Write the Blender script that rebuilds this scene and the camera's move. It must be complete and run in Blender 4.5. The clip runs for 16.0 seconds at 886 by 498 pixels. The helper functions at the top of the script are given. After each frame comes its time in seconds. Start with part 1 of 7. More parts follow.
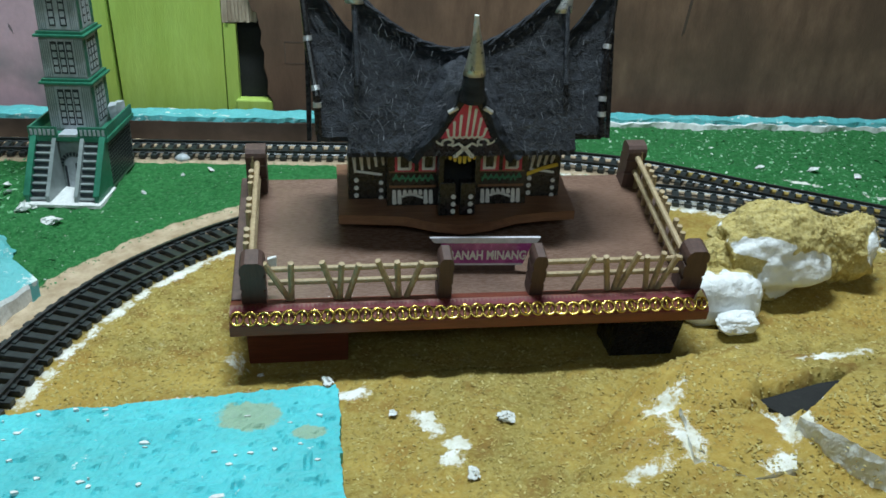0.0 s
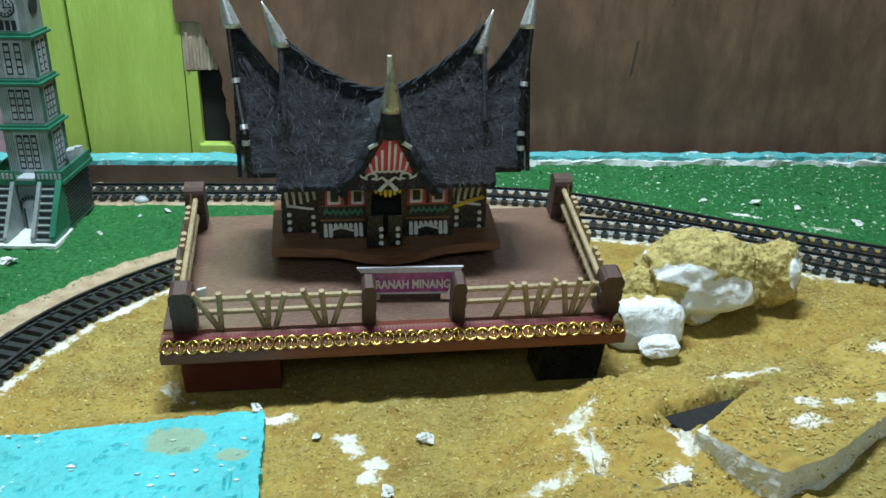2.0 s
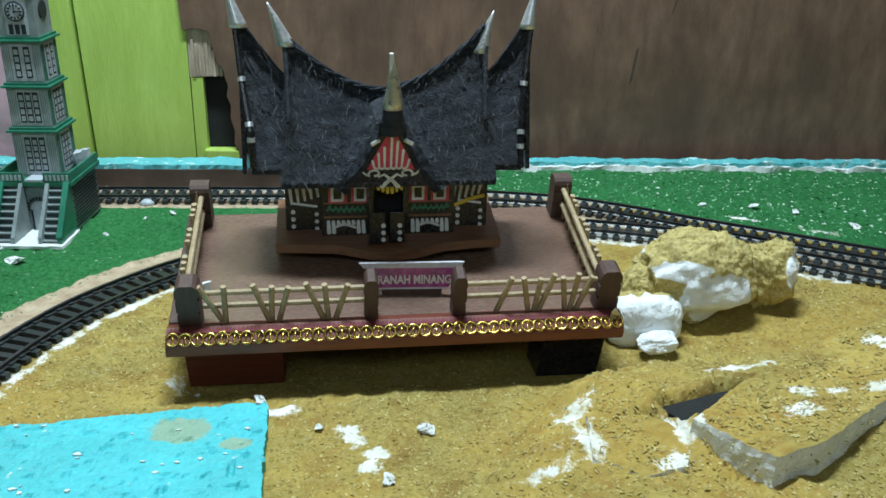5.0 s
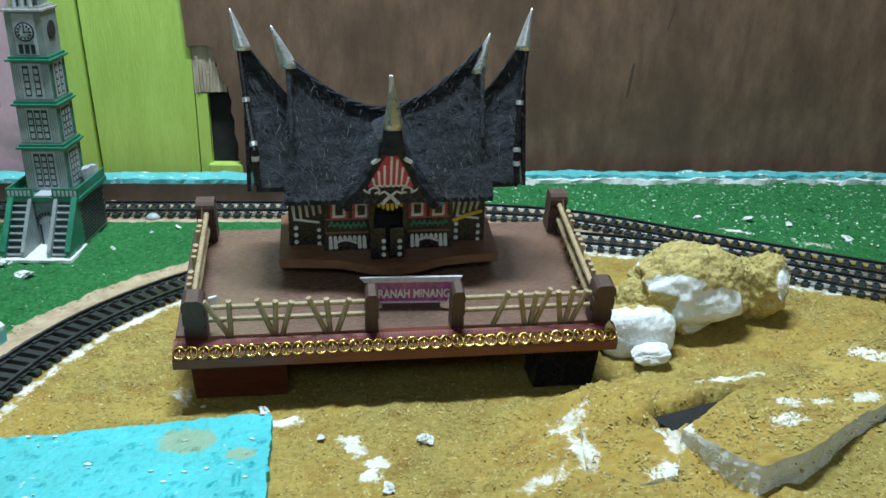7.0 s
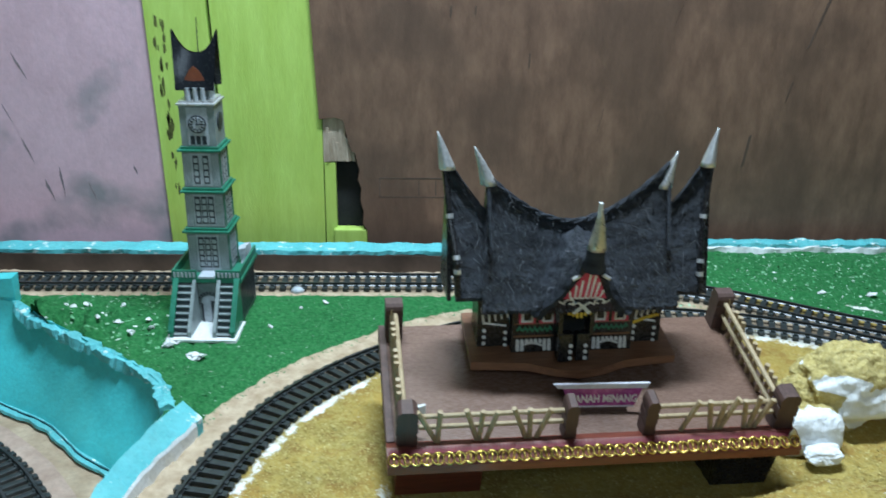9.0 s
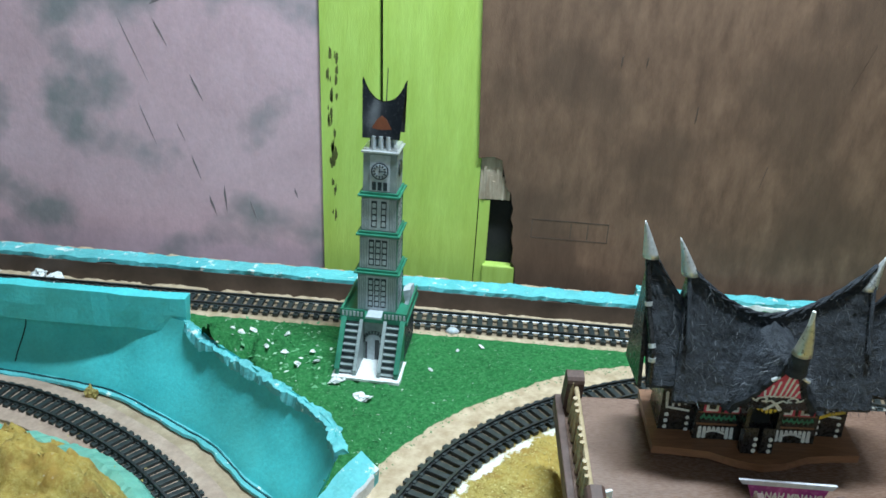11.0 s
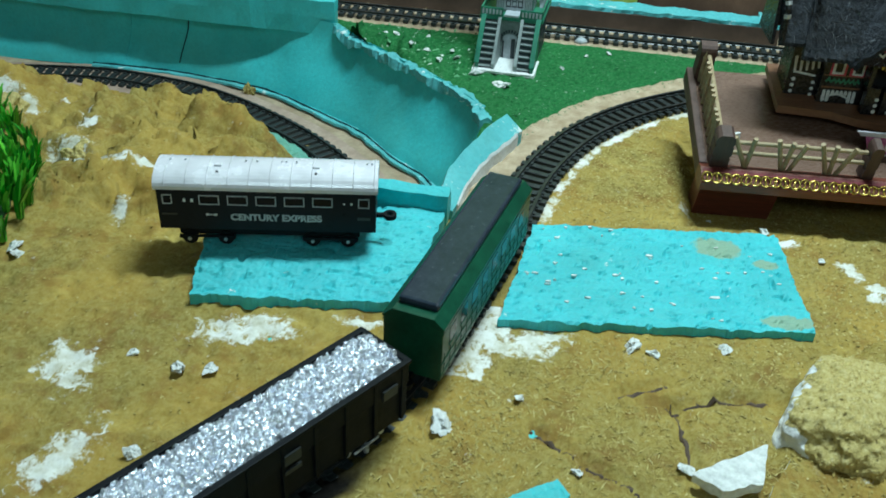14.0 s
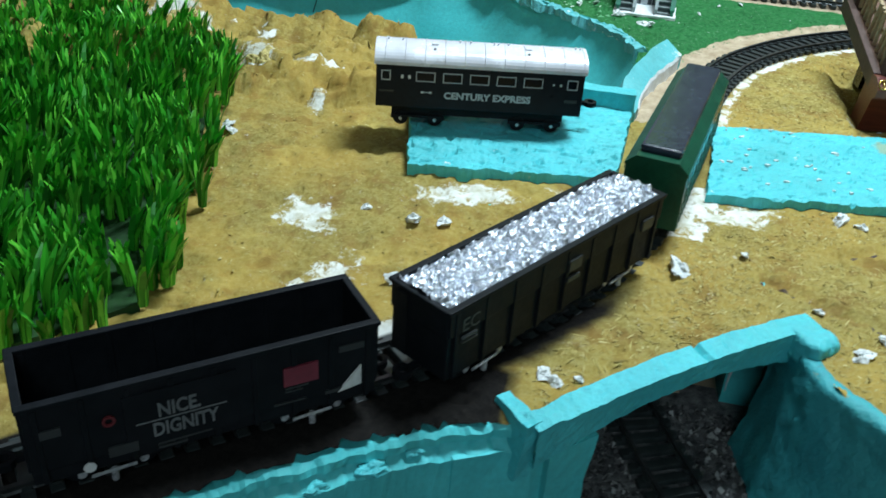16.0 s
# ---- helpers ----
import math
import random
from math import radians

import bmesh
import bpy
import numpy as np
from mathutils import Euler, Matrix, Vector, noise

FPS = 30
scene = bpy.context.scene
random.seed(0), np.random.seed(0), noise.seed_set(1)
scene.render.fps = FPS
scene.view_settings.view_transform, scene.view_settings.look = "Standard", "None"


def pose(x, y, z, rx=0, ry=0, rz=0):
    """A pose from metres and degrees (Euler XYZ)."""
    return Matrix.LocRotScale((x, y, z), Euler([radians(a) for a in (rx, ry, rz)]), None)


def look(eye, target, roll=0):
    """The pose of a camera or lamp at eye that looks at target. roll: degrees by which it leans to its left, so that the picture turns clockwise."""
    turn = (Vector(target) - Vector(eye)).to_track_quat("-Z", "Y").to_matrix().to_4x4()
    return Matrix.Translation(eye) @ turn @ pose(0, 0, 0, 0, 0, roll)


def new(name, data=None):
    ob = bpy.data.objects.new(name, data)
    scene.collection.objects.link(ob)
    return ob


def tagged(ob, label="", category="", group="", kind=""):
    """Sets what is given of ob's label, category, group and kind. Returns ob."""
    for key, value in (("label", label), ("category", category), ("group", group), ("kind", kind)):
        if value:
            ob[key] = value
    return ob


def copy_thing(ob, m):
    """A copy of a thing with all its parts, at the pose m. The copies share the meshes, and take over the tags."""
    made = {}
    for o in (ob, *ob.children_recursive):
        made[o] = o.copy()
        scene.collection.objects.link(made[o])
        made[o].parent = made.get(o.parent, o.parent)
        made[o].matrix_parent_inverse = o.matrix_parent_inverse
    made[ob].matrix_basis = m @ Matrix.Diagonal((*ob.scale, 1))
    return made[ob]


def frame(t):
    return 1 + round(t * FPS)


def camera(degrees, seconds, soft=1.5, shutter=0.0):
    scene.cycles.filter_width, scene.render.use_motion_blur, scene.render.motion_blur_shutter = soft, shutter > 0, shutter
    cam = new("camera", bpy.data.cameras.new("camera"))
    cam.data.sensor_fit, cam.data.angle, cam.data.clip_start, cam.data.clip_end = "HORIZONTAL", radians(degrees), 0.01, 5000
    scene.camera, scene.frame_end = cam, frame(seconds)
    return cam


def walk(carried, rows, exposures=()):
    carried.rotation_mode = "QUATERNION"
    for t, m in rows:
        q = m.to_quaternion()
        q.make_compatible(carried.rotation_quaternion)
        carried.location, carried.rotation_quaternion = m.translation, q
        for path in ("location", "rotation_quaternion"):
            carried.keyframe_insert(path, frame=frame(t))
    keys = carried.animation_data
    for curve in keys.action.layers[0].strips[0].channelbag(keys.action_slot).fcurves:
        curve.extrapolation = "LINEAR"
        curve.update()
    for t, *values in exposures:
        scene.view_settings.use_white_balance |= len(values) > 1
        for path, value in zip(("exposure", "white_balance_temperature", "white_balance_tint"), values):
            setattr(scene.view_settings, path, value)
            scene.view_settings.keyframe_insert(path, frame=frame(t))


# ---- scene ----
# ---- camera ----
cam = camera(52.07, 16.0, soft=1.6, shutter=0.25)


# seconds, eye and target in metres, lean
PATH = [
    (0, (0.00832, -0.01448, 0.24727), (0.12755, 1.77503, -0.63784), 2.281),
    (0.5, (0.02162, -0.01732, 0.24964), (0.13495, 1.78965, -0.60007), 1.857),
    (1, (0.03127, -0.02452, 0.25741), (0.14681, 1.79408, -0.56682), 1.474),
    (1.5, (0.03733, -0.02955, 0.25038), (0.15149, 1.80065, -0.54795), 1.331),
    (2, (0.04557, -0.03705, 0.24871), (0.16106, 1.79567, -0.54363), 1.306),
    (2.5, (0.04203, -0.04423, 0.24638), (0.15611, 1.78971, -0.54332), 1.250),
    (3, (0.03817, -0.04755, 0.24628), (0.15004, 1.78959, -0.53628), 1.257),
    (5.5, (0.04700, -0.04892, 0.24141), (0.15558, 1.79880, -0.51630), 1.307),
    (6, (0.04685, -0.05347, 0.24411), (0.15415, 1.79391, -0.51463), 1.305),
    (6.5, (0.04907, -0.05734, 0.24446), (0.15352, 1.79381, -0.50541), 1.155),
    (7, (0.04735, -0.06001, 0.25064), (0.15120, 1.79399, -0.49225), 1.102),
    (7.5, (0.04100, -0.05910, 0.25060), (0.14489, 1.79802, -0.48447), 1.076),
    (8, (0.03290, -0.05927, 0.25109), (0.13395, 1.79883, -0.48188), 1.015),
    (8.5, (0.00662, -0.06102, 0.26380), (0.10476, 1.79499, -0.47485), 0.859),
    (9, (-0.05161, -0.05790, 0.31301), (0.01667, 1.79963, -0.42517), 1.109),
    (9.5, (-0.08165, -0.05734, 0.33079), (-0.06392, 1.79985, -0.41118), 1.397),
    (10, (-0.10071, -0.04284, 0.35046), (-0.12164, 1.80659, -0.41056), 1.848),
    (10.2, (-0.10930, -0.03119, 0.35321), (-0.14275, 1.81585, -0.41317), 2.205),
    (12.3, (-0.12925, -0.09071, 0.37309), (-0.30380, 1.70798, -0.48378), 4.510),
    (12.5, (-0.13138, -0.09567, 0.37186), (-0.30683, 1.68728, -0.51712), 4.332),
    (13, (-0.13371, -0.11554, 0.35475), (-0.32585, 1.61024, -0.63760), 3.369),
    (13.5, (-0.13883, -0.13630, 0.32520), (-0.35112, 1.52951, -0.76108), 3.364),
    (14, (-0.14837, -0.15668, 0.29720), (-0.38065, 1.48251, -0.82489), 3.257),
    (14.5, (-0.15681, -0.17902, 0.28833), (-0.41290, 1.44756, -0.84685), 3.403),
    (15, (-0.16194, -0.20685, 0.28878), (-0.44672, 1.41517, -0.84611), 3.487),
    (15.5, (-0.18774, -0.23839, 0.28007), (-0.52204, 1.38057, -0.84564), 3.754),
    (16, (-0.23779, -0.23746, 0.22724), (-0.50875, 1.44115, -0.82578), 4.206),
]
# the clip's camera dims and tints its picture on the way: seconds, stops, kelvin, tint
EXPOSURE = [(0, -0.36, 6500, 8), (1, -0.21, 6500, 7), (2.5, -0.15, 6450, 7), (5.5, -0.15, 6300, 7), (7, -0.13, 6300, 7), (8.5, -0.10, 6100, 9), (9, -0.02, 5950, 10), (10, 0.22, 6050, 11), (12.5, -0.09, 6350, 0),
            (13, -0.14, 6350, -1), (13.5, -0.24, 6300, -3), (14, -0.34, 6300, -4), (14.5, -0.36, 6300, 0), (15, -0.29, 6400, 3), (15.5, -0.22, 6350, 6), (16, 0.04, 6300, 7)]
walk(cam, [(t, look(eye, target, roll)) for t, eye, target, roll in PATH], EXPOSURE)

# ---- world and light ----
world = bpy.data.worlds.new("room_air")
scene.world = world
world.use_nodes = True
world.node_tree.nodes["Background"].inputs[0].default_value = (0.75, 0.85, 1.0, 1)
world.node_tree.nodes["Background"].inputs[1].default_value = 0.11

CM = 0.01


def tube_lamp(name, x, y, z, tx, ty, tz, length, width, watts, colour):
    data = bpy.data.lights.new(name, "AREA")
    data.shape, data.size, data.size_y, data.energy, data.color = "RECTANGLE", length * CM, width * CM, watts, colour
    ob = new(name, data)
    ob.matrix_world = look(Vector((x, y, z)) * CM, Vector((tx, ty, tz)) * CM)
    return ob


# a short white tube hung high over the layout, and the wide white lamp of the room behind the camera
tube_lamp("lamp_tube", 0, 46, 105, 0, 48, 0, 40, 8, 18.8, (0.84, 1.0, 1.10))
tube_lamp("lamp_room", 5, -130, 125, 5, 60, 5, 90, 40, 7.0, (0.80, 1.0, 1.10))


# ---- materials ----
def nodes_of(name):
    m = bpy.data.materials.new(name)
    m.use_nodes = True
    tree = m.node_tree
    return m, tree, tree.nodes["Principled BSDF"]


def noise_tex(tree, scale, detail=4.0, rough=0.6, stretch=None):
    coord = tree.nodes.new("ShaderNodeTexCoord")
    tex = tree.nodes.new("ShaderNodeTexNoise")
    tex.inputs["Scale"].default_value = scale
    tex.inputs["Detail"].default_value = detail
    tex.inputs["Roughness"].default_value = rough
    if stretch:
        mapping = tree.nodes.new("ShaderNodeMapping")
        mapping.inputs["Scale"].default_value = stretch
        tree.links.new(coord.outputs["Object"], mapping.inputs["Vector"])
        tree.links.new(mapping.outputs["Vector"], tex.inputs["Vector"])
    else:
        tree.links.new(coord.outputs["Object"], tex.inputs["Vector"])
    return tex.outputs["Fac"]


def ramp(tree, value, stops):
    r = tree.nodes.new("ShaderNodeValToRGB")
    while len(r.color_ramp.elements) < len(stops):
        r.color_ramp.elements.new(0.5)
    for e, (at, c) in zip(r.color_ramp.elements, stops):
        e.position = at
        e.color = (*c, 1) if len(c) == 3 else c
    tree.links.new(value, r.inputs["Fac"])
    return r.outputs["Color"]


def grey(v):
    return (v, v, v)


def mix(tree, fac, a, b, mode="MIX"):
    m = tree.nodes.new("ShaderNodeMix")
    m.data_type, m.blend_type = "RGBA", mode
    for socket, value in ((m.inputs["Factor"], fac), (m.inputs["A"], a), (m.inputs["B"], b)):
        if isinstance(value, (int, float)):
            socket.default_value = value
        elif isinstance(value, tuple):
            socket.default_value = (*value, 1)
        else:
            tree.links.new(value, socket)
    return m.outputs["Result"]


def bumped(tree, shader, height, strength, distance):
    b = tree.nodes.new("ShaderNodeBump")
    b.inputs["Strength"].default_value = strength
    b.inputs["Distance"].default_value = distance
    tree.links.new(height, b.inputs["Height"])
    tree.links.new(b.outputs["Normal"], shader.inputs["Normal"])


def surface(name, dark, light, rough=0.6, metal=0.0, coarse=40.0, fine=400.0, bump=0.3, depth=0.0006, stretch=None, coat=0.0, vary=0.0, spec=0.5):
    """A surface that varies between two colours, with grain at two scales and a fine relief."""
    m, tree, s = nodes_of(name)
    big = noise_tex(tree, coarse, 4, 0.6, stretch)
    small = noise_tex(tree, fine, 3, 0.6, stretch)
    colour = ramp(tree, big, [(0.3, dark), (0.7, light)])
    colour = mix(tree, 0.35, colour, ramp(tree, small, [(0.3, grey(0.35)), (0.7, grey(1.0))]), "MULTIPLY")
    if vary:
        info = tree.nodes.new("ShaderNodeObjectInfo")
        colour = mix(tree, vary, colour, ramp(tree, info.outputs["Random"], [(0.0, grey(0.3)), (1.0, grey(1.0))]), "MULTIPLY")
    tree.links.new(colour, s.inputs["Base Color"])
    tree.links.new(ramp(tree, small, [(0.2, grey(max(rough - 0.12, 0.02))), (0.8, grey(min(rough + 0.12, 1.0)))]), s.inputs["Roughness"])
    s.inputs["Metallic"].default_value = metal
    s.inputs["Coat Weight"].default_value = coat
    s.inputs["Specular IOR Level"].default_value = spec
    bumped(tree, s, small, bump, depth)
    return m


def sawdust(name, stops, grain=420.0, depth=0.0014):
    m, tree, s = nodes_of(name)
    big = noise_tex(tree, 22, 5, 0.65)
    small = noise_tex(tree, grain, 4, 0.7)
    colour = ramp(tree, small, stops)
    colour = mix(tree, 0.55, colour, ramp(tree, big, [(0.25, grey(0.62)), (0.75, grey(1.0))]), "MULTIPLY")
    tree.links.new(colour, s.inputs["Base Color"])
    s.inputs["Roughness"].default_value = 0.9
    bumped(tree, s, small, 0.9, depth)
    return m


TAN = [(0.28, (0.205, 0.142, 0.032)), (0.46, (0.33, 0.252, 0.068)), (0.72, (0.455, 0.385, 0.14))]
GREEN = [(0.3, (0.014, 0.085, 0.024)), (0.5, (0.028, 0.155, 0.045)), (0.72, (0.07, 0.26, 0.09))]


def ground_material():
    """Tan and green sawdust, bare board and bare white foam, by the masks kept on the sheet's points."""
    m, tree, s = nodes_of("scenery_ground")
    big = noise_tex(tree, 22, 5, 0.65)
    small = noise_tex(tree, 330, 5, 0.75)
    mid = noise_tex(tree, 95, 5, 0.65)
    clump = ramp(tree, big, [(0.25, grey(0.6)), (0.75, grey(1.0))])
    tan = mix(tree, 0.6, ramp(tree, small, TAN), clump, "MULTIPLY")
    tan = mix(tree, ramp(tree, noise_tex(tree, 48, 6, 0.7), [(0.50, grey(0.0)), (0.64, grey(0.75))]), tan, (0.20, 0.110, 0.030))
    tan = mix(tree, ramp(tree, noise_tex(tree, 11, 4, 0.6), [(0.42, grey(0.0)), (0.62, grey(0.45))]), tan, (0.46, 0.29, 0.06))
    tan = mix(tree, ramp(tree, noise_tex(tree, 70, 8, 0.8), [(0.60, grey(0.0)), (0.72, grey(0.5))]), tan, (0.60, 0.56, 0.40))
    tan = mix(tree, ramp(tree, noise_tex(tree, 33, 5, 0.65), [(0.55, grey(0.0)), (0.75, grey(0.5))]), tan, (0.62, 0.47, 0.13))
    green = mix(tree, 0.6, ramp(tree, small, GREEN), clump, "MULTIPLY")
    flecks = ramp(tree, noise_tex(tree, 200, 3, 0.6), [(0.68, grey(0.0)), (0.72, grey(1.0))])
    green = mix(tree, flecks, green, (0.30, 0.42, 0.30))
    board = ramp(tree, mid, [(0.3, (0.33, 0.24, 0.15)), (0.7, (0.55, 0.44, 0.31))])
    foam = ramp(tree, mid, [(0.3, (0.52, 0.49, 0.36)), (0.6, (0.80, 0.80, 0.75))])
    masks = tree.nodes.new("ShaderNodeAttribute")
    masks.attribute_name = "kinds"
    parts = tree.nodes.new("ShaderNodeSeparateColor")
    tree.links.new(masks.outputs["Color"], parts.inputs["Color"])
    torn = noise_tex(tree, 85, 9, 0.80)
    colour = tan
    for channel, other, wild in (("Red", green, 0.5), ("Green", board, 0.5), ("Blue", foam, 2.8)):
        shift = tree.nodes.new("ShaderNodeMath")
        shift.operation = "MULTIPLY_ADD"
        shift.inputs[1].default_value, shift.inputs[2].default_value = wild, -wild / 2
        tree.links.new(torn if channel == "Blue" else mid, shift.inputs[0])
        add = tree.nodes.new("ShaderNodeMath")
        add.operation = "ADD"
        tree.links.new(parts.outputs[channel], add.inputs[0])
        tree.links.new(shift.outputs[0], add.inputs[1])
        colour = mix(tree, ramp(tree, add.outputs[0], [(0.46, grey(0.0)), (0.56, grey(1.0))] if channel != "Blue" else [(0.38, grey(0.0)), (0.47, grey(0.5)), (0.58, grey(1.0))]), colour, other)
    # alpha mask: near black, for dark soil and the train's shade painted over it
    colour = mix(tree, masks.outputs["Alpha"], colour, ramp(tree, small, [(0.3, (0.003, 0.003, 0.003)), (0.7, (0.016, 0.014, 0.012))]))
    tree.links.new(colour, s.inputs["Base Color"])
    s.inputs["Roughness"].default_value = 0.88
    s.inputs["Specular IOR Level"].default_value = 0.12
    grains = mix(tree, 0.55, small, noise_tex(tree, 150, 3, 0.6))
    bumped(tree, s, grains, 0.85, 0.0017)
    return m


def teal_paint(name, light, dark, chipped=0.72, relief=0.0020):
    """Brushed teal paint on foam, chipped to white and rubbed with sawdust in places."""
    m, tree, s = nodes_of(name)
    big = noise_tex(tree, 28, 5, 0.6)
    small = noise_tex(tree, 330, 4, 0.7)
    colour = ramp(tree, big, [(0.25, dark), (0.75, light)])
    colour = mix(tree, 0.3, colour, ramp(tree, small, [(0.3, grey(0.5)), (0.6, grey(1.0))]), "MULTIPLY")
    colour = mix(tree, ramp(tree, noise_tex(tree, 13, 5, 0.65), [(0.45, grey(0.0)), (0.68, grey(0.5))]), colour, (dark[0] * 1.2, dark[1] * 0.78, dark[2] * 0.68))
    chips = ramp(tree, noise_tex(tree, 75, 6, 0.7), [(chipped, grey(0.0)), (chipped + 0.03, grey(1.0))])
    colour = mix(tree, chips, colour, (0.62, 0.74, 0.72))
    pits = ramp(tree, noise_tex(tree, 120, 5, 0.65), [(0.25, grey(0.7)), (0.31, grey(0.0))])
    colour = mix(tree, pits, colour, (dark[0] * 0.6, dark[1] * 0.62, dark[2] * 0.64))
    rub = tree.nodes.new("ShaderNodeAttribute")
    rub.attribute_name = "stain"
    worn = tree.nodes.new("ShaderNodeMath")
    worn.operation = "ADD"
    tree.links.new(rub.outputs["Fac"], worn.inputs[0])
    tree.links.new(noise_tex(tree, 150, 5, 0.75), worn.inputs[1])
    colour = mix(tree, ramp(tree, worn.outputs[0], [(0.85, grey(0.0)), (1.25, grey(0.75))]), colour, (0.30, 0.36, 0.20))
    tree.links.new(colour, s.inputs["Base Color"])
    s.inputs["Roughness"].default_value = 0.6
    bumped(tree, s, mix(tree, 0.5, small, noise_tex(tree, 110, 5, 0.7)), 0.8, relief)
    return m


def wall_paint(name, dark, light, stain, grain, amount):
    m, tree, s = nodes_of(name)
    streak = noise_tex(tree, 16, 6, 0.65, grain)
    blot = noise_tex(tree, 9.0, 4, 0.5)
    fine = noise_tex(tree, 150, 4, 0.7, grain)
    colour = ramp(tree, streak, [(0.3, dark), (0.7, light)])
    colour = mix(tree, ramp(tree, blot, [(0.49, grey(0.0)), (0.60, grey(amount))]), colour, stain)
    colour = mix(tree, 0.25, colour, ramp(tree, fine, [(0.3, grey(0.55)), (0.7, grey(1.0))]), "MULTIPLY")
    tree.links.new(colour, s.inputs["Base Color"])
    s.inputs["Roughness"].default_value = 0.62
    bumped(tree, s, fine, 0.35, 0.0008)
    return m


def wood(name, dark, light, rough=0.35, grain=(60.0, 6.0, 60.0), coat=0.3):
    m, tree, s = nodes_of(name)
    lines = noise_tex(tree, 9, 6, 0.7, grain)
    fine = noise_tex(tree, 40, 4, 0.7, grain)
    colour = ramp(tree, lines, [(0.3, dark), (0.7, light)])
    colour = mix(tree, 0.4, colour, ramp(tree, fine, [(0.3, grey(0.45)), (0.7, grey(1.0))]), "MULTIPLY")
    tree.links.new(colour, s.inputs["Base Color"])
    tree.links.new(ramp(tree, fine, [(0.2, grey(rough - 0.08)), (0.8, grey(rough + 0.15))]), s.inputs["Roughness"])
    s.inputs["Coat Weight"].default_value = coat
    s.inputs["Coat Roughness"].default_value = 0.25
    bumped(tree, s, fine, 0.25, 0.0004)
    return m


M_GROUND = ground_material()
M_TAN = sawdust("tan_sawdust", TAN)
M_TAN_CHIP = surface("tan_wood_chip", (0.26, 0.16, 0.03), (0.55, 0.42, 0.13), 0.9, vary=0.0)
M_GREEN_CHIP = surface("green_sawdust_grain", (0.015, 0.10, 0.03), (0.10, 0.30, 0.12), 0.9)
M_FOAM = surface("white_foam", (0.70, 0.72, 0.70), (0.86, 0.88, 0.86), 0.75, coarse=60, fine=500, bump=0.6, depth=0.0008)
M_TEAL = teal_paint("teal_paint", (0.10, 0.62, 0.66), (0.06, 0.47, 0.52), 0.66)
M_TEAL_WALL = teal_paint("teal_wall_paint", (0.10, 0.63, 0.65), (0.065, 0.51, 0.54), 0.79, 0.0007)
M_TEAL_BRUSHED = teal_paint("brushed_teal_paint", (0.07, 0.50, 0.53), (0.035, 0.30, 0.34), 0.70, 0.0022)
M_TEAL_WORN = teal_paint("worn_teal_paint", (0.16, 0.56, 0.58), (0.07, 0.38, 0.41), 0.60)
M_TEAL_DARK = surface("dark_teal_joint", (0.008, 0.06, 0.07), (0.02, 0.12, 0.13), 0.8)
M_TEAL_DULL = teal_paint("dull_green_glue_edge", (0.22, 0.50, 0.38), (0.11, 0.36, 0.29), 0.70)
M_BOARD = surface("bare_board", (0.33, 0.24, 0.15), (0.52, 0.41, 0.28), 0.8, coarse=50, fine=300)
M_BED = surface("pinkish_board_bed", (0.34, 0.235, 0.175), (0.52, 0.385, 0.30), 0.8, coarse=40, fine=300)
M_BALLAST = surface("dark_ballast", (0.02, 0.022, 0.025), (0.20, 0.20, 0.20), 0.85, coarse=170, fine=500, bump=0.9, depth=0.002)
M_SLEEPER = surface("black_plastic_sleeper", (0.012, 0.018, 0.018), (0.035, 0.045, 0.045), 0.5, coarse=80, bump=0.2)
M_RAIL = surface("dark_rail", (0.025, 0.03, 0.03), (0.07, 0.075, 0.075), 0.35, 0.35, coarse=60, bump=0.1)
M_BROWN = wall_paint("brown_plywood", (0.118, 0.065, 0.041), (0.228, 0.135, 0.086), (0.088, 0.052, 0.034), (4.0, 4.0, 1.3), 0.6)
M_PINK = wall_paint("pink_paint", (0.57, 0.385, 0.435), (0.70, 0.485, 0.550), (0.23, 0.24, 0.25), (1.0, 1.0, 0.8), 0.9)
M_LIME = wall_paint("lime_paint", (0.40, 0.56, 0.095), (0.52, 0.72, 0.165), (0.42, 0.56, 0.10), (4.0, 4.0, 0.6), 0.4)
M_RAW = wood("raw_splintered_wood", (0.30, 0.22, 0.15), (0.62, 0.52, 0.40), 0.7, (30, 30, 4), 0.0)
# near black that stands for the shade inside hollows, openings and an open joint
M_DARK = surface("hollow_shade_black", (0.006, 0.007, 0.007), (0.015, 0.016, 0.016), 0.9)
M_LEDGE = surface("brown_painted_ledge", (0.055, 0.035, 0.025), (0.12, 0.08, 0.06), 0.6, coarse=30, fine=200)
M_PLASTER = surface("pale_room_wall", (0.50, 0.52, 0.50), (0.62, 0.64, 0.62), 0.8, coarse=4, fine=60)
M_DECK = wood("varnished_deck", (0.150, 0.084, 0.057), (0.210, 0.127, 0.092), 0.24, (6.0, 40.0, 40.0), 0.5)
M_POST = wood("dark_post_wood", (0.055, 0.028, 0.022), (0.115, 0.062, 0.048), 0.55, (50, 50, 6), 0.0)
M_DOWEL = wood("pale_bamboo", (0.30, 0.21, 0.11), (0.55, 0.43, 0.26), 0.55, (40, 40, 40), 0.0)
M_RED = wood("red_stained_edge", (0.11, 0.022, 0.012), (0.22, 0.050, 0.025), 0.5, (6, 60, 60), 0.3)
M_GOLD = surface("gold_plastic", (0.50, 0.33, 0.06), (0.85, 0.62, 0.18), 0.24, 0.95, bump=0.1)
M_PLANK = wood("brown_base_plank", (0.13, 0.052, 0.022), (0.25, 0.115, 0.055), 0.4, (6, 60, 60), 0.3)
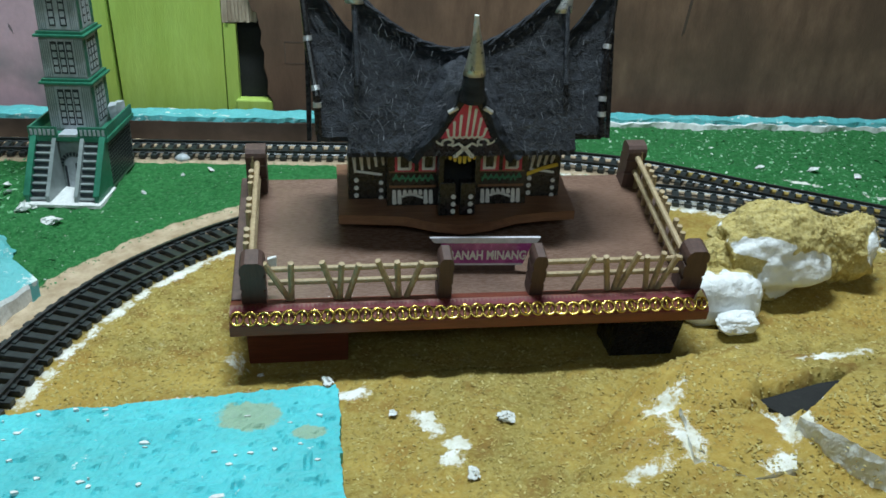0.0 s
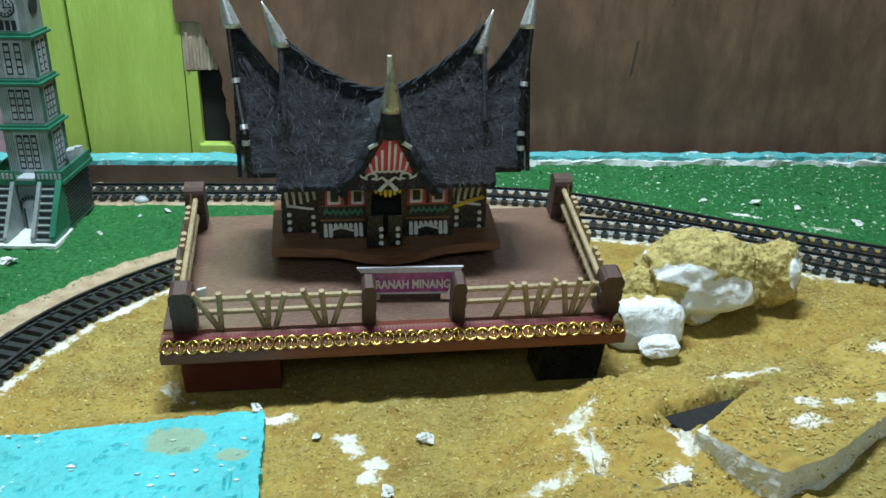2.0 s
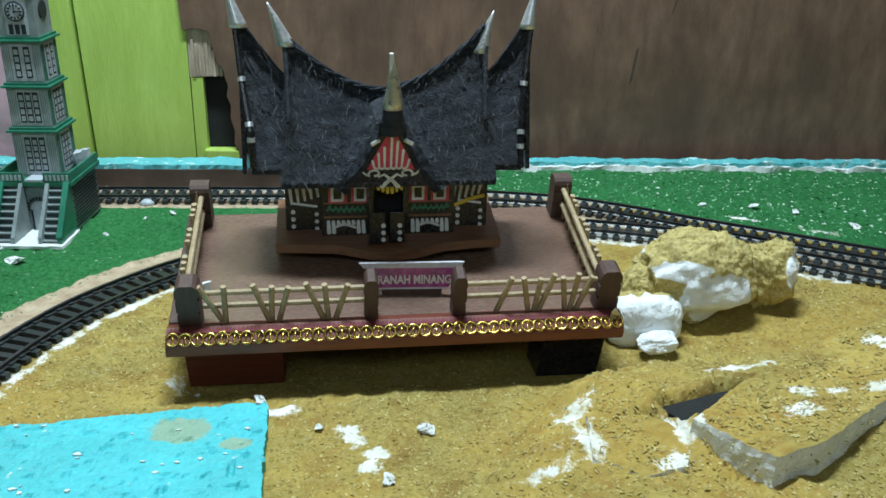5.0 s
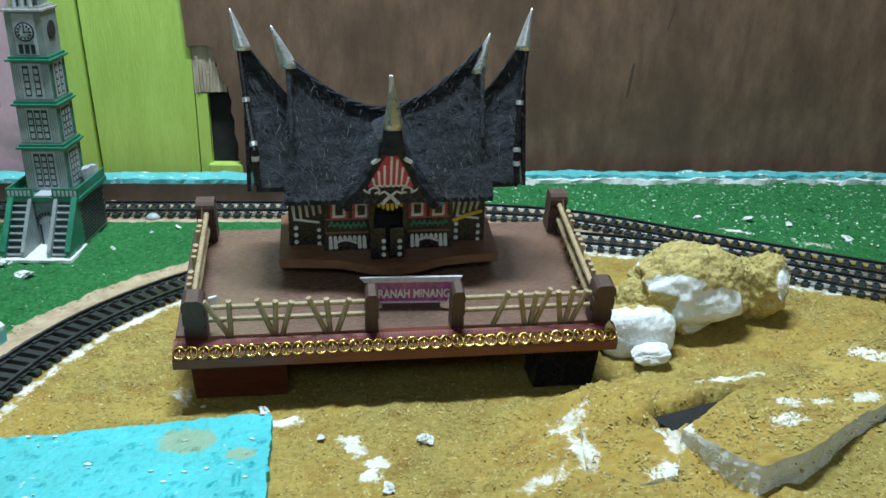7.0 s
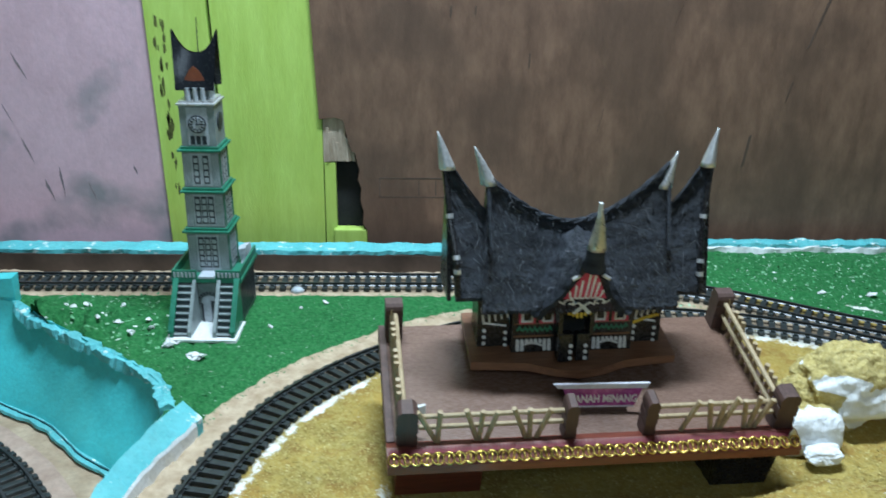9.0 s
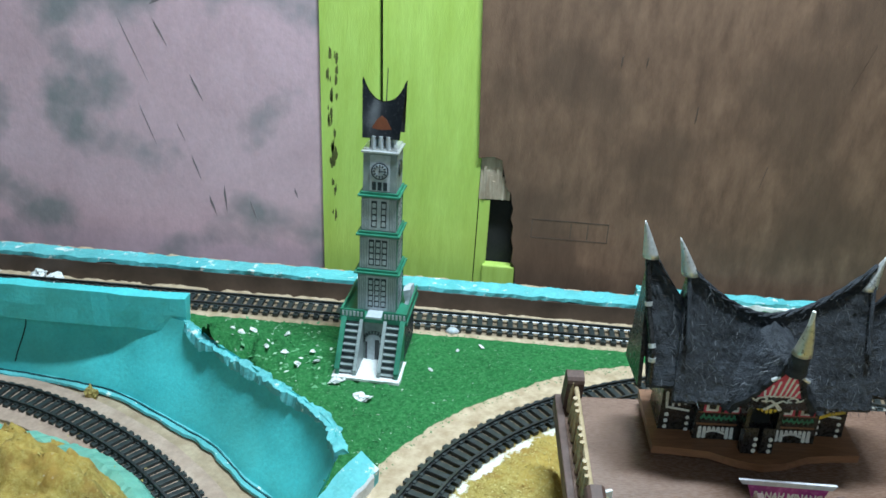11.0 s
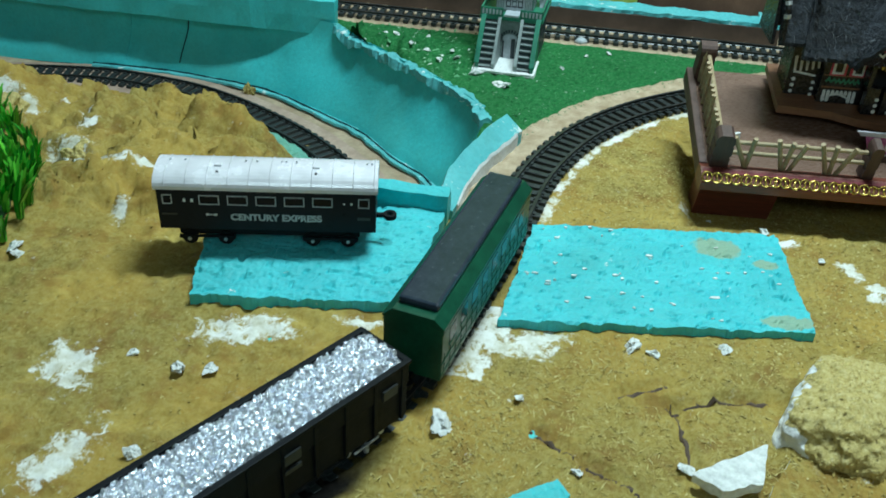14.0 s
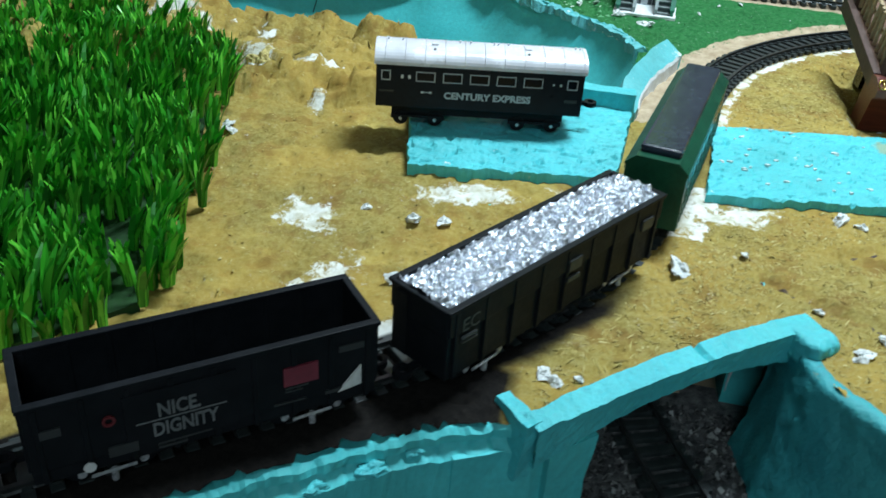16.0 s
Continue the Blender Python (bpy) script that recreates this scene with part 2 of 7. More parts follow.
M_THATCH = surface("black_palm_fibre", (0.016, 0.018, 0.022), (0.062, 0.069, 0.083), 0.58, coarse=60, fine=700, bump=1.0, depth=0.0014, stretch=(1, 1, 3), spec=0.15)
M_BLACK = surface("black_gloss_paint", (0.010, 0.010, 0.011), (0.024, 0.022, 0.023), 0.28, coarse=60, bump=0.15, spec=0.4)
M_STEEL = surface("brushed_steel", (0.62, 0.63, 0.63), (0.82, 0.83, 0.83), 0.34, 0.6, coarse=120, fine=600, bump=0.1)
M_BRASS = surface("dull_brass", (0.46, 0.44, 0.36), (0.74, 0.72, 0.62), 0.32, 0.65, coarse=100, bump=0.1)
M_WHITE = surface("white_paint", (0.72, 0.72, 0.70), (0.86, 0.86, 0.84), 0.5, bump=0.1)
M_RIBBON = surface("dark_red_ribbon", (0.11, 0.010, 0.014), (0.19, 0.018, 0.024), 0.7, bump=0.1)
M_YELLOW = surface("yellow_paint", (0.70, 0.46, 0.03), (0.85, 0.60, 0.06), 0.5, bump=0.1)
M_CRIMSON = surface("crimson_paint", (0.50, 0.03, 0.075), (0.68, 0.06, 0.12), 0.42, bump=0.1)
def boulder_material():
    """White foam with tan sawdust glued over part of it, by the mask kept on the lump."""
    m, tree, s = nodes_of("dusted_foam")
    small = noise_tex(tree, 430, 4, 0.72)
    torn = noise_tex(tree, 110, 5, 0.7)
    dust = tree.nodes.new("ShaderNodeAttribute")
    dust.attribute_name = "dust"
    add = tree.nodes.new("ShaderNodeMath")
    add.operation = "ADD"
    tree.links.new(dust.outputs["Fac"], add.inputs[0])
    tree.links.new(torn, add.inputs[1])
    colour = mix(tree, ramp(tree, add.outputs[0], [(0.9, grey(0.0)), (1.05, grey(1.0))]), ramp(tree, torn, [(0.3, (0.74, 0.76, 0.76)), (0.6, (0.88, 0.90, 0.90))]), ramp(tree, small, [(0.28, (0.36, 0.27, 0.08)), (0.5, (0.52, 0.42, 0.15)), (0.74, (0.66, 0.58, 0.30))]))
    tree.links.new(colour, s.inputs["Base Color"])
    s.inputs["Roughness"].default_value = 0.85
    bumped(tree, s, mix(tree, 0.5, small, noise_tex(tree, 160, 4, 0.65)), 0.9, 0.0030)
    return m


M_DUSTED = boulder_material()
M_LEAF = surface("dark_green_paint", (0.020, 0.14, 0.075), (0.04, 0.26, 0.14), 0.5, bump=0.1)
M_BACKING = surface("dark_grass_backing", (0.006, 0.04, 0.006), (0.014, 0.07, 0.010), 0.9, bump=0.2)
M_SCRATCH = surface("greyish_scratch", (0.16, 0.135, 0.145), (0.27, 0.23, 0.245), 0.7, coarse=120)
M_PEEL = surface("peeled_olive_wood", (0.030, 0.034, 0.012), (0.15, 0.17, 0.035), 0.8, coarse=160)
M_SIGN = surface("magenta_print", (0.20, 0.03, 0.18), (0.58, 0.10, 0.38), 0.25, coarse=45, fine=200, bump=0.02, coat=0.6)
M_CREAM = surface("cream_lettering", (0.74, 0.71, 0.68), (0.86, 0.84, 0.80), 0.5, bump=0.02)
M_PAPER = surface("white_card_edge", (0.55, 0.53, 0.58), (0.75, 0.73, 0.78), 0.5, bump=0.1)
M_TOWER = surface("printed_grey_card", (0.20, 0.245, 0.24), (0.31, 0.36, 0.355), 0.45, coarse=80, fine=300, bump=0.1)
M_TOWER_LIGHT = surface("pale_grey_card", (0.40, 0.44, 0.47), (0.55, 0.59, 0.63), 0.45, coarse=80, bump=0.05)
M_TOWER_GREEN = surface("green_card", (0.015, 0.13, 0.075), (0.04, 0.24, 0.15), 0.4, coarse=60, bump=0.1)
M_INK = surface("dark_print", (0.012, 0.018, 0.025), (0.03, 0.04, 0.05), 0.4, bump=0.02)
M_CARD_BLACK = surface("glossy_black_card", (0.008, 0.010, 0.012), (0.018, 0.020, 0.024), 0.24, bump=0.05, spec=0.3)
M_RUST = surface("orange_brown_roof", (0.20, 0.05, 0.025), (0.34, 0.12, 0.06), 0.4)
M_COACH = surface("black_coach_plastic", (0.010, 0.012, 0.017), (0.014, 0.017, 0.022), 0.36, coarse=60, bump=0.06, spec=0.12)
M_ROOF = surface("silver_coach_roof", (0.80, 0.80, 0.85), (0.88, 0.88, 0.93), 0.24, 0.15, coarse=12, fine=60, bump=0.03, depth=0.0003)
M_PANE = surface("dark_window", (0.006, 0.008, 0.012), (0.012, 0.014, 0.02), 0.12, bump=0.0, spec=0.15)
M_LETTER = surface("pale_lettering", (0.42, 0.44, 0.46), (0.62, 0.64, 0.66), 0.5, bump=0.02)
M_SLOGAN = surface("dull_white_lettering", (0.13, 0.14, 0.14), (0.25, 0.26, 0.26), 0.5, bump=0.02)
M_FADED = surface("faded_lettering", (0.018, 0.022, 0.022), (0.045, 0.05, 0.05), 0.5, bump=0.02)
M_COACH_GREEN = surface("green_coach_plastic", (0.006, 0.050, 0.028), (0.013, 0.095, 0.050), 0.36, coarse=50, bump=0.06, spec=0.3)
M_ROOF_DARK = surface("dark_coach_roof", (0.018, 0.028, 0.042), (0.034, 0.048, 0.068), 0.2, coarse=50, bump=0.06, spec=0.25)
M_WAGON = surface("black_wagon_plastic", (0.006, 0.008, 0.010), (0.013, 0.015, 0.018), 0.5, coarse=70, bump=0.1, spec=0.10)
M_FOIL = surface("crumpled_foil", (0.78, 0.82, 0.92), (0.90, 0.94, 1.0), 0.24, 0.7, coarse=150, fine=500, bump=0.35, depth=0.0012)
M_CHROME = surface("chrome_axle_end", (0.42, 0.44, 0.46), (0.62, 0.64, 0.66), 0.3, 0.35, bump=0.0)
M_PINKRED = surface("faded_red_label", (0.17, 0.018, 0.035), (0.29, 0.042, 0.070), 0.5, bump=0.02)


def grass_material():
    m, tree, s = nodes_of("plastic_grass")
    geo = tree.nodes.new("ShaderNodeNewGeometry")
    colour = ramp(tree, geo.outputs["Random Per Island"], [(0.0, (0.014, 0.15, 0.010)), (0.5, (0.045, 0.35, 0.018)), (1.0, (0.17, 0.62, 0.05))])
    tree.links.new(colour, s.inputs["Base Color"])
    s.inputs["Roughness"].default_value = 0.38
    return m


def island_material(name, stops, rough=0.85):
    m, tree, s = nodes_of(name)
    geo = tree.nodes.new("ShaderNodeNewGeometry")
    tree.links.new(ramp(tree, geo.outputs["Random Per Island"], stops), s.inputs["Base Color"])
    s.inputs["Roughness"].default_value = rough
    return m


M_GRASS = grass_material()
M_STRAND = island_material("loose_wood_chips", [(0.0, (0.255, 0.178, 0.042)), (0.25, (0.345, 0.262, 0.072)), (0.85, (0.42, 0.34, 0.105)), (1.0, (0.56, 0.48, 0.21))])
M_GRAIN = island_material("loose_green_grains", [(0.0, (0.024, 0.125, 0.036)), (0.85, (0.036, 0.185, 0.058)), (0.985, (0.09, 0.28, 0.11)), (1.0, (0.6, 0.68, 0.6))])
M_FLECK = island_material("pale_foam_flecks", [(0.0, (0.06, 0.24, 0.09)), (0.6, (0.16, 0.38, 0.19)), (0.85, (0.35, 0.52, 0.36)), (1.0, (0.78, 0.82, 0.78))])
M_STONES = island_material("ballast_stones", [(0.0, (0.02, 0.02, 0.022)), (0.7, (0.10, 0.10, 0.10)), (1.0, (0.36, 0.36, 0.35))])
M_HAIR = island_material("loose_palm_fibres", [(0.0, (0.010, 0.011, 0.013)), (0.6, (0.030, 0.033, 0.039)), (0.90, (0.08, 0.085, 0.096)), (1.0, (0.22, 0.23, 0.25))], 0.5)


# ---- building helpers (centimetres) ----
def part(name, shape, material, parent=None, label="", kind="", smooth=False):
    """One mesh object out of a bmesh in centimetres, under a thing or a part."""
    data = bpy.data.meshes.new(name)
    bmesh.ops.recalc_face_normals(shape, faces=shape.faces)
    shape.to_mesh(data)
    shape.free()
    data.transform(Matrix.Diagonal((CM, CM, CM, 1)))
    for m in material if isinstance(material, (list, tuple)) else [material]:
        data.materials.append(m)
    if smooth:
        data.polygons.foreach_set("use_smooth", [True] * len(data.polygons))
    ob = new(name, data)
    ob.parent = parent
    return tagged(ob, label, kind=kind)


def split(name, shape, material, parent, label="", kind=""):
    """Every separate piece of the bmesh becomes a part of its own."""
    left = set(shape.verts)
    while left:
        seed = left.pop()
        piece, queue = {seed}, [seed]
        while queue:
            for e in queue.pop().link_edges:
                for v in e.verts:
                    if v not in piece:
                        piece.add(v)
                        queue.append(v)
        left -= piece
        bm = bmesh.new()
        twin = {v: bm.verts.new(v.co) for v in piece}
        for f in {f for v in piece for f in v.link_faces}:
            bm.faces.new([twin[v] for v in f.verts])
        part(name, bm, material, parent, label, kind)
    shape.free()


def again(name, ob, parent, m):
    """Another object on the mesh of ob, at the pose m (centimetres already scaled)."""
    twin = new(name, ob.data)
    twin.parent = parent
    twin.matrix_local = m
    return twin


def thing(name, label, category, x=0.0, y=0.0, z=0.0, turn=0.0, group="", kind="", tilt=0.0, lean=0.0):
    ob = new(name)
    ob.empty_display_size = 0.01
    ob.matrix_world = pose(x * CM, y * CM, z * CM, tilt, lean, turn)
    return tagged(ob, label, category, group, kind)


def block(bm, x0, x1, y0, y1, z0, z1, bevel=0.0):
    vs = [bm.verts.new((x, y, z)) for x in (x0, x1) for y in (y0, y1) for z in (z0, z1)]
    fs = [bm.faces.new([vs[i] for i in q]) for q in ((0, 1, 3, 2), (4, 6, 7, 5), (0, 4, 5, 1), (2, 3, 7, 6), (0, 2, 6, 4), (1, 5, 7, 3))]
    if bevel:
        edges = {e for f in fs for e in f.edges}
        bmesh.ops.bevel(bm, geom=list(edges), offset=bevel, segments=2, affect="EDGES", profile=0.5)
    return bm


def box(x0, x1, y0, y1, z0, z1, bevel=0.0):
    return block(bmesh.new(), x0, x1, y0, y1, z0, z1, bevel)


def rod(bm, p, q, r, r2=None, n=8):
    """A round bar or cone from p to q."""
    p, q = Vector(p), Vector(q)
    m = Matrix.Translation((p + q) / 2) @ (q - p).to_track_quat("Z", "Y").to_matrix().to_4x4()
    bmesh.ops.create_cone(bm, cap_ends=True, segments=n, radius1=r, radius2=r if r2 is None else r2, depth=(q - p).length, matrix=m)
    return bm


def slab_of(bm, outline, z0, z1):
    """An upright prism over a flat outline."""
    low = [bm.verts.new((x, y, z0)) for x, y in outline]
    top = [bm.verts.new((x, y, z1)) for x, y in outline]
    bm.faces.new(low[::-1])
    bm.faces.new(top)
    n = len(outline)
    for i in range(n):
        bm.faces.new((low[i], low[(i + 1) % n], top[(i + 1) % n], top[i]))
    return bm


def plate(bm, outline, y0, y1):
    """A prism over an outline in x and z, between two depths."""
    a = [bm.verts.new((x, y0, z)) for x, z in outline]
    b = [bm.verts.new((x, y1, z)) for x, z in outline]
    bm.faces.new(a)
    bm.faces.new(b[::-1])
    n = len(outline)
    for i in range(n):
        bm.faces.new((a[i], b[i], b[(i + 1) % n], a[(i + 1) % n]))
    return bm


def profile(bm, outline, x0, x1):
    """A prism over an outline in y and z, between two ends."""
    a = [bm.verts.new((x0, y, z)) for y, z in outline]
    b = [bm.verts.new((x1, y, z)) for y, z in outline]
    bm.faces.new(a[::-1])
    bm.faces.new(b)
    n = len(outline)
    for i in range(n):
        bm.faces.new((a[i], a[(i + 1) % n], b[(i + 1) % n], b[i]))
    return bm


def roughen(bm, amount, scale, seed=0.0, flat=False):
    for v in bm.verts:
        n = noise.noise_vector(v.co * scale + Vector((seed, seed * 1.7, -seed)))
        if flat:
            n.z *= 0.3
        v.co += n * amount
    return bm


def fine_box(x0, x1, y0, y1, z0, z1, step, amount, scale=1.2, seed=0.0):
    """A block with broken, uneven faces."""
    bm = box(x0, x1, y0, y1, z0, z1)
    for axis, (a, b) in enumerate(((x0, x1), (y0, y1), (z0, z1))):
        cuts = int((b - a) / step)
        for k in range(1, cuts):
            co = [0.0, 0.0, 0.0]
            co[axis] = a + (b - a) * k / cuts
            normal = [0.0, 0.0, 0.0]
            normal[axis] = 1.0
            bmesh.ops.bisect_plane(bm, geom=list(bm.verts) + list(bm.edges) + list(bm.faces), plane_co=co, plane_no=normal)
    return roughen(bm, amount, scale, seed)


def rock(rx, ry, rz, seed, rough=0.25, sub=3):
    bm = bmesh.new()
    bmesh.ops.create_icosphere(bm, subdivisions=sub, radius=1.0)
    for v in bm.verts:
        n = noise.fractal(v.co * 1.3 + Vector((seed, 0, seed * 2)), 0.8, 2.0, 4)
        v.co *= 1.0 + rough * n
        v.co = Vector((v.co.x * rx, v.co.y * ry, max(v.co.z, -0.55) * rz))
    return bm


def lump(rx, ry, rz, seed, square=6.0, rough=0.08):
    """A block with softly rounded, uneven corners."""
    bm = bmesh.new()
    bmesh.ops.create_icosphere(bm, subdivisions=5, radius=1.0)
    for v in bm.verts:
        d = v.co.normalized()
        p = d / (abs(d.x) ** square + abs(d.y) ** square + abs(d.z) ** square) ** (1 / square)
        p *= 1.0 + rough * noise.fractal(d * 1.6 + Vector((seed, 0, 0)), 0.8, 2.0, 4)
        v.co = Vector((p.x * rx, p.y * ry, p.z * rz))
    return bm


def spline(points, step=0.5):
    """A smooth line through the points, in even steps."""
    pts = [Vector((*p, 0.0)[:3]) for p in points]
    dense = []
    for i in range(len(pts) - 1):
        a, b, c, d = pts[max(i - 1, 0)], pts[i], pts[i + 1], pts[min(i + 2, len(pts) - 1)]
        for k in range(24):
            t = k / 24
            dense.append(0.5 * (2 * b + (c - a) * t + (2 * a - 5 * b + 4 * c - d) * t * t + (3 * b - a - 3 * c + d) * t ** 3))
    dense.append(pts[-1])
    out, left = [dense[0]], step
    for a, b in zip(dense, dense[1:]):
        d = (b - a).length
        while d >= left:
            a = a + (b - a) * (left / d)
            d = (b - a).length
            out.append(a.copy())
            left = step
        left -= d
    return out


def sweep(bm, line, outline):
    """A bar of the given cross-section (across, up) along a line."""
    rings = []
    for i, p in enumerate(line):
        d = (line[min(i + 1, len(line) - 1)] - line[max(i - 1, 0)]).normalized()
        side = Vector((d.y, -d.x, 0)).normalized()
        rings.append([bm.verts.new(p + side * a + Vector((0, 0, b))) for a, b in outline])
    n = len(outline)
    for r, s in zip(rings, rings[1:]):
        for i in range(n):
            bm.faces.new((r[i], r[(i + 1) % n], s[(i + 1) % n], s[i]))
    bm.faces.new(rings[0])
    bm.faces.new(rings[-1][::-1])
    return bm


def loft(bm, *lines):
    """A skin over lines with the same number of points."""
    rows = [[bm.verts.new(p) for p in line] for line in lines]
    for a, b in zip(rows, rows[1:]):
        for i in range(len(a) - 1):
            bm.faces.new((a[i], a[i + 1], b[i + 1], b[i]))
    return bm


def between(*lines):
    """The same lines with eight more rows between each pair."""
    out = []
    for a, b in zip(lines, lines[1:]):
        rows_n = 9 if (a[0] - b[0]).length > 1.0 else 2
        out += [[p.lerp(q, k / rows_n) for p, q in zip(a, b)] for k in range(rows_n)]
    return out + [lines[-1]]


def lettering(name, text, size, m, material, parent, depth=0.015, squeeze=1.0, bold=0.0):
    """Words in the built-in font, as a mesh; m puts them in place (centimetres)."""
    curve = bpy.data.curves.new(name, "FONT")
    curve.body, curve.size, curve.align_x, curve.align_y, curve.extrude = text, size, "CENTER", "CENTER", depth
    curve.resolution_u = 3
    curve.offset = bold
    tmp = bpy.data.objects.new(name, curve)
    scene.collection.objects.link(tmp)
    data = bpy.data.meshes.new_from_object(tmp.evaluated_get(bpy.context.evaluated_depsgraph_get()))
    bpy.data.objects.remove(tmp)
    data.transform(Matrix.Diagonal((CM, CM, CM, 1)) @ m @ Matrix.Diagonal((squeeze, 1, 1, 1)))
    data.name = name
    data.materials.clear()
    data.materials.append(material)
    ob = new(name, data)
    ob.parent = parent
    return ob


def inside(xs, ys, polygon):
    """Which of the points lie in the polygon."""
    hit = np.zeros(xs.shape, bool)
    n = len(polygon)
    for i in range(n):
        (x0, y0), (x1, y1) = polygon[i], polygon[(i + 1) % n]
        if y0 != y1:
            cross = (ys < y0) != (ys < y1)
            hit ^= cross & (xs < (x1 - x0) * (ys - y0) / (y1 - y0) + x0)
    return hit


def away(xs, ys, line, closed=False):
    """How far the points lie from a line of points, and whether on its right side."""
    best, right = np.full(xs.shape, 1e9), np.zeros(xs.shape, bool)
    pairs = list(zip(line, line[1:])) + ([(line[-1], line[0])] if closed else [])
    for a, b in pairs:
        ax, ay, bx, by = a[0], a[1], b[0], b[1]
        lx, ly = bx - ax, by - ay
        t = np.clip(((xs - ax) * lx + (ys - ay) * ly) / max(lx * lx + ly * ly, 1e-9), 0, 1)
        dx, dy = xs - ax - t * lx, ys - ay - t * ly
        d = np.hypot(dx, dy)
        near = d < best
        best = np.where(near, d, best)
        right = np.where(near, lx * dy - ly * dx < 0, right)
    return best, right


def smooth(a, b, v):
    t = np.clip((v - a) / (b - a), 0, 1)
    return t * t * (3 - 2 * t)


# ---- the lines of the layout (centimetres) ----
MAIN_LINE = spline([(-58, -23), (-48, -12.5), (-39.5, -4.8), (-31, 2.2), (-25, 8.3), (-21.3, 15), (-18.9, 24), (-17.5, 31), (-16.6, 36.5), (-15, 41.5),
                    (-12.7, 45.8), (-8.8, 50.3), (-3, 54.6), (3, 57.3), (10, 58.4), (17, 57.9), (24.2, 56), (30, 52.8), (36, 49.2), (44, 45), (56, 40)], 0.87)
BACK_LINE = spline([(-82, 64.2), (-35, 64.6), (0, 64.7), (9, 64.4), (15, 63.6), (19, 62.5), (23.2, 60.4), (27, 58.1), (30.8, 56.0), (34.4, 54.0), (40, 51.0),
                    (47, 48), (58, 44)], 0.87)
LOW_LINE = spline([(-78, 53.2), (-69, 55.9), (-62.9, 57.4), (-57.7, 58.05), (-51.9, 57.5), (-48.8, 56.8), (-45.6, 55.6), (-42.4, 54.0), (-39.05, 52.0), (-36.0, 49.8),
                   (-32.7, 46.8), (-30.9, 44.6), (-29.1, 42.1), (-26.7, 37.0), (-24.8, 31), (-22.9, 24), (-21.4, 18), (-19.6, 11), (-17.4, 5.8), (-14, -1), (-9, -9)], 0.87)
LOW = -6.5
# the edge where the tan hill ends above the sunken track, and the top and foot of the far bank
HILL_EDGE = [(-84, 49.5), (-62, 53.0), (-55.5, 53.2), (-51.6, 52.5), (-48, 51.4), (-44.4, 50.9), (-41.5, 50.0), (-38.5, 48.4), (-35.9, 46.5), (-34, 44.3), (-32.6, 42.2), (-30.9, 37.5), (-29.4, 31.2)]
BANK_TOP = [(-22, 31.2), (-21.7, 38), (-20.9, 44.5), (-21.8, 47.6), (-24.1, 50.0), (-27.6, 52.9), (-32.2, 56.3), (-36.0, 59.9), (-37.5, 61), (-45, 61.2), (-60, 60.8), (-84, 60)]
HOLLOW = HILL_EDGE + BANK_TOP
PIT = [(-24.6, 1.3), (-13.4, 10.7), (-12.9, 7.2), (-10.6, 4.4), (-4, -4), (2, -14), (4, -45), (-60, -45), (-54, -24.5), (-46, -15.0), (-38, -7.6), (-31, -2.0), (-27, 0.6)]
RIDGE = [(-4, 13), (-3.2, 17), (-2.6, 20), (2, 23.5), (8, 26.5), (10.6, 31), (13, 34.6), (17.5, 36.6), (24, 37.4), (34, 41), (60, 36)]
RAISED = RIDGE + [(60, -45), (6, -45), (-2, 2)]


# ---- ground sheet ----
def blotch(xs, ys, x, y, rx, ry, turn):
    c, s = math.cos(radians(turn)), math.sin(radians(turn))
    u, v = (xs - x) * c + (ys - y) * s, -(xs - x) * s + (ys - y) * c
    return np.clip(1.2 - 0.8 * np.hypot(u / rx, v / ry), 0, 1)


def ground_heights(xs, ys):
    z = np.zeros(xs.shape)
    d, _ = away(xs, ys, HILL_EDGE)
    reach = np.clip(3.6 + 0.42 * np.maximum(-31 - xs, 0), 3.6, 11)
    left = (xs < -26) & (ys > 20) & ~inside(xs, ys, HOLLOW)
    z = np.where(left & (ys < 60), -5.6 * (1 - smooth(0, 1, d / reach)), z)
    up, _ = away(xs, ys, RIDGE)
    hill = 1.7 * (1 - np.exp(-up / 0.8)) + 0.20 * np.minimum(up, 12)
    hill = hill - 1.15 * blotch(xs, ys, 16.5, 22.5, 9.0, 5.0, -12) - 0.8 * blotch(xs, ys, 22, 36.5, 6, 2.2, 5)
    hill = hill * (1 - 0.75 * blotch(xs, ys, -0.5, 8, 7, 10, 0))
    z = np.where(inside(xs, ys, RAISED), hill, z)
    return z


STEP = 0.32
gx = np.arange(-82, 58.01, STEP)
gy = np.arange(-34, 74.01, STEP)
XS, YS = np.meshgrid(gx, gy)
main_d, main_right = away(XS, YS, [(p.x, p.y) for p in MAIN_LINE[::4]])
back_d, back_right = away(XS, YS, [(p.x, p.y) for p in BACK_LINE[::4]])
hollow_in, pit_in = inside(XS, YS, HOLLOW), inside(XS, YS, PIT)
raised_in = inside(XS, YS, RAISED)
ZS = ground_heights(XS, YS)
rugged = inside(XS, YS, [(-82, 26), (-40, 27), (-27, 33), (-27, 60), (-82, 60)])
rough_amp = np.where(rugged, 0.30, 0.13) + np.where(raised_in, 0.45, 0)
lumps = np.array([[noise.fractal(Vector((x * 0.32, y * 0.32, 0.0)), 0.9, 2.0, 5) for x in gx] for y in gy])
fine_lumps = np.array([[noise.noise(Vector((x * 1.6, y * 1.6, 3.0))) for x in gx] for y in gy])
flat_bed = smooth(1.5, 3.4, np.minimum(main_d, back_d))
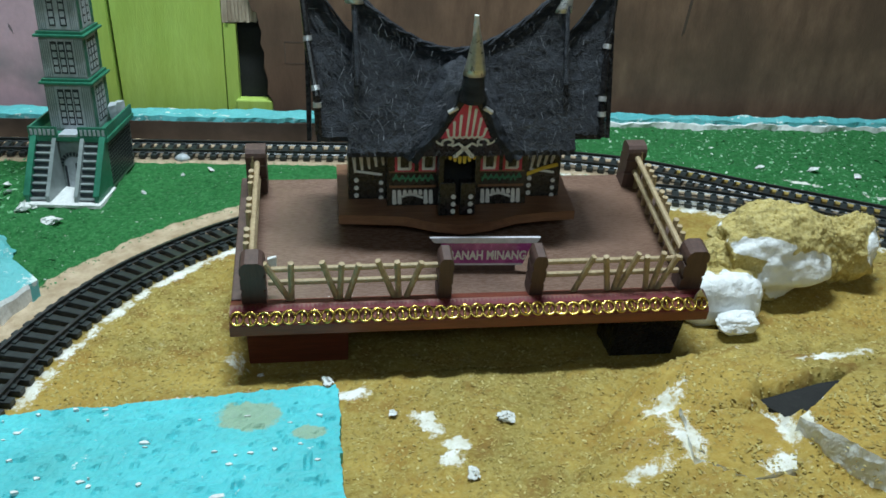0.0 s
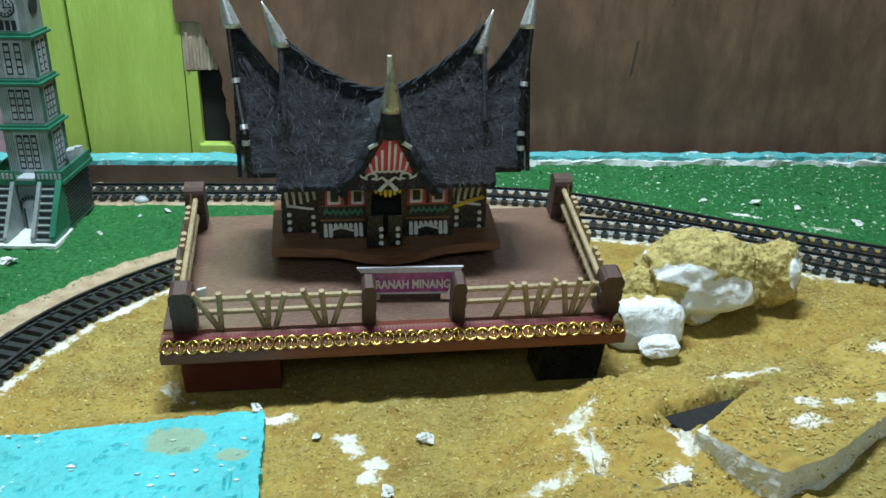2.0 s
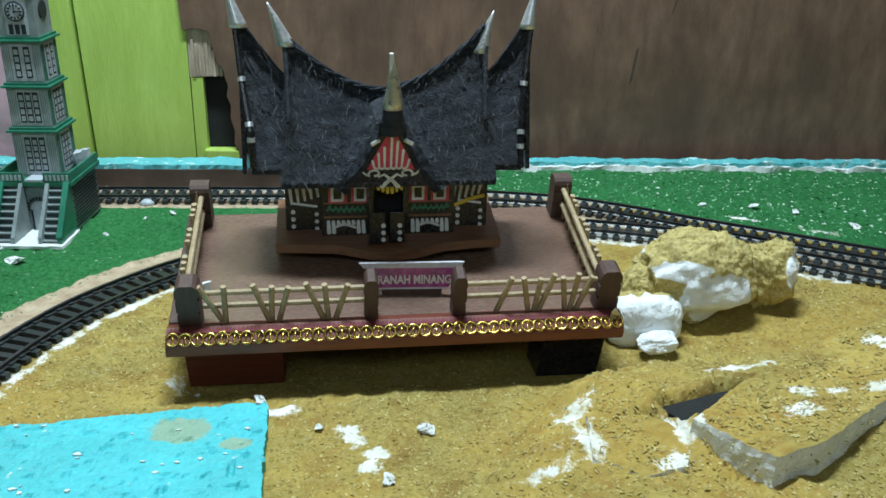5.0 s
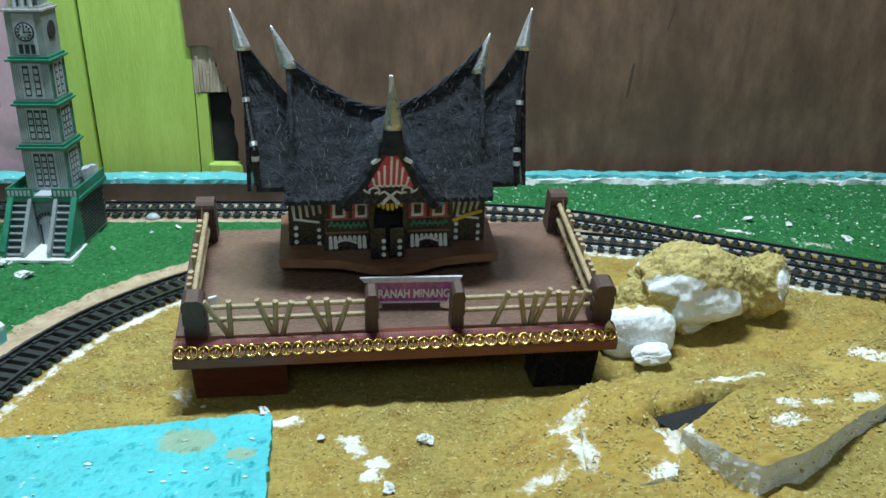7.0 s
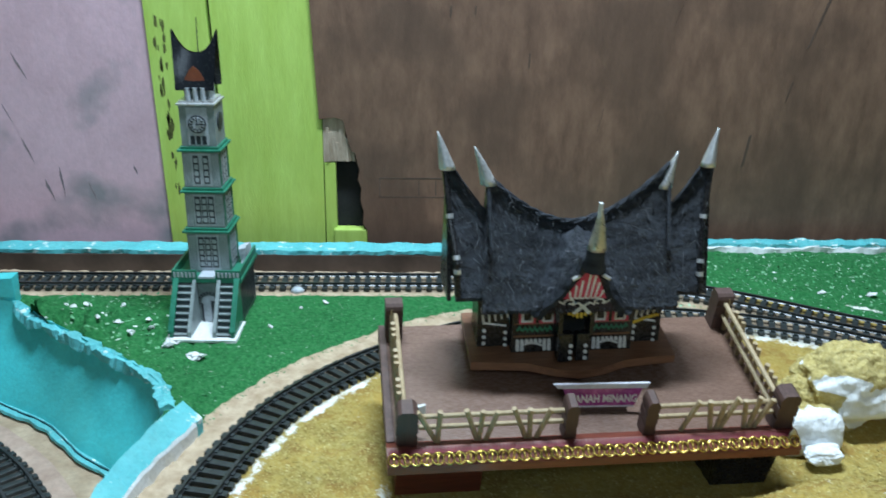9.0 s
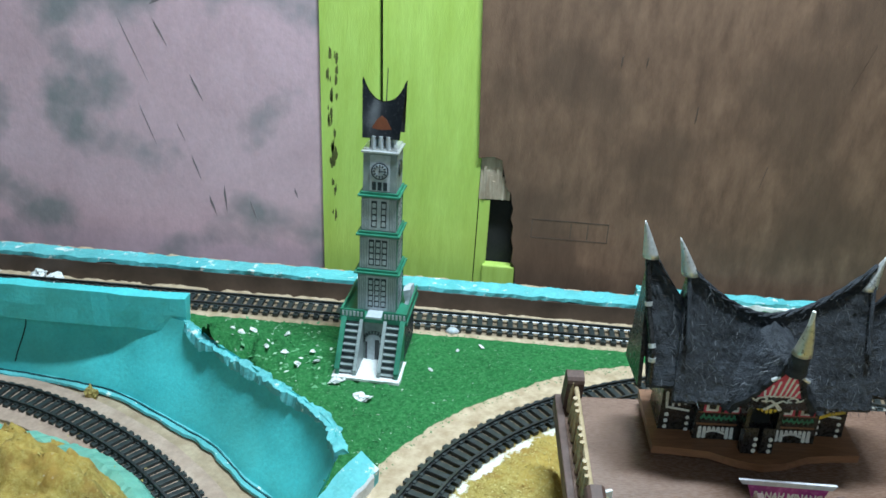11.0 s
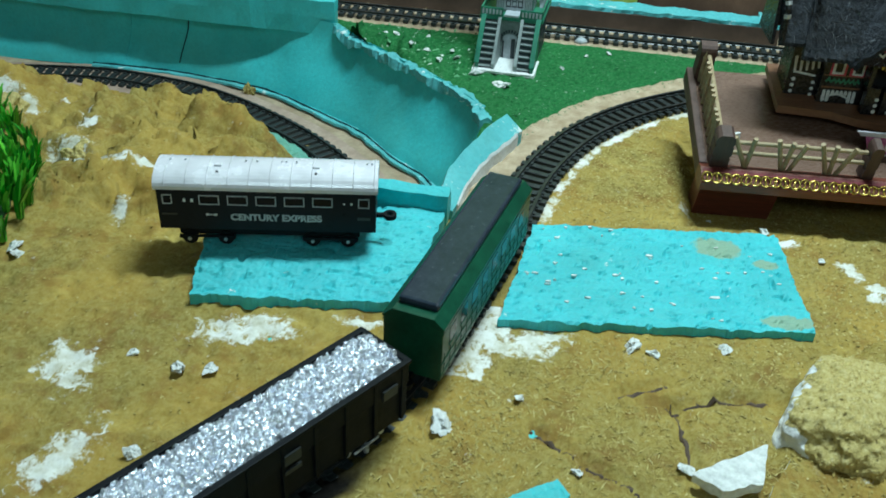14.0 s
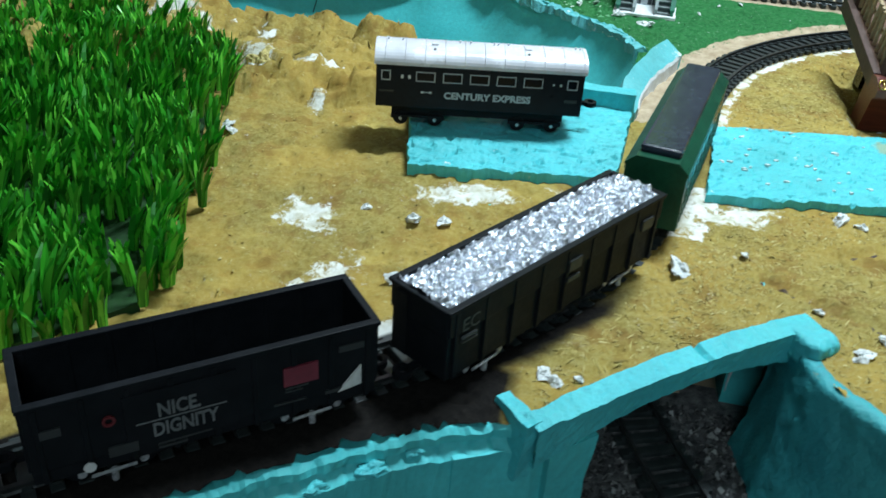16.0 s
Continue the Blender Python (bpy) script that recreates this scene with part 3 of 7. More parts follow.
ZS = ZS + (lumps * rough_amp + fine_lumps * 0.17 + np.abs(fine_lumps) * rough_amp * 0.4) * flat_bed - 0.02
# torn plates of foam and sawdust, lying over one another on the far left hill
def torn_plates(x, y):
    n = noise.fractal(Vector((x * 0.17 + 0.5 * noise.noise(Vector((x * 0.5, y * 0.5, 2.0))), y * 0.30, 9.0)), 0.9, 2.1, 4) * 2.6
    level = math.floor(n)
    return level + float(smooth(0.0, 0.12, n - level)) * 0.9 + 0.1 * (n - level) + 0.35 * abs(noise.noise(Vector((x * 0.9, y * 1.2, 5.0))))


heaps = np.zeros(XS.shape)
for i, j in zip(*np.nonzero(rugged)):
    heaps[i, j] = torn_plates(gx[j], gy[i])
rim_d, _ = away(XS, YS, HILL_EDGE)
ZS = ZS + np.where(rugged, (0.85 * heaps + 0.25 * lumps) * flat_bed * smooth(0.3, 4.0, rim_d), 0)
# footprints and dimples in the pressed sawdust of the left side
dimples = np.array([[max(noise.noise(Vector((x * 1.15, y * 1.4, 21.0))) - 0.18, 0.0) + 0.8 * max(noise.noise(Vector((x * 2.3, y * 2.6, 27.0))) - 0.3, 0.0) for x in gx] for y in gy])
ZS = ZS - np.where((XS < -18) & ~main_right | (XS < -23), 1.0, 0.4) * dimples * flat_bed
# sawdust heaped against the sleepers in the foreground
ZS = ZS + np.where(YS < 15, 0.32 * smooth(1.1, 1.45, main_d) * (1 - smooth(3.0, 6.0, main_d)), 0)

# the ground dips beneath the display stand
dip = smooth(35.4, 36.9, YS - 0.08 * (XS - 4.95)) * (1 - smooth(46.0, 47.5, YS)) * smooth(-7.2, -5.6, XS) * (1 - smooth(15.6, 16.6, XS))
ZS = ZS - 1.1 * dip
# broken panels, open gaps and cracks of the right-hand hill
PANELS = [([(17.2, 27.0), (18.2, 24.7), (19.0, 23.0), (21.2, 23.7), (23.4, 25.2), (25.5, 26.4), (31, 29.5), (33, 35), (26, 33), (19.9, 29.4)], 3.45, (0.173, -0.12)),
          ([(12.9, 26.2), (14.6, 24.9), (16.6, 25.2), (17.0, 27.4), (16.2, 28.9), (13.2, 29.4)], 2.0, (0.10, 0.03)),
          ([(-5.6, 9.6), (-1, 6.5), (3, 9), (1.5, 15.5), (-3.2, 14.6)], 0.3, (0.04, 0.03))]
GAPS = [([(16.3, 29.5), (17.3, 28.1), (18.3, 28.2), (20.3, 29.9), (22.3, 31.5), (19.8, 30.9)], 1.7), ([(24.8, 33.1), (25.3, 32.6), (25.9, 32.7), (25.7, 33.1)], 0.8),
        ([(26.0, 33.0), (26.4, 32.5), (27.0, 32.8), (26.6, 33.1)], 0.8), ([(15.2, 28.6), (15.9, 27.2), (16.9, 28.2)], 0.5)]
CRACKS = [[(-14.6, 14.5), (-14.4, 14.3), (-12.2, 13.0), (-9.9, 11.9), (-9.2, 10.6)], [(-8.1, 17.9), (-7.6, 15.7), (-7.2, 12.9)], [(-10.9, 17.6), (-9.7, 18.3), (-8.1, 19.1)],
          [(-9.5, 17.4), (-7.8, 17.6), (-5.6, 18.5), (-3.3, 18.7)]]
for outline, high, slope in PANELS:
    level = high + slope[0] * (XS - outline[0][0]) + slope[1] * (YS - outline[0][1])
    ZS = np.where(inside(XS, YS, outline), np.minimum(ZS, level - 0.35), ZS)
for outline, deep in GAPS:
    cut = sum(inside(XS + dx, YS + dy, outline).astype(float) for dx in (-0.2, 0.0, 0.2) for dy in (-0.2, 0.0, 0.2)) / 9
    ZS = ZS - deep * 1.5 * cut
for line in CRACKS:
    d, _ = away(XS, YS, line)
    ZS = ZS - 0.5 * (1 - smooth(0.05, 0.38, d + 0.12 * fine_lumps))
broken = np.zeros(XS.shape, bool)
for line in CRACKS:
    broken |= away(XS, YS, line)[0] < 0.6
for outline, deep in GAPS:
    broken |= inside(XS, YS, outline)
TOPS = ZS.copy()
for outline, high, slope in PANELS:
    TOPS = np.where(inside(XS, YS, outline), high + slope[0] * (XS - outline[0][0]) + slope[1] * (YS - outline[0][1]) + 0.02, TOPS)

outer = ~main_right
green = np.where(outer & (YS > 33.5) & (main_d > 3.3) & (XS > -40), 1.0, 0.0)
green = np.where((YS > 58.5) & (XS > -5) & (main_d > 2.0), 1.0, green)
green = np.where(YS > 66.3, np.where(XS > 12, 1.0, 0.0), green)
green *= smooth(1.6, 2.3, back_d)
board = np.where(outer & (YS > 31.5), 1 - smooth(3.2, 4.6, main_d), 0.0)
board = np.maximum(board, np.where(YS > 30, 1 - smooth(1.9, 2.6, back_d), 0.0) * np.where(XS < 22, 1.0, 0.35))
board = np.maximum(board, np.where((YS > 65) & (XS < 10), 1.0, 0.0))
white = np.where(main_right & (YS > 32) & (XS < 5), (0.62 + 0.25 * lumps) * smooth(1.2, 1.6, main_d) * (1 - smooth(1.8, 2.6, main_d)), 0.0)
white = np.maximum(white, np.where(main_right & (YS > 48) & (XS > 5), 0.6 * (1 - smooth(1.9, 2.6, main_d)), 0.0))
white = np.maximum(white, np.where((main_d < 3.2) & (YS > 17) & (YS < 23) & main_right, 0.6, 0.0))
for spot in ((-29.6, 18.2, 2.9, 1.2, 15), (-36.8, 13.8, 1.3, 2.2, 30), (-34.2, 8.3, 1.2, 2.6, -20), (-41.5, 31.5, 1.7, 0.7, 0), (-15.4, 20.3, 2.8, 1.1, 20),
             (-24, 19.9, 1.3, 0.6, 0), (2.4, 31.7, 0.75, 0.45, 0), (2.85, 30.7, 0.6, 0.9, 20), (3.8, 29.7, 1.0, 0.55, 10), (3.5, 28.7, 0.6, 0.7, 0), (-8.4, 32.7, 1.5, 0.5, 5), (-1.0, 33.3, 1.2, 0.45, 10), (12.8, 30.2, 1.1, 0.8, 30),
             (12.9, 27.6, 0.45, 2.2, 4), (11.2, 26.2, 1.5, 0.5, 10), (16.6, 27.2, 0.9, 1.5, 20), (21.2, 33.0, 1.7, 0.45, 0), (25, 31, 1.2, 0.6, -40),
             (-14.6, 26.0, 0.9, 4.5, 8), (-47, 33, 1.6, 0.8, 10), (-56, 39, 2.2, 1.2, 0), (-30.5, 5.0, 1.0, 1.0, 0), (-33.5, 4.6, 1.6, 1.4, 0), (-40.6, 27, 0.7, 1.1, 0), (-53.5, 38.2, 1.6, 0.8, 10), (-48.5, 38.2, 0.7, 0.6, 0), (-43.5, 31.6, 2.6, 0.5, 8), (-47.5, 36.0, 1.0, 0.5, 40), (-51.2, 40.5, 0.8, 0.4, 0),
             (31.5, 60.5, 1.8, 0.35, -28), (37, 57.5, 1.6, 0.4, -28), (9, 61.6, 6, 0.5, -3), (24, 58.0, 5.0, 0.35, -14), (-6.7, 36.5, 0.5, 1.0, 0)):
    white = np.maximum(white, 0.74 * blotch(XS, YS, *spot))
left_hill = inside(XS, YS, HILL_EDGE + [(-22, 31.2), (-20, 20), (-84, 20)])
keep_tan = (raised_in & (YS < 48)) | left_hill
green = np.where(keep_tan, 0.0, green)

keep = ~(hollow_in | pit_in)
verts = np.stack([XS, YS, ZS], -1)
# draw the points beside an edge onto it, so that the cut follows the line
for outline in (HOLLOW, PIT):
    for a, b in zip(outline, outline[1:] + outline[:1]):
        lx, ly = b[0] - a[0], b[1] - a[1]
        t = np.clip(((verts[..., 0] - a[0]) * lx + (verts[..., 1] - a[1]) * ly) / (lx * lx + ly * ly), 0, 1)
        px, py = a[0] + t * lx, a[1] + t * ly
        d = np.hypot(verts[..., 0] - px, verts[..., 1] - py)
        near = d < STEP * 0.55
        verts[..., 0], verts[..., 1] = np.where(near, px, verts[..., 0]), np.where(near, py, verts[..., 1])
        if outline is HOLLOW and a in HILL_EDGE and b in HILL_EDGE:
            verts[..., 2] = np.where(near, -5.6 + 0.3 * lumps, verts[..., 2])
        keep |= near
rows, cols = XS.shape
index = np.arange(rows * cols).reshape(rows, cols)
quads = np.stack([index[:-1, :-1], index[:-1, 1:], index[1:, 1:], index[1:, :-1]], -1)
solid = keep[:-1, :-1] & keep[:-1, 1:] & keep[1:, 1:] & keep[1:, :-1]
data = bpy.data.meshes.new("ground")
data.from_pydata((verts.reshape(-1, 3) * CM).tolist(), [], quads[solid].tolist())
kinds = data.color_attributes.new("kinds", "FLOAT_COLOR", "POINT")
# dark soil with painted shade: beside and under the train, weaker between all rails
soil_shade = (1 - smooth(2.1, 2.9, main_d + 0.4 * lumps)) * (1 - smooth(9.0, 13.0, YS)) * np.where(main_right | (main_d < 1.7), 1.0, 0.25)
soil_shade = np.maximum(soil_shade, np.where((YS < 4) & main_right, smooth(-24.6, -25.4, XS), 0.0))
soil_shade = np.maximum(soil_shade, 0.6 * (1 - smooth(1.2, 1.7, np.minimum(main_d, back_d))))
kinds.data.foreach_set("color", np.stack([green, board, white, soil_shade], -1).astype(np.float32).ravel())
data.polygons.foreach_set("use_smooth", [True] * len(data.polygons))
data.materials.append(M_GROUND)
tagged(new("ground", data), "tan and green sawdust scenery ground on white foam", "ground", kind="structure")


def ground_z(x, y):
    """The sheet's height near a point."""
    i = min(max(int(round((y - gy[0]) / STEP)), 0), rows - 1)
    j = min(max(int(round((x - gx[0]) / STEP)), 0), cols - 1)
    return float(ZS[i, j])


# ---- lower board, banks and retaining walls ----
part("baseboard", box(-86, 62, -48, 76, LOW - 1.2, LOW - 0.35), M_BOARD, kind="structure", label="pale plywood baseboard under the sunken track")
bm = bmesh.new()
sweep(bm, [p for p in LOW_LINE if p.y > 12], [(-2.9, -0.34), (-2.9, -0.05), (2.9, -0.05), (2.9, -0.34)])
for v in bm.verts:
    v.co.z += LOW
roughen(bm, 0.06, 1.0)
part("track_bed", bm, M_BED, kind="structure", label="beige board bed under the sunken track")


def stretch(points, n, z):
    line = spline(points, 0.2)
    return [Vector((*line[round(i * (len(line) - 1) / (n - 1))].xy, z)) for i in range(n)]


foot = stretch([(-84, 60.3), (-61.9, 60.8), (-53.6, 61.1), (-47.7, 60.4), (-44.1, 59.8), (-41.5, 58.8), (-38.2, 56.9), (-34.9, 54.9), (-32.1, 53.1), (-29.8, 50.7), (-28.4, 49.2), (-25.6, 47.1), (-24.2, 44.8), (-23.4, 38), (-22.9, 31)], 150, LOW - 0.3)
top = stretch([(-84, 60.4), (-62, 60.9), (-53, 61), (-45, 61.3), (-36.2, 59.9), (-32.3, 56.4), (-27.7, 53.0), (-24.2, 50.1), (-21.9, 47.7), (-21.0, 44.4), (-21.4, 39), (-21.8, 31.2)], 150, 0.35)
lines = []
for k in range(13):
    t = k / 12
    line = [a.lerp(b, t) for a, b in zip(foot, top)]
    for i, p in enumerate(line):
        side = Vector((foot[min(i + 1, 149)] - foot[max(i - 1, 0)])).normalized()
        bow = (0.40 + 0.75 * float(smooth(0, 1, (-41 - p.x) / 6))) * math.sin(math.pi * t ** 1.35)
        p.x -= side.y * bow
        p.y += side.x * bow
        p += noise.noise_vector(Vector((p.x * 0.25, p.y * 0.25, t * 2))) * 0.22
    lines.append(line)
part("valley_bank", loft(bmesh.new(), *lines), M_TEAL_WALL, kind="structure", label="sloping teal painted foam bank above the sunken track", smooth=True)
# the broken teal lip along the top of the bank
lip = spline([(-37.0, 60.6), (-32.4, 56.5), (-27.7, 53.1), (-24.2, 50.2), (-21.9, 47.8), (-20.9, 44.6)], 0.16)
bm = sweep(bmesh.new(), lip, [(-0.45, -0.4), (-0.5, 0.02), (-0.1, 0.28), (0.45, 0.22), (0.5, -0.45)])
part("bank_lip", roughen(roughen(roughen(bm, 0.34, 0.6), 0.20, 1.9), 0.10, 4.2, 2.0), M_TEAL_WORN, kind="structure", label="ragged teal lip of the foam bank")
# joints between the bank's boards
for i, dark in ((int(150 * 0.395), True), (int(150 * 0.33), False)):
    bm = bmesh.new()
    for k in range(2, 11):
        rod(bm, lines[k][i] + Vector((0.05, -0.06, 0)), lines[k + 1][i] + Vector((0.05, -0.06, 0)), 0.05, n=5)
    part("bank_joint", bm, M_DARK if dark else M_TEAL, kind="structure", label="narrow joint in the teal bank")
foot_line = spline([(-61, 60.6), (-53.6, 60.8), (-47.7, 60.1), (-44.1, 59.5), (-41.5, 58.5), (-38.2, 56.6), (-34.9, 54.6), (-32.1, 52.8), (-29.8, 50.4), (-28.4, 48.9), (-25.6, 46.8), (-24.2, 44.5)], 0.3)
bm = sweep(bmesh.new(), [Vector((p.x, p.y, LOW - 0.02)) for p in foot_line], [(-1.15, -0.1), (-0.9, 0.02), (0.0, 0.10), (0.35, 0.10), (0.4, -0.1)])
part("bank_foot", roughen(roughen(bm, 0.22, 0.7, 1.0, True), 0.05, 3.0), M_TEAL_WORN, kind="structure", label="pale teal painted foot of the bank")
bm = sweep(bmesh.new(), [Vector((p.x - 0.05, p.y + 0.18, LOW + 0.18)) for p in foot_line], [(-0.05, -0.3), (-0.05, 0.02), (0.05, 0.03), (0.05, -0.3)])
part("foot_joint", roughen(bm, 0.07, 1.1), M_TEAL_DARK, kind="structure", label="dark open joint along the foot of the bank")
# the strip of teal foam that stands between the back track and the hollow
bm = fine_box(-84, -36.6, 60.5, 61.7, -0.9, 2.2, 1.3, 0.16, 0.5, 4.0)
part("retaining_strip", bm, M_TEAL_WALL, kind="structure", label="teal foam retaining strip beside the back track")
part("teal_kerb", fine_box(-84, -62, 66.2, 68.0, -0.2, 2.9, 1.2, 0.14, 0.6, 9.0), M_TEAL, kind="structure", label="teal foam block behind the back track")
# the near edge of the hollow
edge = spline(HILL_EDGE, 0.4)
low_edge = [Vector((p.x + 0.9, p.y + 0.9, LOW - 0.2)) for p in edge]
high_edge = [Vector((p.x - 0.5, p.y - 0.5, max(ground_z(p.x - 0.8, p.y - 0.8), LOW + 0.4) + 0.25)) for p in edge]
mid_edge = [a.lerp(b, 0.6) + Vector((0.25, 0.25, 0.25)) for a, b in zip(low_edge, high_edge)]
bm = loft(bmesh.new(), low_edge, mid_edge, high_edge, [p + Vector((-0.7, -0.7, -0.35)) for p in high_edge])
part("hill_edge", roughen(roughen(bm, 0.24, 0.6), 0.12, 2.0), M_TEAL_DULL, kind="structure", label="dull green-teal glue edge of the tan hill")
# tunnel: its far mouth, sides and the arch that faces the camera
part("tunnel_lintel", fine_box(-29.8, -21.2, 30.1, 31.3, -1.2, 2.1, 0.5, 0.12, 0.9, 2.0), M_TEAL, kind="structure", label="teal foam lintel over the far tunnel mouth")
bm = box(-29.6, -28.0, 11, 31, LOW - 0.3, -0.4)
block(bm, -15.3, -13.7, 13.0, 31, LOW - 0.3, -0.4)
split("tunnel_wall", bm, M_TEAL_WALL, None, "teal foam side wall inside the tunnel", "structure")


def arch_point(t, out=0.0):
    """Along the beam's back edge, from its lower to its upper end, and out from it towards the pit."""
    a, b = Vector((-24.5, 1.5, 0)), Vector((-13.3, 11.3, 0))
    d = (b - a).normalized()
    return a.lerp(b, t) + Vector((d.y, -d.x, 0)) * out


bm = bmesh.new()
N = 70
front_low, front_high, back_high, back_low = [], [], [], []
for i in range(N + 1):
    t = i / N
    rise = 0.50 * math.sin(math.pi * t)
    under = -1.40 + 1.25 * math.sin(math.pi * t) + 0.10 * noise.noise(Vector((t * 22, 4.0, 0)))
    jag = noise.noise(Vector((t * 9, 1.3, 0))) * 0.12 + noise.noise(Vector((t * 31, 2.0, 0))) * 0.07
    split_at = 0.16 * math.exp(-((t - 0.56 - 0.004 * math.sin(40 * t)) / 0.008) ** 2)
    front_low.append(arch_point(t, 1.05) + Vector((0, 0, under)))
    front_high.append(arch_point(t, 1.06 - split_at) + Vector((0, 0, 0.40 + rise * 0.8 + jag * 0.35 - split_at)))
    back_high.append(arch_point(t, 0.1 + jag) + Vector((0, 0, 0.50 + rise + jag * 0.8 - 2.0 * split_at)))
    back_low.append(arch_point(t, 0.0) + Vector((0, 0, under)))
loft(bm, *between(back_low, front_low, front_high, back_high, back_low))
portal = thing("tunnel_portal", "turquoise painted foam tunnel portal with a broken beam", "portal", kind="")
part("beam", roughen(roughen(bm, 0.05, 1.1), 0.035, 5.0), M_TEAL, portal)
bm = lump(0.85, 1.1, 0.95, 5.0)
for v in bm.verts:
    narrow = 1.0 - 0.45 * smooth(-0.1, 1.0, -v.co.z)
    v.co.x, v.co.y = v.co.x * narrow, v.co.y * narrow
roughen(bm, 0.05, 3.0)
bmesh.ops.transform(bm, matrix=pose(-13.2, 9.7, -0.35, 0, 0, 41), verts=bm.verts)
part("end_block", bm, M_TEAL, portal, "rounded teal end block", smooth=True)
# the sawn plank that returns from the beam's lower end towards the track
bm = fine_box(-0.32, 0.36, -1.0, 1.0, -1.9, 0.62, 0.3, 0.07, 1.4, 2.0)
for v in bm.verts:
    v.co.x -= 0.16 * (0.6 - v.co.z)
roughen(bm, 0.035, 5.0)
bmesh.ops.transform(bm, matrix=pose(-24.65, 1.62, -0.1, 0, 0, 45), verts=bm.verts)
part("end_post", bm, M_TEAL, portal, "teal end post with a ragged top")
bm = fine_box(-0.3, 2.0, -0.5, 0.9, LOW - 0.3, -1.15, 0.45, 0.06, 1.6, 3.0)
for v in bm.verts:
    v.co.x -= 0.35 * smooth(1.2, 3.5, -v.co.z) * smooth(0.0, 2.0, v.co.x)
bmesh.ops.transform(bm, matrix=pose(-23.35, 1.95, 0, 0, 0, 41), verts=bm.verts)
part("pillar", bm, M_TEAL_WALL, portal)
bm = fine_box(-2.0, 1.85, -0.5, 1.1, LOW - 0.3, -0.88, 0.4, 0.05, 1.6, 5.0)
bmesh.ops.transform(bm, matrix=pose(-25.15, 1.25, 0, 0, 0, 29), verts=bm.verts)
part("wing_block", bm, M_TEAL_WALL, portal, "sawn teal foam block beside the pillar")
bm = bmesh.new()
for k in range(5):
    rod(bm, (-15.95 - 0.02 * k, 9.35 - 0.015 * k, -1.0 - 0.4 * k), (-15.97 - 0.02 * k, 9.33 - 0.015 * k, -1.4 - 0.4 * k), 0.13 - 0.022 * k, 0.108 - 0.022 * k, 6)
part("paint_drip", roughen(bm, 0.03, 3.0), M_TOWER_LIGHT, portal, "whitish run of paint under the beam")

# retaining wall of the pit, along the track, and the far side wall
wall_line = spline([(-56, -27), (-46, -15.0), (-38, -7.6), (-31, -2.0), (-27, 0.6), (-24.2, 1.6)], 0.22)
shelf = [(1.0, LOW - 0.3), (0.78, -2.2), (0.70, -0.95), (0.46, -0.80), (0.22, -0.62), (0.20, -0.50), (0.40, -0.42), (0.34, -0.10), (0.12, 0.05), (-0.45, -0.02), (-0.95, -0.30)]
lines = []
for out, z in shelf:
    line = []
    for p in wall_line:
        chip = 0.30 * max(noise.noise(Vector((p.x * 1.3, p.y * 1.3, 2.0))), 0.0) + 0.10 * noise.noise(Vector((p.x * 3.1, p.y * 3.1, 6.0))) if z > -1.2 else 0.0
        line.append(Vector((p.x + (out - chip) * 0.66, p.y - (out - chip) * 0.75, z - (0.22 * max(noise.noise(Vector((p.x * 1.9, p.y * 1.9, 8.0))), 0.0) if z > -0.3 else 0.0))))
    lines.append(line)
bm = loft(bmesh.new(), *lines)
part("pit_wall_near", roughen(roughen(bm, 0.10, 1.1), 0.05, 3.6, 3.0), M_TEAL_WALL, kind="structure", label="broken teal retaining wall below the train")
for x, y, size, turn in ((-29.3, -1.55, 0.42, 30), (-30.9, -2.95, 0.34, 45), (-28.1, -0.35, 0.30, 10)):
    bm = roughen(rock(size * 1.3, size * 0.7, size * 0.6, x, 0.5, 3), 0.06, 4.0)
    bmesh.ops.transform(bm, matrix=pose(x, y, -0.62, 0, 0, turn), verts=bm.verts)
    part("wall_scrap", bm, M_TEAL, kind="structure", label="torn scrap of teal foam on the wall's ledge")
wall_line = spline([(-13.7, 11), (-12.9, 7.2), (-10.6, 4.4), (-4, -4), (2, -14)], 0.3)
bm = loft(bmesh.new(), *between([Vector((p.x - 1.3, p.y - 0.9, LOW - 0.3)) for p in wall_line], [Vector((p.x - 0.5, p.y - 0.35, -2.5)) for p in wall_line],
          [Vector((p.x - 0.1, p.y - 0.1, 0.0)) for p in wall_line], [Vector((p.x + 0.35, p.y + 0.3, 0.10)) for p in wall_line],
          [Vector((p.x + 0.4, p.y + 0.4, -0.5)) for p in wall_line]))
part("pit_wall_far", roughen(roughen(roughen(bm, 0.14, 0.5), 0.10, 1.7), 0.06, 4.0, 3.0), M_TEAL_BRUSHED, kind="structure", label="teal side wall of the open cutting", smooth=True)
bm = bmesh.new()
block(bm, -60, 6, -46, 14, LOW - 0.34, LOW - 0.12)
part("cutting_floor", bm, M_BALLAST, kind="structure", label="dark ballast on the floor of the cutting")

# the plank of foam that stands up beside the junction of bank and track
bm = bmesh.new()
wing = spline([(-18.6, 42.6), (-20.0, 39.2), (-21.2, 35.4), (-21.7, 31.0)], 0.35)
sweep(bm, wing, [(-0.75, -0.5), (-0.7, 0.9), (0.55, 1.75), (0.75, 1.2), (0.75, -0.5)])
for v in bm.verts:
    v.co.z *= 0.6 + 0.5 * smooth(30.5, 41.5, v.co.y)
roughen(bm, 0.12, 1.0)
wing_wall = thing("wing_wall", "curved teal topped foam plank standing beside the track", "foam plank")
part("plank", bm, M_TEAL_WORN, wing_wall)
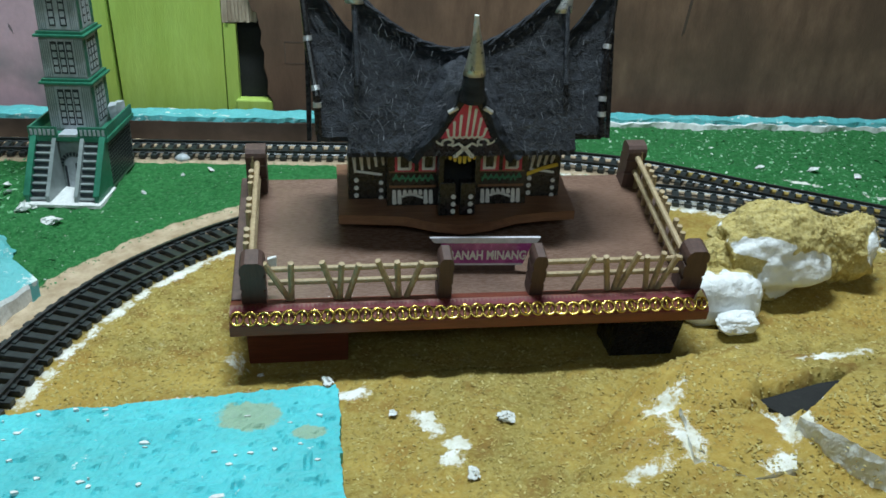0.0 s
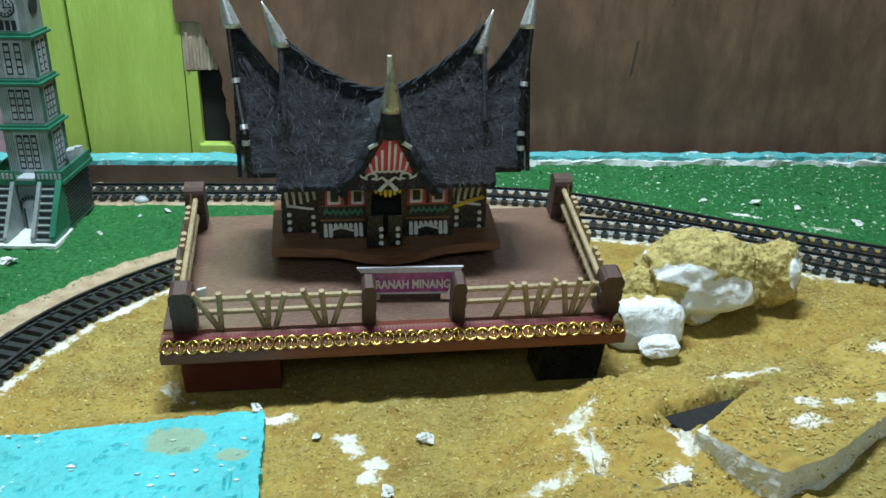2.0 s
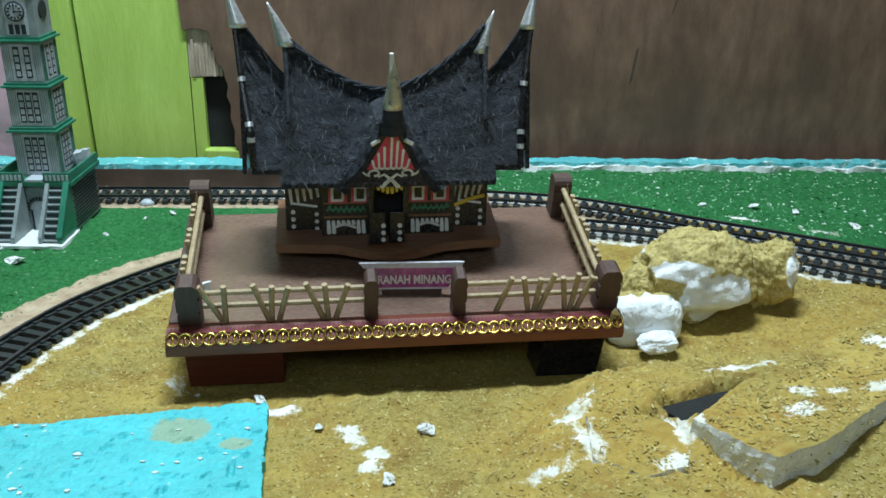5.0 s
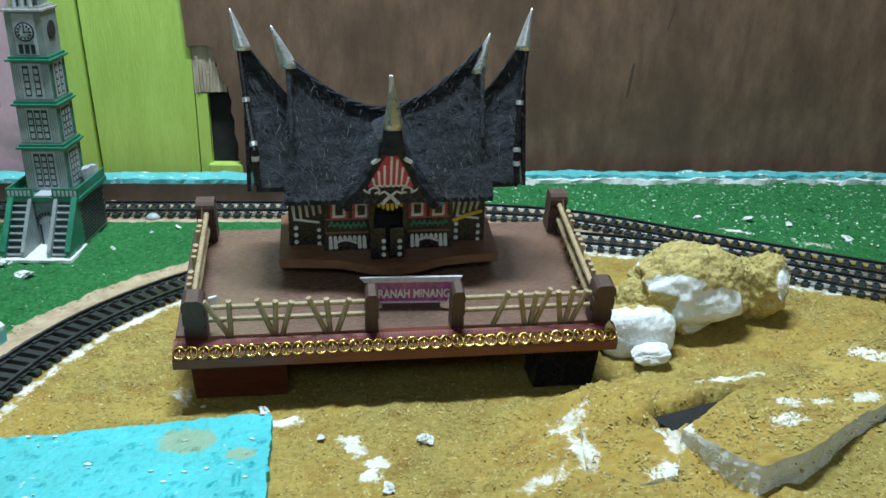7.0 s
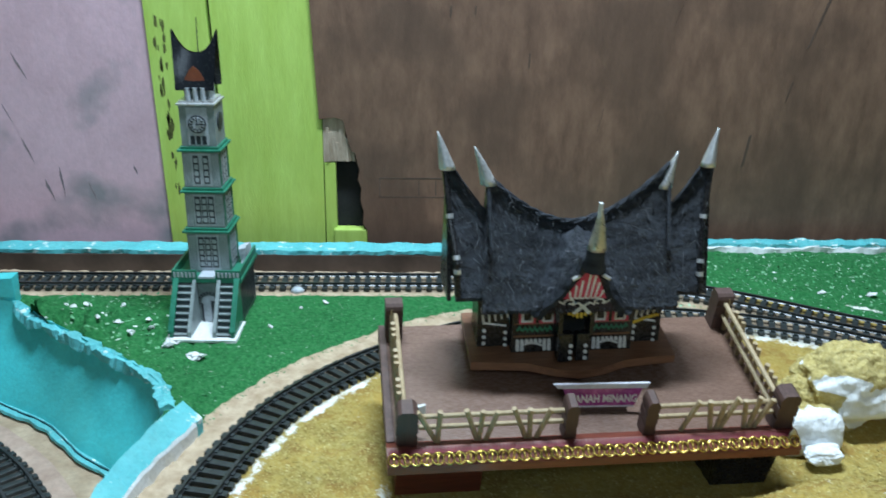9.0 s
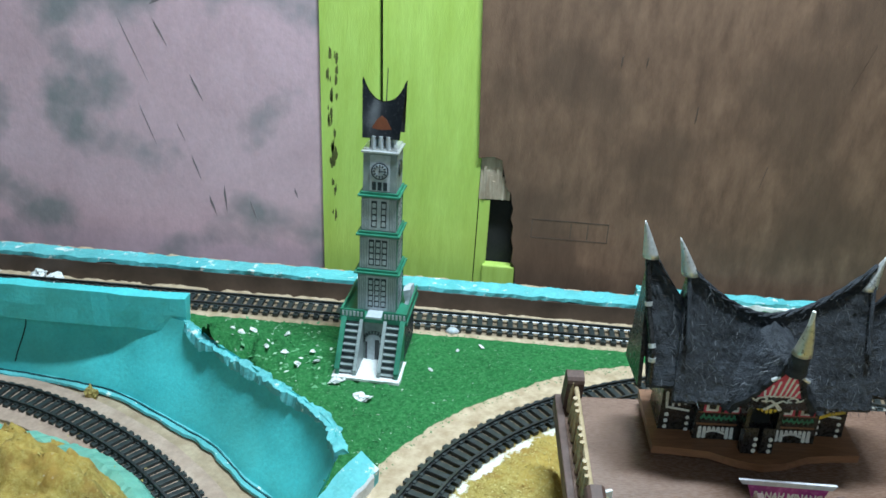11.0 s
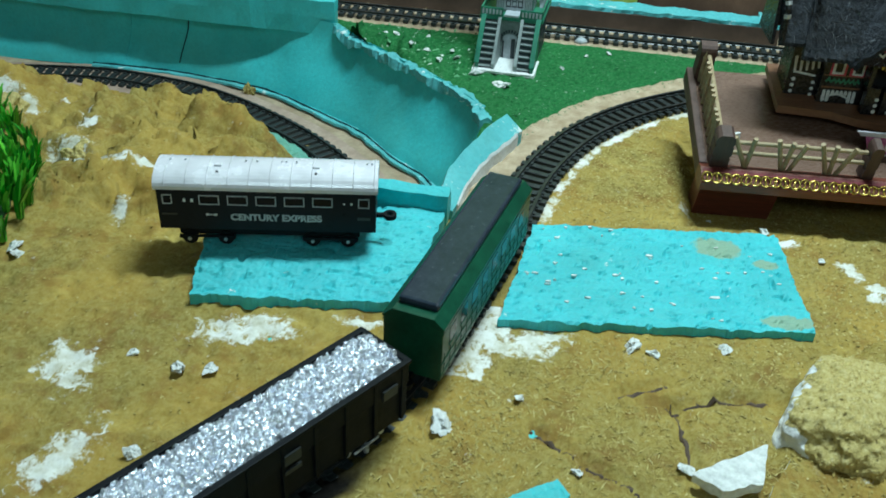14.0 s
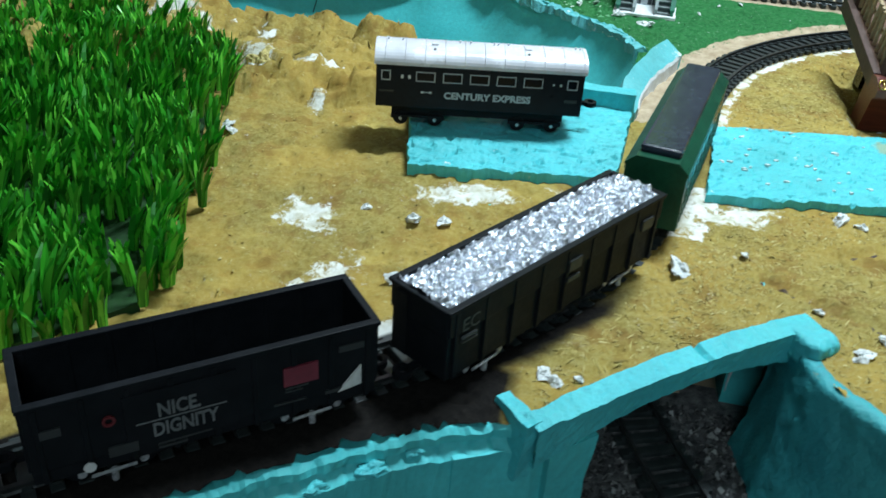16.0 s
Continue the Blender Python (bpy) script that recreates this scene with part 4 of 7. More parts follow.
bm = sweep(bmesh.new(), [p + Vector((0, 0, 0.0)) for p in wing[2:-2]], [(-0.83, -0.3), (-0.80, 0.75), (-0.70, 0.95), (-0.6, -0.3)])
for v in bm.verts:
    v.co.z *= 0.6 + 0.5 * smooth(30.5, 41.5, v.co.y)
part("bare_side", roughen(bm, 0.10, 1.0), M_FOAM, wing_wall, "bare whitish foam side")

# ---- walls of the room ----
WALL = 76.75
part("wall_pink", plate(bmesh.new(), [(-220, -70), (-26.2, -70), (-28.22, 0), (-28.95, 25), (-33.8, 200), (-220, 200)], WALL, WALL + 1.0), M_PINK, kind="structure", label="pink painted board wall with grey smears")
part("wall_lime_left", plate(bmesh.new(), [(-26.2, -70), (-22.0, -70), (-22.75, 0), (-23.55, 25), (-28, 200), (-33.8, 200), (-28.95, 25), (-28.22, 0)], WALL - 0.25, WALL + 1.0), M_LIME, kind="structure", label="lime green painted plank with peeled edge")
part("wall_lime_right", plate(bmesh.new(), [(-21.7, -70), (-13.55, -70), (-13.55, 11), (-14.3, 25), (-20, 200), (-27.6, 200), (-23.25, 25), (-22.45, 0)], WALL + 0.02, WALL + 1.0), M_LIME, kind="structure", label="lime green painted plank")
# flat black sheet in place of the shade seen through the hole
part("wall_gap_shade", box(-34, -9, WALL + 1.05, WALL + 2.0, -70, 200), M_DARK, kind="structure", label="black sheet standing for the shade behind the wall boards")
bm = bmesh.new()
torn = [(-20.2, 200), (-14.45, 25), (-13.8, 11.4), (-12.4, 11.6), (-11.6, 11.3), (-11.2, 9.6), (-10.9, 8.4), (-10.5, 8.2), (-10.35, 7.2), (-10.15, 6.6), (-10.3, 5.6), (-10.0, 4.8),
        (-10.1, 3.6), (-9.8, 2.4), (-9.9, 1.2), (-9.5, 0.6), (-9.3, -2), (-9.3, -70), (220, -70), (220, 200)]
plate(bm, torn, WALL - 0.35, WALL + 0.6)
part("wall_brown", bm, M_BROWN, kind="structure", label="dark brown plywood wall with a torn edge")
bm = bmesh.new()
plate(bm, [(-13.5, 11.5), (-13.5, 7.2), (-10.6, 7.35), (-10.7, 8.2), (-11.4, 9.0), (-11.5, 11.3), (-12.4, 11.6)], WALL + 0.1, WALL + 0.9)
for k in range(9):
    x = -13.2 + k * 0.3
    block(bm, x, x + 0.22, WALL - 0.05 + 0.05 * (k % 3), WALL + 0.2, 7.3 + 0.12 * (k % 2), 10.6 - 0.5 * (k % 4))
part("raw_wood", bm, M_RAW, kind="structure", label="pale splintered raw wood behind the torn board")
part("wall_stud", box(-13.45, -12.4, WALL + 0.1, WALL + 1.0, -70, 7.15), M_LIME, kind="structure", label="lime green edge of the stud beside the hole")
part("sill_block", box(-12.7, -9.5, WALL - 0.3, WALL + 0.9, -2.5, 0.6, 0.15), M_LIME, kind="structure", label="lime green block below the hole")
# peeled spots along the joint of pink and lime boards
rng = random.Random(4)
bm = bmesh.new()
for k in range(34):
    z = rng.choice((15.5, 14.6, 13.4, 12.0, 10.6, 10.2, 7.0, 4.5, 3.2, 18, 20)) + rng.uniform(-0.9, 0.9)
    x = -27.9 + rng.uniform(-0.35, 0.75) * (1.0 if z > 9 else 0.5) + (0.5 if z < 9 else 0)
    s = rng.uniform(0.05, 0.26)
    pts = [(x + s * rng.uniform(0.6, 1.0) * math.cos(a) * 0.8, z + 3.4 * s * rng.uniform(0.35, 1.2) * math.sin(a)) for a in np.linspace(0, 2 * math.pi, 11, endpoint=False)]
    plate(bm, pts, WALL - 0.262, WALL - 0.2)
part("peeled_paint", bm, M_PEEL, kind="structure", label="dark peeled spots along the lime plank")
# a faint framed mark and dark scratches on the brown wall
bm = bmesh.new()
for x0, x1, z0, z1 in ((-8.3, -1.0, 5.75, 5.85), (-8.3, -1.0, 3.9, 3.98), (-8.3, -8.2, 3.9, 5.8), (-1.1, -1.0, 3.9, 5.8), (-4.6, -4.5, 4.1, 5.6), (-3.0, -2.9, 4.1, 5.6)):
    block(bm, x0, x1, WALL - 0.37, WALL - 0.3, z0, z1)
for x, z, x2, z2, w in ((32.3, 23.4, 30.6, 18.6, 0.22), (29.8, 15.2, 29.3, 13.6, 0.12), (26.6, 10.2, 26.1, 7.4, 0.2), (5.4, 17.6, 5.3, 16.4, 0.1), (-1.8, 21.6, -1.9, 20.9, 0.12), (0.4, 21.6, 0.3, 21.1, 0.1), (19.5, 24.0, 18.2, 20.4, 0.06), (12.5, 12.6, 12.0, 10.6, 0.08)):
    plate(bm, [(x - w, z), (x + w * 0.4, z + 0.2), (x2 + w, z2), (x2 - w * 0.3, z2 - 0.3)], WALL - 0.37, WALL - 0.3)
part("wall_scratches", bm, M_LEDGE, kind="structure", label="faint framed mark and dark scratches on the brown wall")
# scratches and wiped grey smears on the pink board
bm = bmesh.new()
for x, z, x2, z2, w in ((-41.2, 9.4, -40.3, 6.8, 0.10), (-39.6, 5.4, -38.9, 3.2, 0.16), (-38.1, 6.6, -37.9, 3.6, 0.13), (-35.6, 5.2, -34.9, 3.0, 0.10), (-41.0, 17.2, -39.8, 14.6, 0.12), (-46, 14, -44.5, 10, 0.06), (-47.5, 22, -44.9, 16, 0.05),
                        (-31.2, 6.8, -30.9, 5.8, 0.12), (-44.4, 23.2, -42.3, 25.2, 0.30), (-44.2, 22.0, -43.0, 19.6, 0.12), (-42.5, 12.5, -41.7, 10.6, 0.05)):
    d = Vector((x2 - x, 0, z2 - z)).normalized()
    n = Vector((d.z, 0, -d.x)) * w * 1.2
    plate(bm, [(x, z), (x + (x2 - x) * 0.3 + n.x, z + (z2 - z) * 0.3 + n.z), (x2, z2), (x + (x2 - x) * 0.5 - n.x * 0.5, z + (z2 - z) * 0.5 - n.z * 0.5)], WALL - 0.02, WALL + 0.1)
part("scratches", bm, M_SCRATCH, kind="structure", label="dark scratches in the pink board")
part("wall_east", box(219, 221, -220, 90, -70, 200), M_PLASTER, kind="structure", label="pale room wall")
part("wall_west", box(-221, -219, -220, 90, -70, 200), M_PLASTER, kind="structure", label="pale room wall")
part("wall_south", box(-221, 221, -222, -220, -70, 200), M_PLASTER, kind="structure", label="pale room wall")
part("ceiling", box(-221, 221, -222, 90, 199, 201), M_PLASTER, kind="structure", label="pale ceiling")
part("floor", box(-221, 221, -222, 90, -72, -70), M_LEDGE, kind="structure", label="dark room floor")

# ---- ledge along the back ----
ledge = thing("back_ledge", "brown board ledge capped with rough teal foam", "ledge", kind="structure")
part("ledge_board", fine_box(-66, 3, 67.5, 69.0, -0.3, 1.52, 3.0, 0.05, 0.4, 1.0), M_LEDGE, ledge)
part("foam_cap", roughen(fine_box(-66, 3.2, 67.6, 69.6, 1.53, 1.90, 0.4, 0.16, 0.55, 6.0), 0.10, 2.3), M_TEAL_WORN, ledge, "rough teal foam cap")
rim = thing("foam_rim", "rough strip of teal and white foam along the wall", "foam strip", kind="structure")
part("strip", roughen(fine_box(2, 62, 73.0, 74.4, -0.3, 0.66, 0.4, 0.22, 0.6, 7.0), 0.14, 2.2), M_TEAL_WORN, rim)
part("torn_face", fine_box(2, 62, 72.7, 73.05, -0.3, 0.34, 0.4, 0.32, 1.0, 3.0), M_FOAM, rim, "torn white foam face")


# ---- tracks ----
def sleeper_mesh():
    bm = box(-0.23, 0.23, -1.55, 1.55, 0.0, 0.30, 0.04)
    for s in (-1, 1):
        block(bm, -0.15, 0.15, s * 0.98 - 0.26, s * 0.98 + 0.26, 0.29, 0.40)
    return bm


pattern = part("sleeper", sleeper_mesh(), M_SLEEPER)


def lay_track(name, label, line, z, first=0, last=None):
    track = thing(name, label, "track")
    for side in (-0.98, 0.98):
        bm = sweep(bmesh.new(), line, [(side - 0.13, 0.30), (side - 0.05, 0.36), (side - 0.07, 0.52), (side - 0.09, 0.58), (side + 0.09, 0.58), (side + 0.07, 0.52),
                                       (side + 0.05, 0.36), (side + 0.13, 0.30)])
        for v in bm.verts:
            v.co.z += z
        part("rail", bm, M_RAIL, track)
    for i, p in enumerate(line[first:last]):
        i += first
        d = line[min(i + 1, len(line) - 1)] - line[max(i - 1, 0)]
        again("sleeper", pattern, track, pose(p.x * CM, p.y * CM, z * CM, 0, 0, math.degrees(math.atan2(d.y, d.x))))
    return track


lay_track("main_track", "black plastic model track curving round the island", MAIN_LINE, 0.02)
lay_track("back_track", "black plastic model track along the wall", BACK_LINE, 0.06)
lay_track("sunken_track", "black plastic model track in the sunken cutting", LOW_LINE, LOW - 0.04)
bpy.data.objects.remove(pattern)


# ---- display stand with its fence ----
stand = thing("display_stand", "dark varnished wooden stand with bamboo fence and gold chain", "display stand", 4.95, 36.3, 0.42, 4.6, tilt=13.5)
part("deck_board", box(-11.1, 11.0, 1.1, 11.0, 2.0, 2.75, 0.05), M_DECK, stand, "glossy brown deck board")
part("front_board", profile(bmesh.new(), [(-0.42, 2.06), (-0.46, 2.12), (-0.46, 2.66), (-0.40, 2.74), (0.10, 3.02), (0.62, 3.06), (1.25, 2.78), (1.25, 1.75), (0.2, 1.75)], -11.45, 11.45), M_RED, stand, "red stained front moulding")
part("side_board", box(-11.45, -10.95, 1.2, 11.0, 1.75, 2.9, 0.06), M_POST, stand)
part("side_board", box(10.85, 11.35, 1.2, 11.0, 1.75, 2.9, 0.06), M_POST, stand)
for u0, u1, v0, m in ((-10.9, -6.0, 1.05, M_RED), (7.6, 10.95, 0.55, M_BLACK)):
    part("foot", profile(bmesh.new(), [(v0 + 0.35, -1.7), (v0, 1.78), (3.2, 1.78), (3.2, -2.3)], u0, u1), m, stand)
part("rear_foot", profile(bmesh.new(), [(9.0, -3.4), (9.0, 1.78), (10.4, 1.78), (10.4, -3.75)], -8.8, 8.8), M_BLACK, stand)
# sawtooth ribbon above and below the chain
bm = bmesh.new()
for k in range(112):
    u = -11.3 + k * 0.202
    bm.faces.new([bm.verts.new(c) for c in ((u, 0.30, 3.075), (u + 0.202, 0.30, 3.075), (u + 0.10, 0.58, 3.10))])
    bm.faces.new([bm.verts.new(c) for c in ((u, -0.42, 2.755), (u + 0.10, -0.475, 2.56), (u + 0.202, -0.42, 2.755))])
block(bm, -11.35, 11.35, 0.12, 0.32, 3.03, 3.078)
part("ribbon", bm, M_RIBBON, stand, "dark red sawtooth ribbon")


def ring(material):
    bm = bmesh.new()
    major, minor, n, k = 0.29, 0.06, 18, 6
    grid = [[bm.verts.new(((major + minor * math.cos(b)) * math.cos(a), (major + minor * math.cos(b)) * math.sin(a) * 1.05, minor * math.sin(b)))
             for b in np.linspace(0, 2 * math.pi, k, endpoint=False)] for a in np.linspace(0, 2 * math.pi, n, endpoint=False)]
    for i in range(n):
        for j in range(k):
            bm.faces.new((grid[i][j], grid[(i + 1) % n][j], grid[(i + 1) % n][(j + 1) % k], grid[i][(j + 1) % k]))
    block(bm, -0.06, 0.06, -0.22, 0.22, -0.03, 0.02)
    return bm


link = part("chain_ring", ring(M_GOLD), M_GOLD, stand, "gold plastic ring", smooth=True)
link.matrix_local = pose(-11.1 * CM, -0.17 * CM, 2.95 * CM, 33, 0, 0)
rng = random.Random(7)
for k in range(1, 39):
    again("chain_ring", link, stand, pose((-11.1 + k * 0.584) * CM, (-0.19 + 0.03 * rng.random()) * CM, (2.95 + 0.04 * rng.uniform(-1, 1)) * CM, 33 + rng.uniform(-10, 10), rng.uniform(-12, 12), rng.uniform(-20, 20)))


def post_shape(h):
    bm = bmesh.new()
    side = [(0.55, 0.0), (0.55, h * 0.34), (0.47, h * 0.36), (0.47, h * 0.40), (0.57, h * 0.42), (0.57, h * 0.66), (0.49, h * 0.68), (0.49, h * 0.72), (0.57, h * 0.74), (0.57, h - 0.34), (0.48, h - 0.14), (0.3, h)]
    outline = [(-x, z) for x, z in side] + side[::-1]
    plate(bm, outline, -0.5, 0.55)
    return bm


corner = part("post", post_shape(2.65), M_POST, stand, "notched dark brown post")
corner.matrix_local = pose(-10.35 * CM, 1.3 * CM, 2.74 * CM)
for u, v, turn in ((10.78, 1.3, 0), (-10.5, 10.3, 90), (10.35, 10.3, 90)):
    again("post", corner, stand, pose(u * CM, v * CM, 2.74 * CM, 0, 0, turn))
for u in (-1.45, 3.0):
    again("post", corner, stand, pose(u * CM, 1.25 * CM, 2.74 * CM) @ Matrix.Diagonal((0.6, 1.0, 1.0, 1.0)))
for u0, u1 in ((-9.7, -1.7), (3.4, 10.2)):
    for z in (3.75, 4.55):
        part("fence_rail", rod(bmesh.new(), (u0, 1.35, z), (u1, 1.35, z + 0.03), 0.14), M_DOWEL, stand)
for u in (-10.45, 10.35):
    for z in (3.8, 4.7):
        part("fence_rail", rod(bmesh.new(), (u, 1.9, z), (u, 9.8, z + 0.05), 0.15), M_DOWEL, stand)
pickets = ((-9.8, -8.7), (-8.6, -8.66), (-7.2, -6.5), (-6.3, -6.4), (-5.5, -6.05), (-4.65, -3.8), (-3.75, -3.6), (-2.6, -3.25),
           (5.65, 4.95), (6.25, 6.7), (7.15, 7.0), (7.85, 7.2), (8.3, 8.65), (9.1, 8.9), (9.85, 9.2))
for top_u, low_u in pickets:
    part("picket", rod(bmesh.new(), (low_u, 1.1, 2.78), (top_u, 1.08, 5.05 + 0.12 * math.sin(top_u * 5)), 0.15, n=7), M_DOWEL, stand)
for k in range(10):
    v = 2.4 + k * 0.80
    lean = (0.28, 0.0, -0.28)[k % 3]
    for u in (-10.68, 10.58):
        part("picket", rod(bmesh.new(), (u, v, 2.8), (u, v + lean, 5.1), 0.15, n=7), M_DOWEL, stand)
# a leaf-shaped gold scrap at the corner of the moulding
bm = plate(bmesh.new(), [(10.75, 2.9), (11.25, 2.95), (11.3, 3.2), (10.95, 3.7), (10.8, 3.4)], 0.0, 0.05)
part("corner_scrap", bm, M_BRASS, stand, "crumpled gold corner scrap")

# ---- name board ----
sign = thing("name_board", "magenta printed name board with a white card top edge", "sign", 5.55, 38.5, 4.2, 1.5)
bm = bmesh.new()
plate(bm, [(-1.75, 0.0), (1.95, 0.0), (2.35, 1.15), (-2.2, 1.15)], -0.05, 0.05)
part("panel", bm, M_SIGN, sign)
bm = bmesh.new()
plate(bm, [(-2.72, 1.42), (-2.5, 1.15), (2.55, 1.15), (2.74, 1.45)], -0.09, 0.09)
part("top_edge", bm, M_PAPER, sign, "folded white card edge")
part("bottom_edge", box(-1.72, 1.92, -0.07, 0.06, -0.07, 0.03), M_PAPER, sign)
lettering("name_print", "RANAH MINANG", 0.66, pose(0.16, -0.065, 0.46, 90), M_CREAM, sign, 0.012, 0.76, 0.02)
part("support", box(-1.55, 1.6, 0.06, 0.22, -0.5, 0.5), M_POST, sign)

# ---- horn-roofed house ----
house = thing("horned_house", "black model house with an upswept palm-fibre horn roof", "model house", 4.2, 43.3, 0.25, 4.5)
bm = bmesh.new()
front_edge = [(-6.1, -2.1), (-4.5, -2.2), (-2.8, -2.35), (-1.2, -2.95), (0.2, -3.2), (1.6, -2.95), (3.0, -2.4), (4.6, -2.2), (6.2, -2.1)]
slab_of(bm, front_edge + [(6.2, 2.6), (-6.1, 2.6)], 4.95, 5.45)
for v in bm.verts:
    v.co.z += (v.co.y + 2.2) * 0.2
part("base_plank", bm, M_PLANK, house, "brown base plank with a wavy front edge")
part("base_block", box(-4.8, 4.8, -0.6, 1.4, 3.9, 5.0, 0.05), M_POST, house)


def wall_panel(u0, u1, v, z0, z1, back):
    return part("wall", box(u0, u1, v, back, z0, z1), M_BLACK, house, "black painted wall")


wall_panel(-5.55, -3.55, -0.7, 5.4, 9.4, 1.6)
wall_panel(3.6, 5.6, -0.7, 5.4, 9.4, 1.6)
wall_panel(-3.6, 3.65, -1.35, 5.4, 9.4, 1.8)
part("porch", box(-1.05, -0.22, -2.5, -1.9, 5.5, 7.3, 0.04), M_BLACK, house)
part("porch", box(0.02, 0.8, -2.5, -1.9, 5.55, 7.3, 0.04), M_BLACK, house)
for u in (-0.98, 0.86):
    part("porch_post", box(u - 0.12, u + 0.12, -2.45, -1.3, 7.2, 9.4), M_BLACK, house)
part("porch_beam", box(-1.05, 1.05, -2.55, -1.3, 8.6, 9.7), M_BLACK, house)


def stroke(bm, x, z, x2, z2, w, v, w2=None, up=0.0):
    """A brushed dab of paint on a wall that faces the front."""
    a, b = Vector((x, 0, z + up)), Vector((x2, 0, z2 + up))
    d = (b - a).normalized()
    n = Vector((-d.z, 0, d.x)) * 1.25
    w2 = w if w2 is None else w2
    pts = [a + n * w, a - d * w * 0.8, a - n * w, b - n * w2, b + d * w2 * 0.8, b + n * w2]
    plate(bm, [(p.x, p.z) for p in pts], v - 0.03, v + 0.02)


def dot(bm, x, z, r, v, up=0.0):
    plate(bm, [(x + r * math.cos(a), z + up + r * math.sin(a)) for a in np.linspace(0, 2 * math.pi, 8, endpoint=False)], v - 0.04, v + 0.01)


def window(name, u, z, v, wide, high):
    bm = bmesh.new()
    block(bm, u - wide, u + wide, v - 0.03, v + 0.02, z - high, z + high)
    w = part(name, bm, M_CRIMSON, house, "crimson window panel with a white frame")
    bm = bmesh.new()
    for x0, x1, z0, z1 in ((-0.36, -0.22, -0.42, 0.42), (0.2, 0.34, -0.36, 0.44), (-0.36, 0.34, 0.28, 0.44), (-0.36, 0.3, -0.44, -0.3)):
        block(bm, u + x0, u + x1, v - 0.07, v - 0.02, z + z0, z + z1)
    part("window_frame", roughen(bm, 0.03, 4.0), M_WHITE, w)
    part("pane", box(u - 0.22, u + 0.2, v - 0.05, v - 0.01, z - 0.3, z + 0.28), M_BLACK, w)



for u in (-2.72, -1.5, 1.65, 2.85):
    window("window", u, 8.02, -1.36, 0.5, 0.52)
for s in (-1, 1):
    bm = bmesh.new()
    block(bm, s * 2.3 - 1.2, s * 2.3 + 1.2, -1.385, -1.33, 7.44, 7.52)
    block(bm, s * 2.3 - 1.2, s * 2.3 + 1.2, -1.385, -1.33, 6.62, 6.74)
    split("moulding", bm, M_PLANK, house)
    bm = bmesh.new()
    rng = random.Random(20 + s)
    x = s * 2.3 - 1.0
    while x < s * 2.3 + 1.0:
        stroke(bm, x, 7.0 + rng.uniform(-0.08, 0.08), x + 0.16, 7.3 + rng.uniform(-0.1, 0.1), 0.035, -1.36)
        stroke(bm, x + 0.16, 7.3, x + 0.26, 7.05 + rng.uniform(-0.1, 0.1), 0.03, -1.36)
        x += 0.3
    block(bm, s * 2.3 - 1.05, s * 2.3 + 1.05, -1.372, -1.34, 7.08, 7.15)
    part("scroll_painting", bm, M_LEAF, house, "painted green scrollwork")
    bm = bmesh.new()
    for k in range(8):
        x = s * 2.3 - 0.95 + k * 0.27
        deep = 0.7 if k in (0, 1, 6, 7) else 0.2
        stroke(bm, x, 6.45, x + 0.03, 6.45 - deep, 0.07, -1.37, 0.09)
    for k in range(6):
        stroke(bm, s * 2.3 - 0.55 + k * 0.18, 6.12 + 0.12 * math.sin(k / 5 * math.pi), s * 2.3 - 0.37 + k * 0.18, 6.12 + 0.12 * math.sin((k + 1) / 5 * math.pi), 0.05, -1.37)
    split("white_stripe", bm, M_WHITE, house)
    bm = bmesh.new()
    for k in range(5):
        x = s * 4.55 - 0.75 + k * 0.36
        stroke(bm, x, 8.3, x - 0.04 * s + (0.06 if s < 0 else -0.12), 8.3 - 1.05 + 0.10 * k, 0.08, -0.72, 0.05)
    stroke(bm, s * 4.55 - 0.6, 7.3, s * 4.55 + 0.7, 7.1, 0.05, -0.72)
    for k in range(3):
        dot(bm, s * 4.55 - 0.6, 6.8 - k * 0.42, 0.13, -0.72)
        dot(bm, s * 4.55 + 0.68, 6.65 - k * 0.42, 0.12, -0.72)
    split("white_stripe", bm, M_WHITE, house)
bm = bmesh.new()
for s in (-1, 1):
    for k in range(3):
        dot(bm, -0.33 if s < 0 else 0.55, 6.55 - k * 0.40, 0.13, -2.51)
split("white_dot", bm, M_WHITE, house)
bm = bmesh.new()
stroke(bm, 3.75, 7.0, 4.6, 7.35, 0.08, -0.75)
stroke(bm, 4.6, 7.35, 5.4, 7.55, 0.08, -0.75)
part("yellow_stroke", bm, M_YELLOW, house)
bm = bmesh.new()
for k in range(6):
    stroke(bm, -0.62 + k * 0.25, 9.0, -0.58 + k * 0.24, 8.35 + 0.1 * abs(k - 2.5), 0.09, -2.57, 0.06)
split("yellow_stripe", bm, M_YELLOW, house)
# the doorway's inner shade is a black plate on the wall
part("doorway", box(-0.72, 0.72, -1.42, -1.33, 5.45, 8.6), M_DARK, house)


